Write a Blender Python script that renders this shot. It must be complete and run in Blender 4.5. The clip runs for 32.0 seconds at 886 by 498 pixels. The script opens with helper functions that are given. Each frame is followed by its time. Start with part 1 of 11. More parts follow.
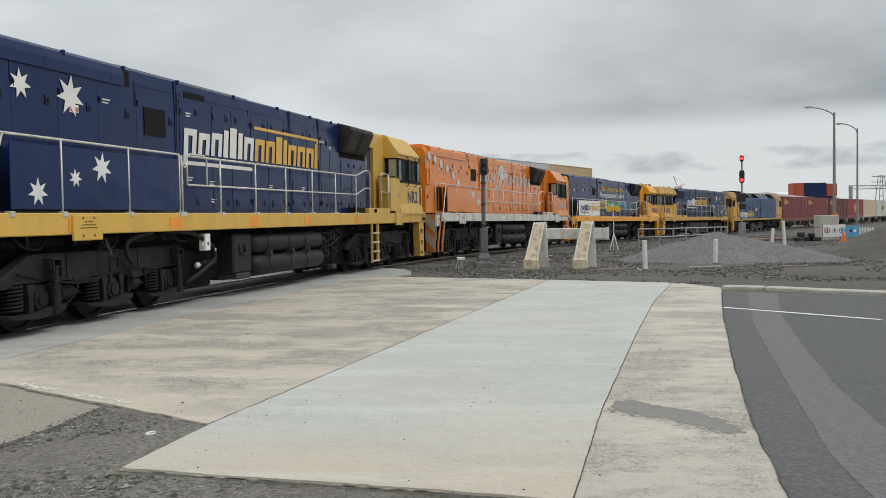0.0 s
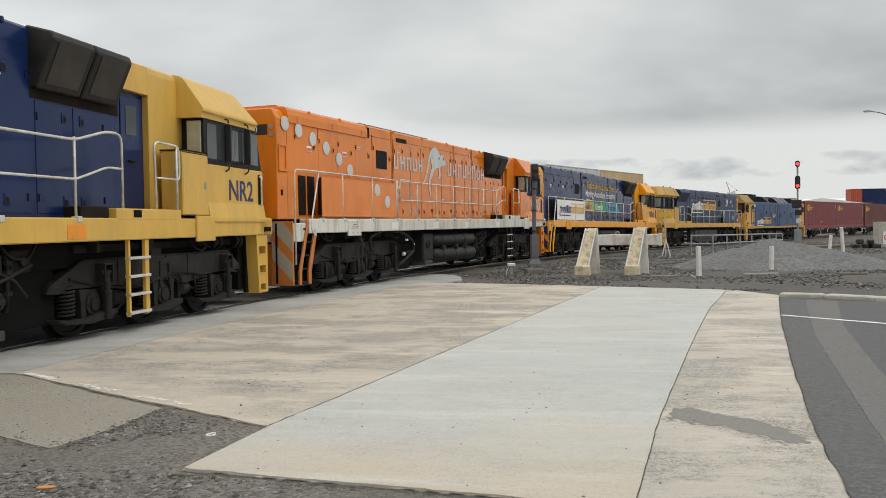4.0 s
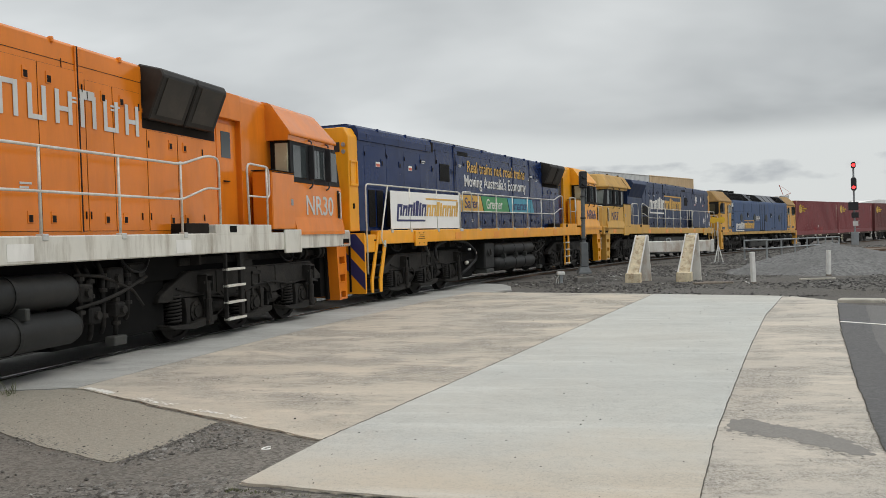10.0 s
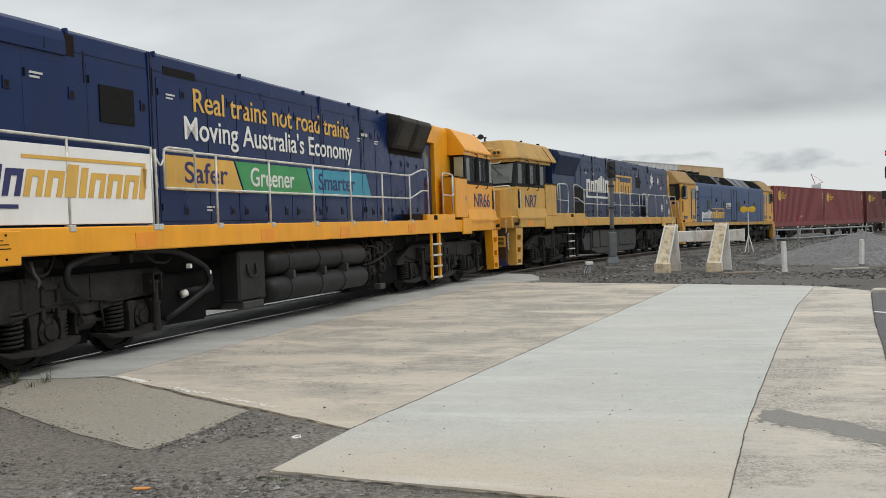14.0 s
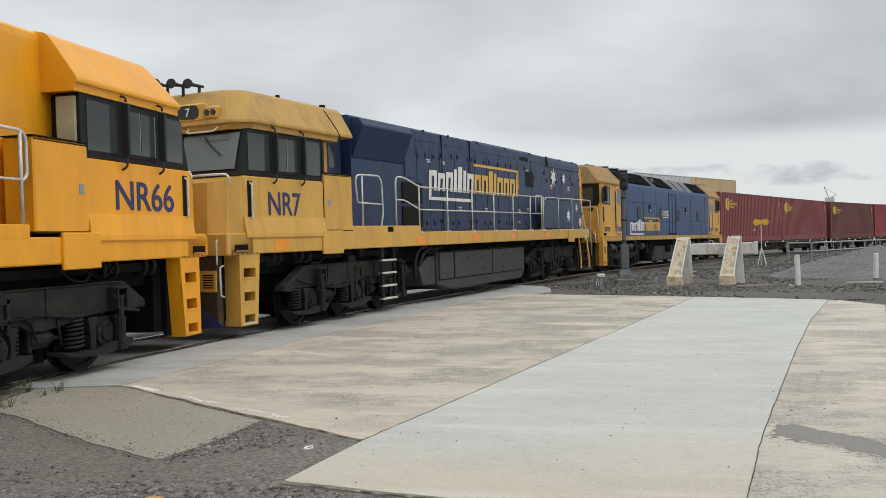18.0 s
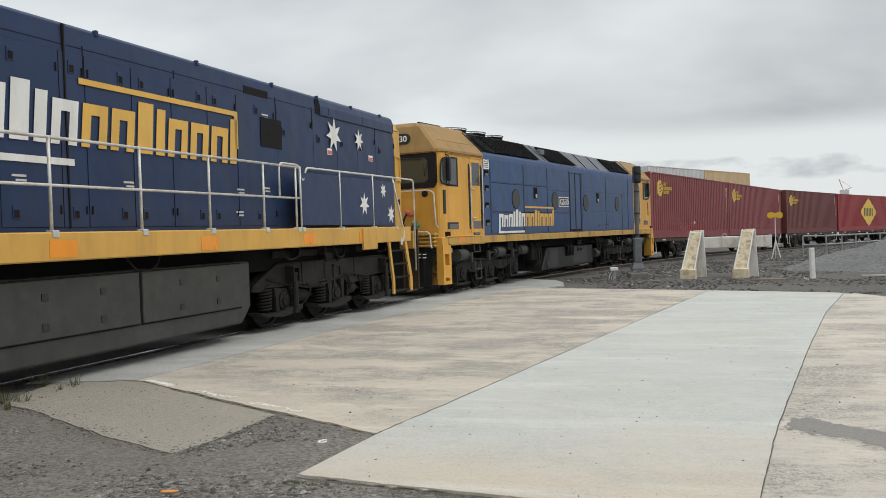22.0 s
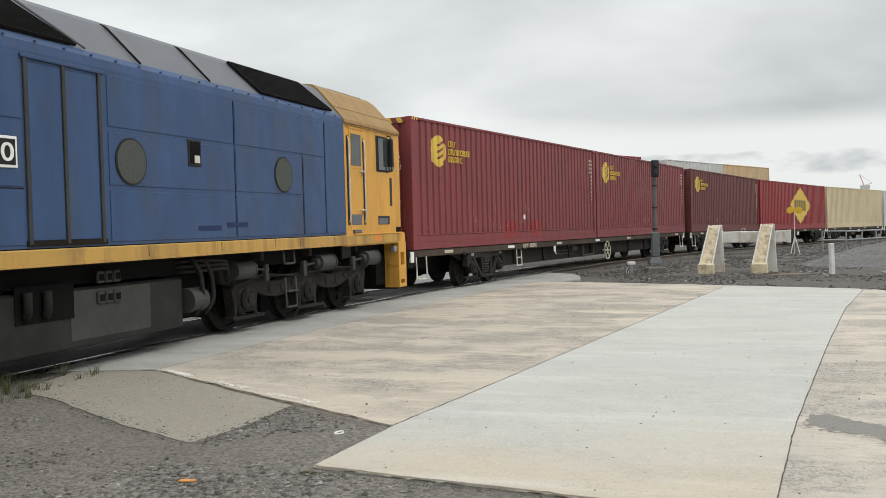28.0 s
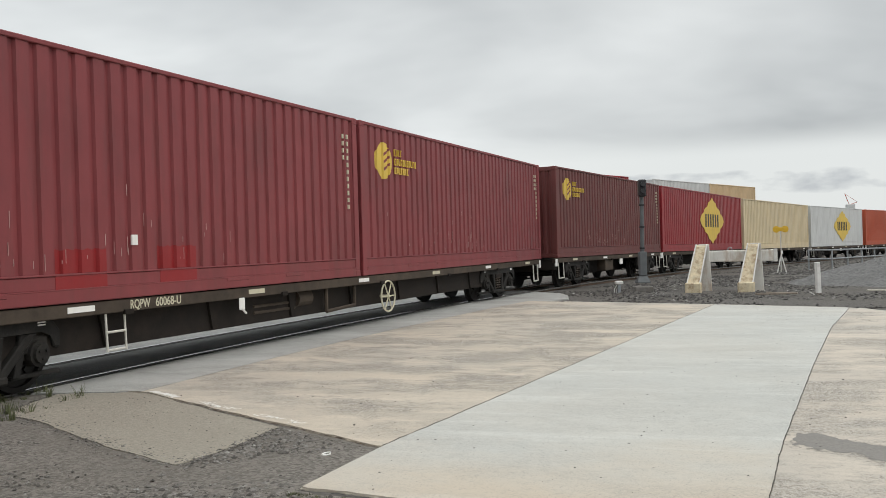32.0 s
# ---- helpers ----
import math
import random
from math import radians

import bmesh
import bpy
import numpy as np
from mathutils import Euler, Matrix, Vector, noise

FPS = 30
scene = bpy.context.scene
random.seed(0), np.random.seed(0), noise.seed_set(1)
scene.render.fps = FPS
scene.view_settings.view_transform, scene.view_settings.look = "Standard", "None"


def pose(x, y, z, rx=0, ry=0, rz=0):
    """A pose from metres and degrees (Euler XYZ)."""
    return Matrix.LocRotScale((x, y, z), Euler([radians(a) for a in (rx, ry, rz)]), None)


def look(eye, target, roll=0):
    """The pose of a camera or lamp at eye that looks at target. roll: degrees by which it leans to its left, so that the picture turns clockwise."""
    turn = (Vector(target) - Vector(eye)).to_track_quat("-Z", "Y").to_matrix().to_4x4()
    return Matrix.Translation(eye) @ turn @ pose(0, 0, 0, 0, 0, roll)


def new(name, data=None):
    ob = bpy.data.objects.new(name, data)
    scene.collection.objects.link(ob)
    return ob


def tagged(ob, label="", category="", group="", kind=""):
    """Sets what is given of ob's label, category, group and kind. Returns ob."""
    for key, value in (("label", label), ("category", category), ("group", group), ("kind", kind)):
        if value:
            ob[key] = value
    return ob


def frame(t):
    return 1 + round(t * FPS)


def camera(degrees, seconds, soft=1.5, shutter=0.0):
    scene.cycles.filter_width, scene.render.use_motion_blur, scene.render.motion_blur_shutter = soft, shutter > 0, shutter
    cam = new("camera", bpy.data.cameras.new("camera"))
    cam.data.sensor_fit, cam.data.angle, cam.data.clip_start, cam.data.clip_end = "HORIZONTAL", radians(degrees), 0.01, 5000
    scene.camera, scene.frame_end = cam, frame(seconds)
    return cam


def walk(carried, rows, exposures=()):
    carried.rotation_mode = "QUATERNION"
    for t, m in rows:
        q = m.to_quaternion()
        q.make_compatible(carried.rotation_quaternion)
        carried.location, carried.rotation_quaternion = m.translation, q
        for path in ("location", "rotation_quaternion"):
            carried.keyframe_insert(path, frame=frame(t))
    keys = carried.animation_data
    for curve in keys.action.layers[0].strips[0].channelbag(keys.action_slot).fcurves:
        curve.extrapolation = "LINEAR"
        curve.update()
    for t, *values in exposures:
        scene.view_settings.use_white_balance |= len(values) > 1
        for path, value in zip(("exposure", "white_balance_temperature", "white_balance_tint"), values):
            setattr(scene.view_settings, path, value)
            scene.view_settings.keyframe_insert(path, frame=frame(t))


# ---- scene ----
cam = camera(53.25, 32.0, soft=0.5)
PATH = [
    (0.0, pose(0.139, 0.008, 1.538, 87.96, 0.96, -0.60)),
    (0.5, pose(0.134, 0.017, 1.543, 87.43, 2.34, 0.33)),
    (1.0, pose(0.058, 0.016, 1.535, 87.09, 3.08, 4.12)),
    (1.5, pose(0.032, 0.019, 1.519, 86.47, 2.84, 4.79)),
    (2.0, pose(0.025, 0.034, 1.508, 86.13, 2.19, 4.92)),
    (2.5, pose(0.089, 0.029, 1.525, 87.08, 1.65, 2.29)),
    (3.0, pose(0.113, 0.041, 1.514, 86.98, 1.36, 0.71)),
    (3.5, pose(0.091, 0.010, 1.520, 87.89, 1.16, 1.47)),
    (5.5, pose(0.066, 0.003, 1.549, 88.81, 0.77, 4.52)),
    (6.0, pose(0.060, 0.007, 1.553, 88.77, 1.14, 4.47)),
    (6.5, pose(0.060, 0.007, 1.552, 88.67, 1.57, 4.54)),
    (7.0, pose(0.063, 0.011, 1.549, 88.55, 1.78, 4.53)),
    (7.5, pose(0.063, 0.010, 1.551, 88.58, 1.83, 4.65)),
    (8.0, pose(0.063, 0.004, 1.552, 88.80, 1.89, 4.91)),
    (8.5, pose(0.059, 0.010, 1.551, 88.96, 1.86, 5.19)),
    (9.0, pose(0.059, 0.010, 1.549, 89.16, 1.78, 5.18)),
    (9.5, pose(0.063, 0.008, 1.551, 89.15, 1.77, 5.17)),
    (10.0, pose(0.062, 0.012, 1.554, 89.08, 1.89, 5.65)),
    (10.5, pose(0.054, 0.009, 1.553, 88.86, 1.85, 6.08)),
    (11.0, pose(0.046, 0.022, 1.549, 88.47, 1.77, 5.95)),
    (11.5, pose(0.052, 0.023, 1.550, 88.20, 1.61, 5.88)),
    (12.0, pose(0.047, 0.020, 1.551, 88.01, 1.42, 6.24)),
    (12.5, pose(0.048, 0.018, 1.548, 87.98, 1.64, 6.57)),
    (13.0, pose(0.048, 0.013, 1.546, 88.11, 1.86, 6.92)),
    (13.5, pose(0.045, 0.015, 1.547, 88.27, 1.92, 7.14)),
    (14.0, pose(0.053, 0.008, 1.551, 88.51, 2.02, 7.42)),
    (14.5, pose(0.048, 0.012, 1.553, 88.45, 1.90, 7.45)),
    (16.5, pose(0.040, 0.004, 1.552, 88.27, 1.92, 8.01)),
    (17.0, pose(0.040, 0.008, 1.552, 88.73, 2.00, 8.15)),
    (17.5, pose(0.039, 0.006, 1.555, 89.20, 1.90, 8.10)),
    (18.0, pose(0.037, 0.004, 1.555, 89.25, 1.70, 8.15)),
    (18.5, pose(0.032, 0.006, 1.558, 88.97, 1.64, 8.37)),
    (19.0, pose(0.032, 0.004, 1.551, 88.56, 1.70, 8.52)),
    (19.5, pose(0.030, 0.000, 1.552, 88.44, 1.56, 8.54)),
    (20.0, pose(0.031, 0.005, 1.552, 88.51, 1.57, 8.59)),
    (20.5, pose(0.034, 0.007, 1.552, 88.61, 1.72, 8.52)),
    (21.0, pose(0.038, 0.005, 1.555, 88.81, 1.89, 8.47)),
    (21.5, pose(0.037, 0.007, 1.554, 88.91, 1.90, 8.64)),
    (22.0, pose(0.034, 0.004, 1.552, 88.91, 1.91, 8.95)),
    (22.5, pose(0.031, 0.005, 1.555, 88.71, 1.68, 9.09)),
    (23.0, pose(0.027, 0.004, 1.552, 88.56, 1.48, 9.06)),
    (23.5, pose(0.036, 0.007, 1.557, 88.48, 1.57, 9.16)),
    (24.0, pose(0.030, 0.011, 1.551, 88.54, 1.80, 9.41)),
    (24.5, pose(0.029, 0.003, 1.552, 88.56, 1.84, 9.64)),
    (25.0, pose(0.027, 0.011, 1.551, 88.29, 1.65, 9.59)),
    (25.5, pose(0.029, 0.006, 1.550, 88.09, 1.55, 9.43)),
    (27.5, pose(0.028, 0.004, 1.550, 88.34, 1.60, 10.03)),
    (28.0, pose(0.025, 0.006, 1.551, 88.48, 1.53, 10.02)),
    (28.5, pose(0.024, 0.009, 1.550, 88.53, 1.52, 9.97)),
    (29.0, pose(0.025, 0.003, 1.550, 88.59, 1.47, 9.93)),
    (29.5, pose(0.024, 0.001, 1.555, 88.73, 1.43, 9.93)),
    (30.0, pose(0.027, 0.010, 1.553, 88.90, 1.49, 9.68)),
    (30.5, pose(0.035, 0.002, 1.556, 89.05, 1.64, 9.36)),
    (31.0, pose(0.038, 0.011, 1.554, 89.19, 1.63, 9.16)),
    (31.5, pose(0.035, 0.003, 1.560, 89.45, 1.50, 9.17)),
    (32.0, pose(0.034, -0.002, 1.554, 89.73, 1.64, 9.27)),
]
walk(cam, PATH, [(0, 0.0, 6500, 11), (1, 0.08, 6700, 12), (2, 0.25, 6900, 12), (3.5, 0.15, 6800, 12), (6, 0.0, 6650, 12), (7, 0.04, 6700, 12), (9, 0.0, 6600, 12), (10, 0.0, 6620, 12), (12, 0.03, 6600, 12),
                 (17, 0.1, 6550, 12), (20, 0.14, 6520, 12), (24, 0.2, 6620, 12), (28, 0.28, 6700, 12), (30, 0.21, 6680, 12), (32, 0.17, 6650, 12)])

# ---------------------------------------------------------------- light
world = bpy.data.worlds.new("overcast")
scene.world = world
world.use_nodes = True


def link(nt, a, b):
    nt.links.new(a, b)


def build_sky():
    nt = world.node_tree
    nt.nodes.clear()
    N = nt.nodes.new
    out, bg = N("ShaderNodeOutputWorld"), N("ShaderNodeBackground")
    sky = N("ShaderNodeTexSky")
    sky.sky_type, sky.sun_disc = "NISHITA", False
    sky.sun_elevation, sky.sun_rotation = radians(54), radians(95)
    coord = N("ShaderNodeTexCoord")
    sep = N("ShaderNodeSeparateXYZ")
    link(nt, coord.outputs["Generated"], sep.inputs[0])

    def math_node(op, a, b=None, clamp=False):
        m = N("ShaderNodeMath")
        m.operation, m.use_clamp = op, clamp
        for i, v in enumerate((a, b)):
            if v is None:
                continue
            if isinstance(v, (int, float)):
                m.inputs[i].default_value = v
            else:
                link(nt, v, m.inputs[i])
        return m.outputs[0]

    up = math_node("MAXIMUM", sep.outputs[2], 0.0)
    low = math_node("ADD", up, 0.1)
    comb = N("ShaderNodeCombineXYZ")
    link(nt, math_node("DIVIDE", sep.outputs[0], low), comb.inputs[0])
    link(nt, math_node("DIVIDE", sep.outputs[1], low), comb.inputs[1])
    # broad cloud sheets seen in flattening perspective
    n1 = N("ShaderNodeTexNoise")
    n1.inputs["Scale"].default_value, n1.inputs["Detail"].default_value = 0.42, 5
    n1.inputs["Roughness"].default_value, n1.inputs["Distortion"].default_value = 0.5, 0.35
    link(nt, comb.outputs[0], n1.inputs["Vector"])
    # small puffs low over the horizon
    mp = N("ShaderNodeMapping")
    mp.inputs["Scale"].default_value = (19, 19, 46)
    mp.inputs["Location"].default_value = (3.1, 0.4, 0.2)
    link(nt, coord.outputs["Generated"], mp.inputs["Vector"])
    n2 = N("ShaderNodeTexNoise")
    n2.inputs["Scale"].default_value, n2.inputs["Detail"].default_value = 1.0, 5
    link(nt, mp.outputs[0], n2.inputs["Vector"])
    ramp = N("ShaderNodeValToRGB")
    e = ramp.color_ramp.elements
    e[0].position, e[0].color = 0.34, (0.36, 0.392, 0.406, 1)
    e[1].position, e[1].color = 0.66, (0.735, 0.78, 0.785, 1)
    link(nt, n1.outputs["Fac"], ramp.inputs[0])
    ramp2 = N("ShaderNodeValToRGB")
    e = ramp2.color_ramp.elements
    e[0].position, e[0].color = 0.46, (0.7, 0.745, 0.745, 1)
    e[1].position, e[1].color = 0.66, (0.49, 0.53, 0.555, 1)
    rise = N("ShaderNodeMapRange")
    rise.interpolation_type = "SMOOTHSTEP"
    rise.inputs["From Min"].default_value, rise.inputs["From Max"].default_value = 0.03, 0.05
    link(nt, sep.outputs[2], rise.inputs["Value"])
    sink = N("ShaderNodeMapRange")
    sink.interpolation_type = "SMOOTHSTEP"
    sink.inputs["From Min"].default_value, sink.inputs["From Max"].default_value = 0.082, 0.066
    link(nt, sep.outputs[2], sink.inputs["Value"])
    link(nt, math_node("MULTIPLY", n2.outputs["Fac"], math_node("MULTIPLY", rise.outputs[0], sink.outputs[0])), ramp2.inputs[0])
    mix = N("ShaderNodeMix")
    mix.data_type = "RGBA"
    band = N("ShaderNodeMapRange")
    band.interpolation_type = "SMOOTHSTEP"
    band.inputs["From Min"].default_value, band.inputs["From Max"].default_value = 0.085, 0.12
    link(nt, sep.outputs[2], band.inputs["Value"])
    link(nt, band.outputs[0], mix.inputs["Factor"])
    link(nt, ramp2.outputs[0], mix.inputs["A"])
    link(nt, ramp.outputs[0], mix.inputs["B"])
    # an overcast vault is about three times as bright overhead as at the rim
    lift = N("ShaderNodeMapRange")
    lift.interpolation_type = "SMOOTHSTEP"
    lift.inputs["From Min"].default_value, lift.inputs["From Max"].default_value = 0.25, 0.95
    lift.inputs["To Min"].default_value, lift.inputs["To Max"].default_value = 1.0, 2.0
    link(nt, sep.outputs[2], lift.inputs["Value"])
    mul = N("ShaderNodeVectorMath")
    mul.operation = "SCALE"
    # the cloud thins towards the west
    west = N("ShaderNodeMapRange")
    west.interpolation_type = "SMOOTHSTEP"
    west.inputs["From Min"].default_value, west.inputs["From Max"].default_value = 0.15, -0.5
    west.inputs["To Min"].default_value, west.inputs["To Max"].default_value = 1.0, 1.22
    link(nt, sep.outputs[0], west.inputs["Value"])
    link(nt, mix.outputs["Result"], mul.inputs[0])
    link(nt, math_node("MULTIPLY", lift.outputs[0], west.outputs[0]), mul.inputs["Scale"])
    veil = N("ShaderNodeVectorMath")
    veil.operation = "SCALE"
    veil.inputs["Scale"].default_value = 0.06
    link(nt, sky.outputs[0], veil.inputs[0])
    tot = N("ShaderNodeMix")
    tot.data_type = "RGBA"
    tot.inputs["Factor"].default_value = 0.93
    link(nt, veil.outputs[0], tot.inputs["A"])
    link(nt, mul.outputs[0], tot.inputs["B"])
    link(nt, tot.outputs["Result"], bg.inputs["Color"])
    bg.inputs["Strength"].default_value = 1.0
    link(nt, bg.outputs[0], out.inputs[0])


build_sky()
sun = new("sun", bpy.data.lights.new("sun", "SUN"))
sun.data.energy, sun.data.angle, sun.data.color = 0.9, radians(25), (1.0, 0.97, 0.92)
sun.matrix_world = look((37, 17, 51), (0, 20, 0))
scene.view_settings.exposure = 0.0

# ---------------------------------------------------------------- materials
MATS = {}


def shade(name, color, rough=0.6, metal=0.0, vary=0.15, scale=3.0, stretch=(1, 1, 1), bump=0.0, bump_scale=40.0,
          dirt=None, dirt_amount=0.0, dirt_scale=1.2, dirt_stretch=(1, 1, 1), per_object=0.0, spec=0.5, island=0.0, wave=0.0):
    """A painted, mineral or metal surface: base colour, variation at two scales, stains of another colour, and fine relief."""
    m = bpy.data.materials.new(name)
    m.use_nodes = True
    nt = m.node_tree
    N = nt.nodes.new
    bsdf = nt.nodes["Principled BSDF"]
    bsdf.inputs["Metallic"].default_value = metal
    bsdf.inputs["Specular IOR Level"].default_value = spec
    tc = N("ShaderNodeTexCoord")
    mp = N("ShaderNodeMapping")
    mp.inputs["Scale"].default_value = stretch
    link(nt, tc.outputs["Object"], mp.inputs["Vector"])
    n = N("ShaderNodeTexNoise")
    n.inputs["Scale"].default_value, n.inputs["Detail"].default_value, n.inputs["Roughness"].default_value = scale, 9, 0.62
    link(nt, mp.outputs[0], n.inputs["Vector"])
    ramp = N("ShaderNodeValToRGB")
    e = ramp.color_ramp.elements
    c = Vector(color)
    e[0].position, e[0].color = 0.3, (*(c * (1 - vary)), 1)
    e[1].position, e[1].color = 0.7, (*[min(1, v) for v in c * (1 + vary)], 1)
    link(nt, n.outputs["Fac"], ramp.inputs[0])
    last = ramp.outputs[0]
    if dirt is not None:
        mp2 = N("ShaderNodeMapping")
        mp2.inputs["Scale"].default_value = dirt_stretch
        link(nt, tc.outputs["Object"], mp2.inputs["Vector"])
        d = N("ShaderNodeTexNoise")
        d.inputs["Scale"].default_value, d.inputs["Detail"].default_value, d.inputs["Roughness"].default_value = dirt_scale, 10, 0.7
        link(nt, mp2.outputs[0], d.inputs["Vector"])
        r2 = N("ShaderNodeMapRange")
        r2.inputs["From Min"].default_value, r2.inputs["From Max"].default_value = 0.48, 0.72
        r2.inputs["To Max"].default_value = dirt_amount
        link(nt, d.outputs["Fac"], r2.inputs["Value"])
        mx = N("ShaderNodeMix")
        mx.data_type = "RGBA"
        mx.inputs["B"].default_value = (*dirt, 1)
        link(nt, r2.outputs[0], mx.inputs["Factor"])
        link(nt, last, mx.inputs["A"])
        last = mx.outputs["Result"]
    if per_object or island:
        rnd = N("ShaderNodeObjectInfo").outputs["Random"] if per_object else N("ShaderNodeNewGeometry").outputs["Random Per Island"]
        k = per_object or island
        mr = N("ShaderNodeMapRange")
        mr.inputs["To Min"].default_value, mr.inputs["To Max"].default_value = 1 - k, 1 + k
        link(nt, rnd, mr.inputs["Value"])
        sc = N("ShaderNodeVectorMath")
        sc.operation = "SCALE"
        link(nt, last, sc.inputs[0])
        link(nt, mr.outputs[0], sc.inputs["Scale"])
        last = sc.outputs[0]
    link(nt, last, bsdf.inputs["Base Color"])
    rr = N("ShaderNodeMapRange")
    rr.inputs["To Min"].default_value, rr.inputs["To Max"].default_value = max(0.02, rough - 0.12), min(1, rough + 0.12)
    link(nt, n.outputs["Fac"], rr.inputs["Value"])
    link(nt, rr.outputs[0], bsdf.inputs["Roughness"])
    if bump:
        b = N("ShaderNodeTexNoise")
        b.inputs["Scale"].default_value, b.inputs["Detail"].default_value = bump_scale, 6
        link(nt, tc.outputs["Object"], b.inputs["Vector"])
        bp = N("ShaderNodeBump")
        bp.inputs["Strength"].default_value, bp.inputs["Distance"].default_value = bump, 0.02
        link(nt, b.outputs["Fac"], bp.inputs["Height"])
        if wave:
            sheet = N("ShaderNodeTexNoise")
            sheet.inputs["Scale"].default_value, sheet.inputs["Detail"].default_value = 1.7, 1.5
            link(nt, tc.outputs["Object"], sheet.inputs["Vector"])
            bw = N("ShaderNodeBump")
            bw.inputs["Strength"].default_value, bw.inputs["Distance"].default_value = wave, 0.05
            link(nt, sheet.outputs["Fac"], bw.inputs["Height"])
            link(nt, bw.outputs[0], bp.inputs["Normal"])
        link(nt, bp.outputs[0], bsdf.inputs["Normal"])
    MATS[name] = m
    return m


def stony(name, colors, scale, bump, rough=0.95, patch=None):
    """Loose stone or coarse aggregate: cells of several greys, with relief between them and broad patches over them."""
    m = bpy.data.materials.new(name)
    m.use_nodes = True
    nt = m.node_tree
    N = nt.nodes.new
    bsdf = nt.nodes["Principled BSDF"]
    bsdf.inputs["Roughness"].default_value = rough
    bsdf.inputs["Specular IOR Level"].default_value = 0.25
    tc = N("ShaderNodeTexCoord")
    v = N("ShaderNodeTexVoronoi")
    v.inputs["Scale"].default_value = scale
    link(nt, tc.outputs["Object"], v.inputs["Vector"])
    bw = N("ShaderNodeSeparateColor")
    link(nt, v.outputs["Color"], bw.inputs[0])
    ramp = N("ShaderNodeValToRGB")
    els = ramp.color_ramp.elements
    for i, c in enumerate(colors):
        p = i / (len(colors) - 1)
        e = els[i] if i < 2 and len(colors) == 2 else (els[0] if i == 0 else (els[len(els) - 1] if i == len(colors) - 1 else els.new(p)))
        e.position, e.color = p, (*c, 1)
    grain = N("ShaderNodeTexNoise")
    grain.inputs["Scale"].default_value, grain.inputs["Detail"].default_value, grain.inputs["Roughness"].default_value = scale * 0.55, 9, 0.9
    link(nt, tc.outputs["Object"], grain.inputs["Vector"])
    both = N("ShaderNodeMix")
    both.inputs["Factor"].default_value = 0.6
    link(nt, bw.outputs[0], both.inputs["A"])
    link(nt, grain.outputs["Fac"], both.inputs["B"])
    link(nt, both.outputs["Result"], ramp.inputs[0])
    n = N("ShaderNodeTexNoise")
    n.inputs["Scale"].default_value, n.inputs["Detail"].default_value = 0.35, 9
    link(nt, tc.outputs["Object"], n.inputs["Vector"])
    mr = N("ShaderNodeMapRange")
    mr.inputs["From Min"].default_value, mr.inputs["From Max"].default_value = 0.42, 0.62
    mr.inputs["To Max"].default_value = 0.6
    link(nt, n.outputs["Fac"], mr.inputs["Value"])
    mx = N("ShaderNodeMix")
    mx.data_type = "RGBA"
    mx.inputs["B"].default_value = (*(patch or colors[0]), 1)
    link(nt, mr.outputs[0], mx.inputs["Factor"])
    link(nt, ramp.outputs[0], mx.inputs["A"])
    link(nt, mx.outputs["Result"], bsdf.inputs["Base Color"])
    bp = N("ShaderNodeBump")
    bp.inputs["Strength"].default_value, bp.inputs["Distance"].default_value = bump, 0.6 / scale
    inv = N("ShaderNodeMath")
    inv.operation = "ADD"
    link(nt, grain.outputs["Fac"], inv.inputs[0])
    link(nt, bw.outputs[1], inv.inputs[1])
    link(nt, inv.outputs[0], bp.inputs["Height"])
    link(nt, bp.outputs[0], bsdf.inputs["Normal"])
    MATS[name] = m
    return m


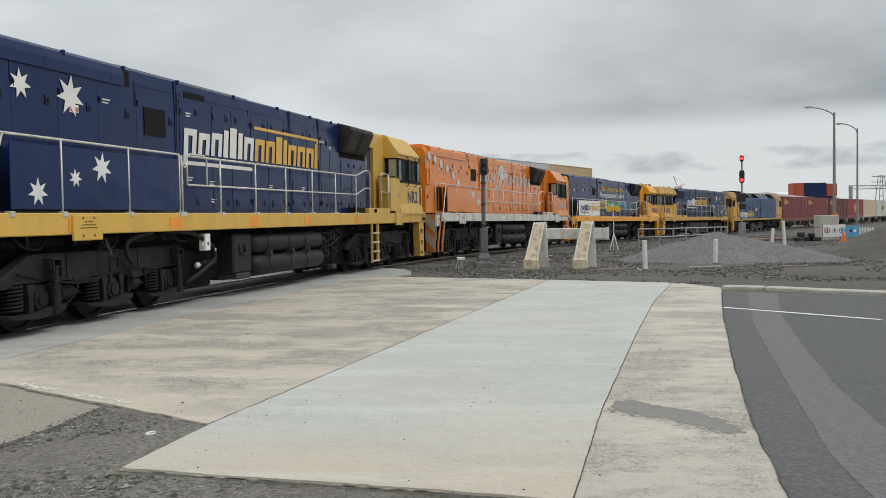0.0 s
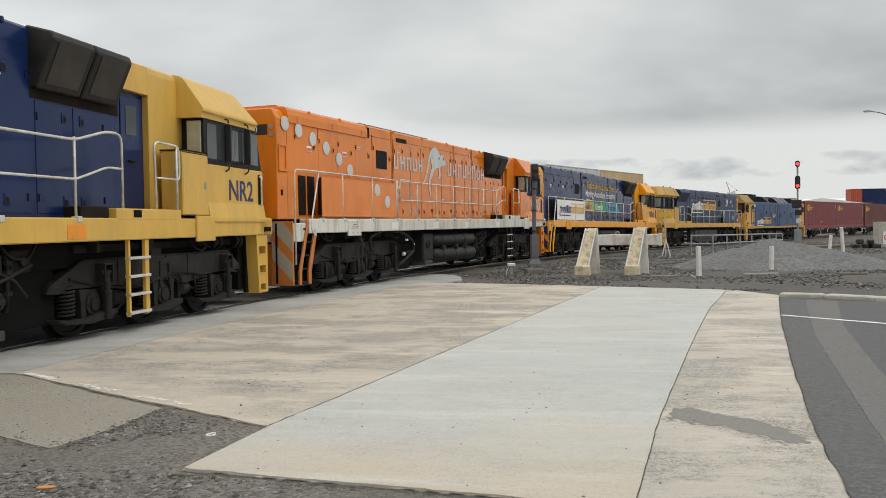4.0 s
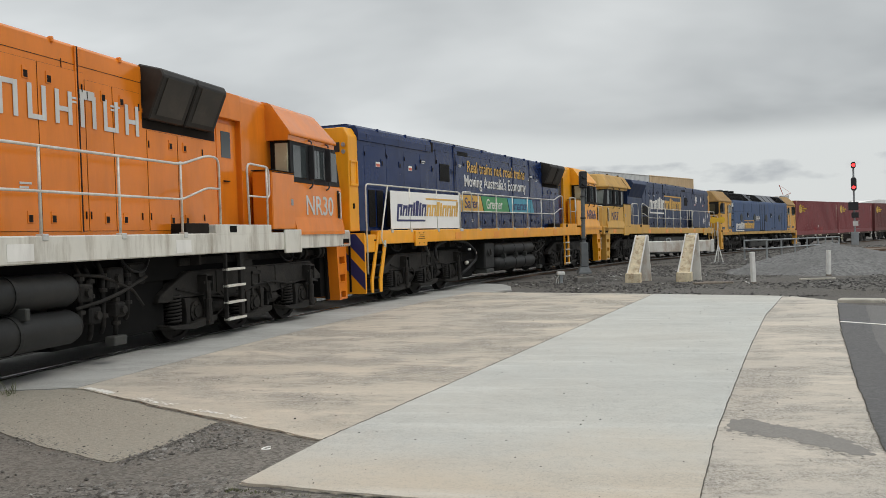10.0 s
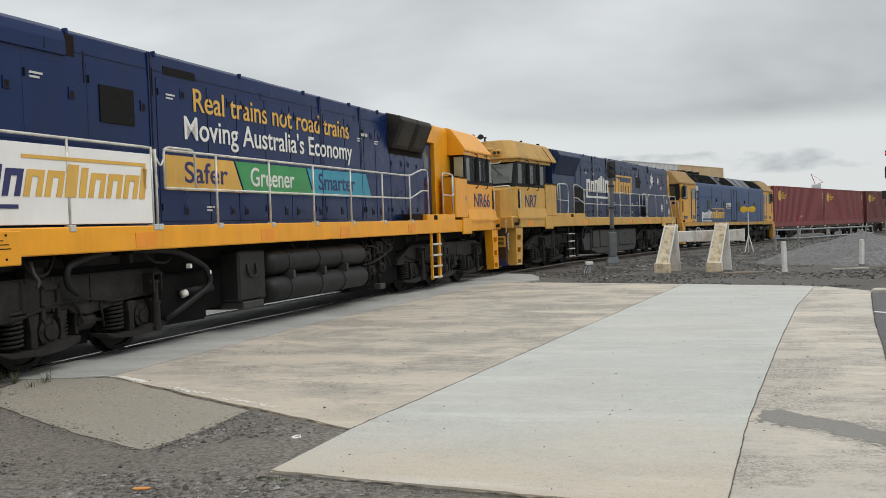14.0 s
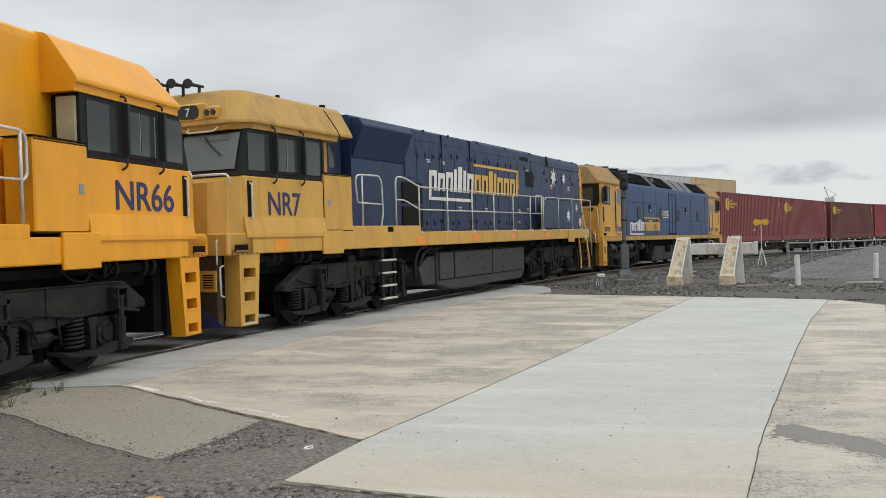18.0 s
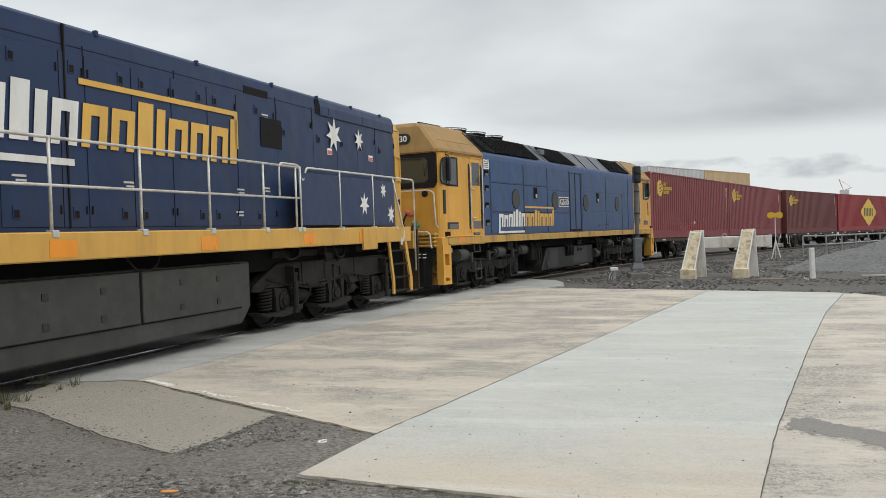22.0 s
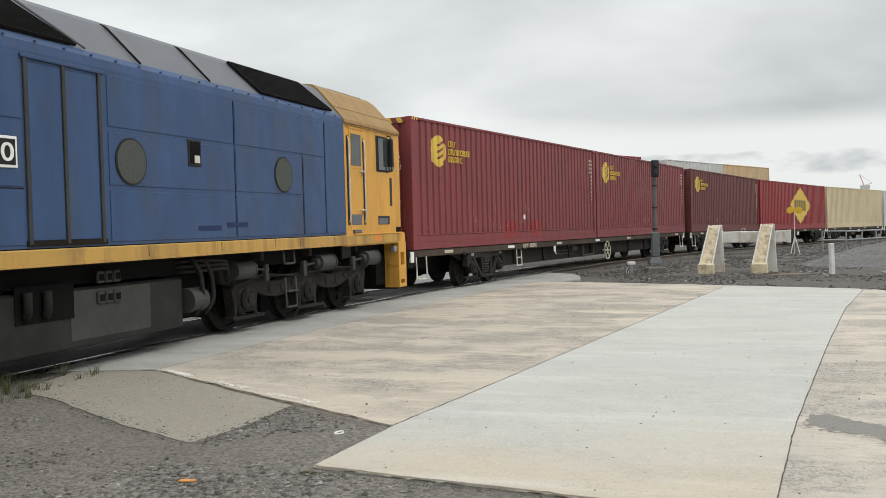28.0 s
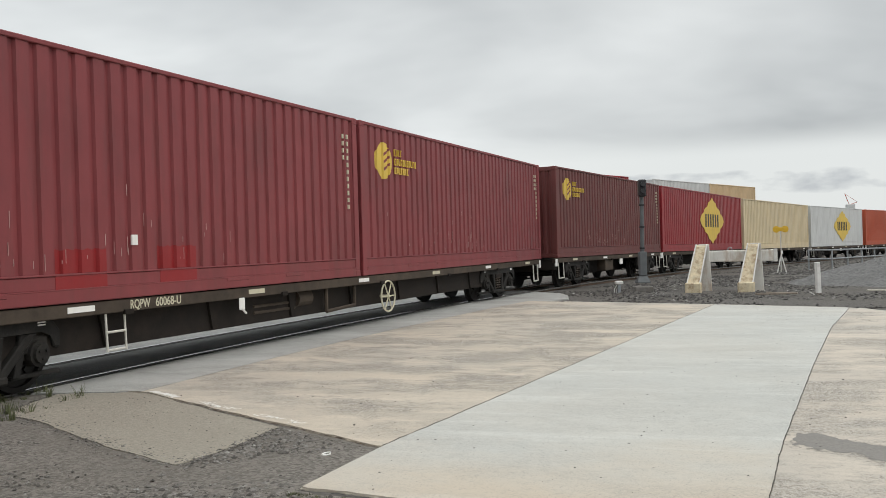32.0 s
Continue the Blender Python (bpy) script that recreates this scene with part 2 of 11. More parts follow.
def concrete(name, base, dark, streak, speckle, tone, soil=0.0, smooth_rim=0.0):
    """Worn concrete paving: broad stains drawn out along the traffic, fine pits, and patches where the aggregate shows."""
    m = bpy.data.materials.new(name)
    m.use_nodes = True
    nt = m.node_tree
    N = nt.nodes.new
    bsdf = nt.nodes["Principled BSDF"]
    bsdf.inputs["Roughness"].default_value = 0.85
    bsdf.inputs["Specular IOR Level"].default_value = 0.3
    tc = N("ShaderNodeTexCoord")
    mp = N("ShaderNodeMapping")
    turn = N("ShaderNodeMapping")
    turn.inputs["Rotation"].default_value = (0, 0, radians(9))
    link(nt, tc.outputs["Object"], turn.inputs["Vector"])
    mp.inputs["Scale"].default_value = (0.66, 1.05, 1)
    link(nt, turn.outputs[0], mp.inputs["Vector"])

    def noise_of(scale, detail, vec, rough=0.6):
        n = N("ShaderNodeTexNoise")
        n.inputs["Scale"].default_value, n.inputs["Detail"].default_value, n.inputs["Roughness"].default_value = scale, detail, rough
        link(nt, vec, n.inputs["Vector"])
        return n.outputs["Fac"]

    def ranged(val, a, b, top):
        r = N("ShaderNodeMapRange")
        r.inputs["From Min"].default_value, r.inputs["From Max"].default_value, r.inputs["To Max"].default_value = a, b, top
        link(nt, val, r.inputs["Value"])
        return r.outputs[0]

    def over(a, fac, col):
        x = N("ShaderNodeMix")
        x.data_type = "RGBA"
        x.inputs["B"].default_value = (*col, 1)
        link(nt, fac, x.inputs["Factor"])
        if isinstance(a, tuple):
            x.inputs["A"].default_value = (*a, 1)
        else:
            link(nt, a, x.inputs["A"])
        return x.outputs["Result"]

    obj = tc.outputs["Object"]

    def times(a, b):
        mm = N("ShaderNodeMath")
        mm.operation = "MULTIPLY"
        link(nt, a, mm.inputs[0])
        link(nt, b, mm.inputs[1])
        return mm.outputs[0]

    col = over(tuple(base), ranged(noise_of(0.7, 8, mp.outputs[0], 0.62), 0.42, 0.66, streak), dark)
    col = over(col, ranged(noise_of(0.22, 5, obj), 0.42, 0.6, 0.7), tone)
    # soil tracked over the end of the slab
    if soil:
        sx = N("ShaderNodeSeparateXYZ")
        link(nt, obj, sx.inputs[0])
        wob = N("ShaderNodeMath")
        wob.operation = "MULTIPLY_ADD"
        wob.inputs[1].default_value = 3.2
        link(nt, noise_of(0.6, 7, mp.outputs[0], 0.65), wob.inputs[0])
        link(nt, sx.outputs[1], wob.inputs[2])
        edge = N("ShaderNodeMapRange")
        edge.inputs["From Min"].default_value, edge.inputs["From Max"].default_value = soil + 2.4, soil + 0.8
        link(nt, wob.outputs[0], edge.inputs["Value"])
        col = over(col, edge.outputs[0], (0.54, 0.475, 0.385))
    # pale scuffs drawn out along the traffic
    mp3 = N("ShaderNodeMapping")
    mp3.inputs["Scale"].default_value = (0.3, 2.2, 1)
    mp3.inputs["Location"].default_value = (4.0, 2.0, 0)
    link(nt, turn.outputs[0], mp3.inputs["Vector"])
    col = over(col, ranged(noise_of(1.0, 8, mp3.outputs[0], 0.65), 0.52, 0.7, streak * 0.9), [min(1, v * 1.3) for v in base])
    # aggregate: dark pits and pale stones, in worn patches
    mask = ranged(noise_of(0.8, 10, mp.outputs[0], 0.74), 0.46, 0.56, 1.0)
    if smooth_rim:
        # the slab's near rim keeps its smooth skin
        dot = N("ShaderNodeVectorMath")
        dot.operation = "DOT_PRODUCT"
        dot.inputs[1].default_value = (0.626, 0.78, 0)
        link(nt, obj, dot.inputs[0])
        rim = N("ShaderNodeMath")
        rim.operation = "MULTIPLY_ADD"
        rim.inputs[1].default_value = 2.4
        link(nt, noise_of(0.9, 7, mp.outputs[0], 0.65), rim.inputs[0])
        link(nt, dot.outputs["Value"], rim.inputs[2])
        mask = times(mask, ranged(rim.outputs[0], smooth_rim + 1.4, smooth_rim + 2.2, 1.0))
    grey = sum(base) / 3
    col = over(col, times(mask, ranged(noise_of(5, 9, mp.outputs[0], 0.85), 0.4, 0.56, speckle * 0.8)), (grey * 0.68, grey * 0.65, grey * 0.6))
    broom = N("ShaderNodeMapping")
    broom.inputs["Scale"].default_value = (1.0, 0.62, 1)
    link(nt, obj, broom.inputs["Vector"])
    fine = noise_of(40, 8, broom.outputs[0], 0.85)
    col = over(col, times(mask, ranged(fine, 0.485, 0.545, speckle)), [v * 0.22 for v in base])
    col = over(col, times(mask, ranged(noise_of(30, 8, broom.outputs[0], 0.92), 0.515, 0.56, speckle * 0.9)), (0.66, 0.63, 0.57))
    col = over(col, times(mask, ranged(noise_of(13, 7, mp.outputs[0], 0.9), 0.52, 0.58, speckle * 0.55)), [v * 0.3 for v in base])
    col = over(col, times(mask, ranged(noise_of(2.5, 6, mp.outputs[0], 0.8), 0.42, 0.7, speckle * 0.5)), [v * 0.5 for v in base])
    # light pitting all over
    col = over(col, ranged(noise_of(9, 9, obj, 0.95), 0.515, 0.6, 0.16 + speckle * 0.3), [v * 0.45 for v in base])
    col = over(col, ranged(noise_of(60, 5, obj, 0.9), 0.55, 0.62, 0.5), [v * 0.3 for v in base])
    link(nt, col, bsdf.inputs["Base Color"])
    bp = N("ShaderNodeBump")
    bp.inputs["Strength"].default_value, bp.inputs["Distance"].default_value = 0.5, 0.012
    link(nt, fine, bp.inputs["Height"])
    link(nt, bp.outputs[0], bsdf.inputs["Normal"])
    MATS[name] = m
    return m


def glow(name, color, strength):
    m = bpy.data.materials.new(name)
    m.use_nodes = True
    b = m.node_tree.nodes["Principled BSDF"]
    b.inputs["Base Color"].default_value = (*color, 1)
    b.inputs["Emission Color"].default_value = (*color, 1)
    b.inputs["Emission Strength"].default_value = strength
    MATS[name] = m
    return m


def glazing(name, tint, alpha):
    m = bpy.data.materials.new(name)
    m.use_nodes = True
    b = m.node_tree.nodes["Principled BSDF"]
    b.inputs["Base Color"].default_value = (*tint, 1)
    b.inputs["Roughness"].default_value = 0.06
    b.inputs["IOR"].default_value = 1.5
    b.inputs["Transmission Weight"].default_value = alpha
    MATS[name] = m
    return m


def loose_stone(name, stops):
    """Broken stone, each piece its own grey or brown."""
    m = shade(name, (0.16, 0.15, 0.14), 0.9, vary=0.3, scale=9, bump=0.4, bump_scale=60)
    nt = m.node_tree
    N = nt.nodes.new
    ramp = N("ShaderNodeValToRGB")
    els = ramp.color_ramp.elements
    els[0].position, els[0].color = stops[0][0], (*stops[0][1], 1)
    els[1].position, els[1].color = stops[-1][0], (*stops[-1][1], 1)
    for p, c in stops[1:-1]:
        els.new(p).color = (*c, 1)
    link(nt, N("ShaderNodeNewGeometry").outputs["Random Per Island"], ramp.inputs[0])
    gr = N("ShaderNodeTexNoise")
    gr.inputs["Scale"].default_value, gr.inputs["Detail"].default_value = 50, 5
    mr = N("ShaderNodeMapRange")
    mr.inputs["From Min"].default_value, mr.inputs["From Max"].default_value = 0.3, 0.7
    mr.inputs["To Min"].default_value, mr.inputs["To Max"].default_value = 0.6, 1.35
    link(nt, gr.outputs["Fac"], mr.inputs["Value"])
    sc = N("ShaderNodeVectorMath")
    sc.operation = "SCALE"
    link(nt, ramp.outputs[0], sc.inputs[0])
    link(nt, mr.outputs[0], sc.inputs["Scale"])
    b = nt.nodes["Principled BSDF"]
    b.inputs["Specular IOR Level"].default_value = 0.25
    link(nt, sc.outputs[0], b.inputs["Base Color"])
    return m


M_GRAVEL = stony("dark_gravel", [(0.035, 0.033, 0.03), (0.09, 0.084, 0.077), (0.17, 0.16, 0.147), (0.065, 0.061, 0.055)], 30, 0.7, patch=(0.105, 0.094, 0.081))
M_DIRT = stony("brown_dirt", [(0.08, 0.072, 0.062), (0.16, 0.142, 0.12), (0.26, 0.235, 0.2), (0.12, 0.106, 0.09)], 30, 0.5, patch=(0.18, 0.158, 0.13))
M_MOUND = stony("crushed_stone", [(0.075, 0.075, 0.073), (0.14, 0.139, 0.136), (0.24, 0.238, 0.232), (0.1, 0.099, 0.097)], 16, 0.8, patch=(0.155, 0.153, 0.149))
M_STONE = loose_stone("ballast_stone", [(0.0, (0.07, 0.065, 0.058)), (0.35, (0.13, 0.12, 0.108)), (0.75, (0.2, 0.188, 0.172)), (0.95, (0.24, 0.228, 0.21)), (1.0, (0.36, 0.35, 0.325))])
M_STONE_DARK = loose_stone("dark_ballast_stone", [(0.0, (0.04, 0.038, 0.035)), (0.4, (0.08, 0.076, 0.071)), (0.8, (0.125, 0.12, 0.113)), (0.97, (0.19, 0.183, 0.172)), (1.0, (0.4, 0.39, 0.37))])
M_SOIL = stony("trodden_soil", [(0.06, 0.055, 0.049), (0.13, 0.12, 0.106), (0.27, 0.25, 0.222), (0.09, 0.083, 0.074)], 42, 0.8, patch=(0.165, 0.149, 0.127))
M_PEBBLE = loose_stone("dark_pebble", [(0.0, (0.02, 0.02, 0.02)), (0.7, (0.06, 0.056, 0.05)), (1.0, (0.16, 0.15, 0.135))])
M_ASPHALT = stony("worn_asphalt", [(0.06, 0.06, 0.063), (0.115, 0.115, 0.117), (0.2, 0.198, 0.196)], 38, 0.5, 0.9, patch=(0.12, 0.119, 0.12))
M_ASPHALT_SEAM = stony("mid_grey_asphalt", [(0.07, 0.069, 0.071), (0.125, 0.123, 0.123), (0.21, 0.207, 0.203)], 38, 0.55, 0.9, patch=(0.135, 0.132, 0.13))
M_ASPHALT_OLD = stony("grey_asphalt_patch", [(0.095, 0.093, 0.091), (0.165, 0.161, 0.156), (0.26, 0.253, 0.243)], 38, 0.55, 0.92, patch=(0.175, 0.17, 0.163))
M_APRON = stony("tan_asphalt", [(0.15, 0.137, 0.114), (0.32, 0.293, 0.243), (0.51, 0.47, 0.39)], 60, 0.5, 0.92, patch=(0.29, 0.265, 0.22))
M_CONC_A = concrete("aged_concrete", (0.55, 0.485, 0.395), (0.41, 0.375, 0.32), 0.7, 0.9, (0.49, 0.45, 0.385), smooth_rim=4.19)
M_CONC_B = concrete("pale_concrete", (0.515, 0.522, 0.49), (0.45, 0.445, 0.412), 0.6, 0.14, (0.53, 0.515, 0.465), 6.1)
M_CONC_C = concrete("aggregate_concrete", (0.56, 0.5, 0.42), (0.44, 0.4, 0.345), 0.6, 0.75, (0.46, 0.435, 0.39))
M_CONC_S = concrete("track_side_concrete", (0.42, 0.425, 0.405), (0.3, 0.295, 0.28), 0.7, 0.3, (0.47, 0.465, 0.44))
# base darkened to hold the shadow of the train above
M_CONC_SHADED = concrete("train_shaded_concrete", (0.22, 0.22, 0.213), (0.12, 0.118, 0.11), 0.8, 0.3, (0.165, 0.162, 0.154))
M_JOINT = stony("crumbled_joint", [(0.055, 0.051, 0.044), (0.12, 0.111, 0.097), (0.24, 0.222, 0.193)], 60, 0.5)
M_KERB = shade("kerb_concrete", (0.48, 0.45, 0.39), 0.85, vary=0.2, scale=6, bump=0.3, dirt=(0.25, 0.22, 0.18), dirt_amount=0.5)
M_LINE = shade("worn_road_paint", (0.78, 0.77, 0.72), 0.7, vary=0.12, scale=12, bump=0.2, dirt=(0.5, 0.43, 0.34), dirt_amount=0.9, dirt_scale=7)
M_LINE_WORN = shade("nearly_gone_road_paint", (0.66, 0.6, 0.5), 0.8, vary=0.15, scale=30, bump=0.2, dirt=(0.52, 0.44, 0.34), dirt_amount=1.0, dirt_scale=16, dirt_stretch=(1, 1, 1))
M_STAIN = stony("bitumen_stain", [(0.18, 0.17, 0.158), (0.23, 0.218, 0.2), (0.29, 0.275, 0.252)], 70, 0.3, patch=(0.24, 0.226, 0.208))
M_RAIL = shade("rail_steel", (0.5, 0.49, 0.48), 0.2, 0.95, vary=0.12, scale=8, stretch=(1, 1, 1))
M_RAILWEB = shade("rusty_rail_web", (0.13, 0.085, 0.06), 0.85, 0.2, vary=0.25, scale=6, bump=0.3)
M_SLEEPER = shade("grey_sleeper", (0.22, 0.2, 0.18), 0.9, vary=0.25, scale=6, bump=0.4, per_object=0.2)
M_MAST = shade("dull_mast_steel", (0.13, 0.14, 0.145), 0.6, 0.2, vary=0.2, scale=5, dirt=(0.12, 0.1, 0.085), dirt_amount=0.4)
M_MAST_FOOT = shade("grimy_footing_concrete", (0.2, 0.19, 0.175), 0.9, vary=0.25, scale=7, bump=0.3, dirt=(0.09, 0.08, 0.07), dirt_amount=0.6)
M_GALV = shade("galvanised_grey", (0.3, 0.32, 0.33), 0.55, 0.3, vary=0.15, scale=5, dirt=(0.2, 0.17, 0.14), dirt_amount=0.35)
M_BLACK = shade("black_paint", (0.018, 0.018, 0.02), 0.5, vary=0.25, scale=6)
M_WHITE_RUST = shade("rust_stained_white_paint", (0.72, 0.7, 0.65), 0.65, vary=0.08, scale=4, bump=0.2, dirt=(0.36, 0.2, 0.09), dirt_amount=0.75, dirt_scale=2.6, dirt_stretch=(1.6, 1.6, 0.6))
M_WHITE_PAINT = shade("dull_white_paint", (0.72, 0.71, 0.68), 0.6, vary=0.1, scale=5, dirt=(0.4, 0.37, 0.32), dirt_amount=0.5, dirt_scale=3)
M_RUST_FACE = shade("peeling_yellowed_paint", (0.66, 0.57, 0.4), 0.75, vary=0.2, scale=7, bump=0.3, dirt=(0.26, 0.13, 0.055), dirt_amount=1.0, dirt_scale=5)
M_YELLOW_SIGN = shade("yellow_sign_paint", (0.75, 0.45, 0.03), 0.5, vary=0.1)
M_CONE = shade("orange_cone_plastic", (0.75, 0.16, 0.03), 0.5, vary=0.1)
M_BLUE_SIGN = shade("pale_blue_board", (0.12, 0.35, 0.55), 0.5, vary=0.15)
M_RED_GLOW = glow("red_signal_lens", (1.0, 0.02, 0.02), 6)
M_WEED = shade("fresh_green_weed", (0.15, 0.22, 0.055), 0.6, vary=0.35, scale=9, island=0.4)
M_GRASS = shade("dry_green_grass", (0.1, 0.112, 0.045), 0.7, vary=0.35, scale=9, island=0.4)
M_WOOD = shade("weathered_timber", (0.24, 0.2, 0.16), 0.85, vary=0.3, scale=5, stretch=(1, 8, 8), bump=0.3)


# ---------------------------------------------------------------- mesh tools
def part(name, bm, material, parent=None, label="", smooth=False):
    """Links a bmesh as one mesh object, under parent when there is one."""
    bmesh.ops.recalc_face_normals(bm, faces=bm.faces)
    me = bpy.data.meshes.new(name)
    bm.to_mesh(me)
    bm.free()
    if smooth:
        for p in me.polygons:
            p.use_smooth = True
    return mesh_part(name, me, material, parent, label)


def mesh_part(name, me, material, parent=None, label="", m=None):
    if material is not None and not me.materials:
        for x in (material if isinstance(material, (list, tuple)) else (material,)):
            me.materials.append(x)
    ob = new(name, me)
    if parent is not None:
        ob.parent = parent
    if label:
        tagged(ob, label)
    if m is not None:
        ob.matrix_basis = m
    return ob


def bme():
    return bmesh.new()


def box(bm, x0, x1, y0, y1, z0, z1, bevel=0.0, m=None):
    x0, x1, y0, y1, z0, z1 = min(x0, x1), max(x0, x1), min(y0, y1), max(y0, y1), min(z0, z1), max(z0, z1)
    t = Matrix.Translation(((x0 + x1) / 2, (y0 + y1) / 2, (z0 + z1) / 2)) @ Matrix.Diagonal((x1 - x0, y1 - y0, z1 - z0, 1))
    r = bmesh.ops.create_cube(bm, size=1, matrix=(m @ t) if m is not None else t)
    if bevel:
        es = list({e for v in r["verts"] for e in v.link_edges})
        bmesh.ops.bevel(bm, geom=es, offset=min(bevel, 0.45 * min(x1 - x0, y1 - y0, z1 - z0)), segments=1, affect="EDGES")
    return bm


def prism(bm, pts, axis, a, b, bevel=0.0):
    """A polygon drawn out along an axis. pts are the two other coordinates in x, y, z order."""
    def put(p, w):
        return {"x": (w, p[0], p[1]), "y": (p[0], w, p[1]), "z": (p[0], p[1], w)}[axis]
    v0 = [bm.verts.new(put(p, a)) for p in pts]
    v1 = [bm.verts.new(put(p, b)) for p in pts]
    n = len(pts)
    fs = [bm.faces.new(v0), bm.faces.new(list(reversed(v1)))]
    for i in range(n):
        fs.append(bm.faces.new((v0[i], v1[i], v1[(i + 1) % n], v0[(i + 1) % n])))
    if bevel:
        es = list({e for f in fs for e in f.edges})
        bmesh.ops.bevel(bm, geom=es, offset=bevel, segments=1, affect="EDGES")
    return bm


def loft(bm, rings, cap=True):
    """Skins rings of equal count."""
    vs = [[bm.verts.new(p) for p in r] for r in rings]
    n = len(rings[0])
    for a, b in zip(vs[:-1], vs[1:]):
        for i in range(n):
            bm.faces.new((a[i], a[(i + 1) % n], b[(i + 1) % n], b[i]))
    if cap:
        bm.faces.new(vs[0])
        bm.faces.new(list(reversed(vs[-1])))
    return bm


def rod(bm, p, q, r, n=8, r2=None):
    p, q = Vector(p), Vector(q)
    d = (q - p).normalized()
    u = d.orthogonal().normalized()
    w = d.cross(u)
    r2 = r if r2 is None else r2
    ang = [2 * math.pi * i / n for i in range(n)]
    return loft(bm, [[p + (u * math.cos(a) + w * math.sin(a)) * r for a in ang], [q + (u * math.cos(a) + w * math.sin(a)) * r2 for a in ang]])


def tube(bm, pts, r, n=6):
    """A bent pipe through points."""
    pts = [Vector(p) for p in pts]
    rings = []
    u = None
    for i, p in enumerate(pts):
        d = (pts[min(i + 1, len(pts) - 1)] - pts[max(i - 1, 0)]).normalized()
        if u is None:
            u = d.orthogonal().normalized()
        u = (u - d * u.dot(d)).normalized()
        w = d.cross(u)
        rings.append([p + (u * math.cos(2 * math.pi * k / n) + w * math.sin(2 * math.pi * k / n)) * r for k in range(n)])
    return loft(bm, rings)


def rounded(pts, r, steps=3):
    """Rounds the inner corners of a path of points."""
    pts = [Vector(p) for p in pts]
    out = [pts[0]]
    for a, b, c in zip(pts[:-2], pts[1:-1], pts[2:]):
        k = min(r, (a - b).length * 0.45, (c - b).length * 0.45)
        p, q = b + (a - b).normalized() * k, b + (c - b).normalized() * k
        for i in range(steps + 1):
            t = i / steps
            out.append(p * (1 - t) ** 2 + b * 2 * t * (1 - t) + q * t * t)
    return out + [pts[-1]]


def empty(name, label, category, m=None, group="", kind=""):
    ob = new(name)
    ob.empty_display_size = 0.3
    if m is not None:
        ob.matrix_basis = m
    return tagged(ob, label, category, group, kind)


def writing(name, text, size, material, parent, m, squeeze=1.0, label="", width=0.0):
    """Raised or painted lettering, as a mesh, standing in the x-z plane of m."""
    cu = bpy.data.curves.new(name, "FONT")
    cu.body, cu.size, cu.extrude, cu.offset = text, size, 0.003, 0.009 * size
    ob = bpy.data.objects.new(name, cu)
    me = bpy.data.meshes.new_from_object(ob)
    bpy.data.objects.remove(ob)
    if width:
        xs = [v.co.x for v in me.vertices]
        squeeze = width / (max(xs) - min(xs))
    me.transform(Matrix.Diagonal((squeeze, 1, 1, 1)))
    me.materials.clear()
    return mesh_part(name, me, material, parent, label, m)


# ---------------------------------------------------------------- the track's line
# curvature by distance along the line, in 1/m; the line falls slightly beyond the crossing
KNOTS = [(-160, 0.0), (-26, 0.0), (-12, 0.01073), (10, 0.01039), (30, 0.00299), (50, 0.00584), (70, 0.00341), (95, 0.00267), (125, -0.00047), (160, -0.00055), (220, -0.00055), (221, 0.0), (420, 0.0)]
FALL = [(-160, 0.0), (0, 0.0), (30, 0.02), (45, -0.099), (60, -0.295), (90, -0.53), (130, -0.565), (420, -0.565)]
STEP = 0.5
SS = np.arange(-160, 420.1, STEP)


def lay_line():
    k = np.interp(SS, [a for a, b in KNOTS], [b for a, b in KNOTS])
    i0 = int(np.argmin(abs(SS)))
    th = np.concatenate([[0], np.cumsum((k[1:] + k[:-1]) / 2 * STEP)])
    th = th - th[i0] + 0.10421
    mid = (th[1:] + th[:-1]) / 2
    x = np.concatenate([[0], np.cumsum(np.sin(mid) * STEP)])
    y = np.concatenate([[0], np.cumsum(np.cos(mid) * STEP)])
    return x - x[i0] - 7.847, y - y[i0] + 4.337, th


LX, LY, LTH = lay_line()


def line_at(s):
    return Vector((np.interp(s, SS, LX), np.interp(s, SS, LY), np.interp(s, [a for a, b in FALL], [b for a, b in FALL])))


def beside(s, lat, z=0.0):
    """A point lat metres to the right of the line (the road side is positive)."""
    p, th = line_at(s), np.interp(s, SS, LTH)
    return Vector((p.x + lat * math.cos(th), p.y - lat * math.sin(th), p.z + z))


PACE = [(0, 3.41), (4, 3.45), (9, 3.50), (13, 3.57), (17, 3.65), (21, 3.675), (25, 3.73), (32, 3.83)]


def travelled(t):
    """Metres that the train has moved by t."""
    n = max(2, int(t * 20) + 2)
    ts = np.linspace(0, t, n)
    v = np.interp(ts, [a for a, b in PACE], [b for a, b in PACE])
    return float(np.sum((v[1:] + v[:-1]) / 2 * np.diff(ts)))


def ground_z(x, y):
    r = math.hypot(x, y)
    return float(np.interp(r, [0, 22, 27, 34, 49, 64, 94, 134, 600], [-0.03, -0.03, -0.05, -0.1, -0.24, -0.42, -0.66, -0.72, -0.75]))

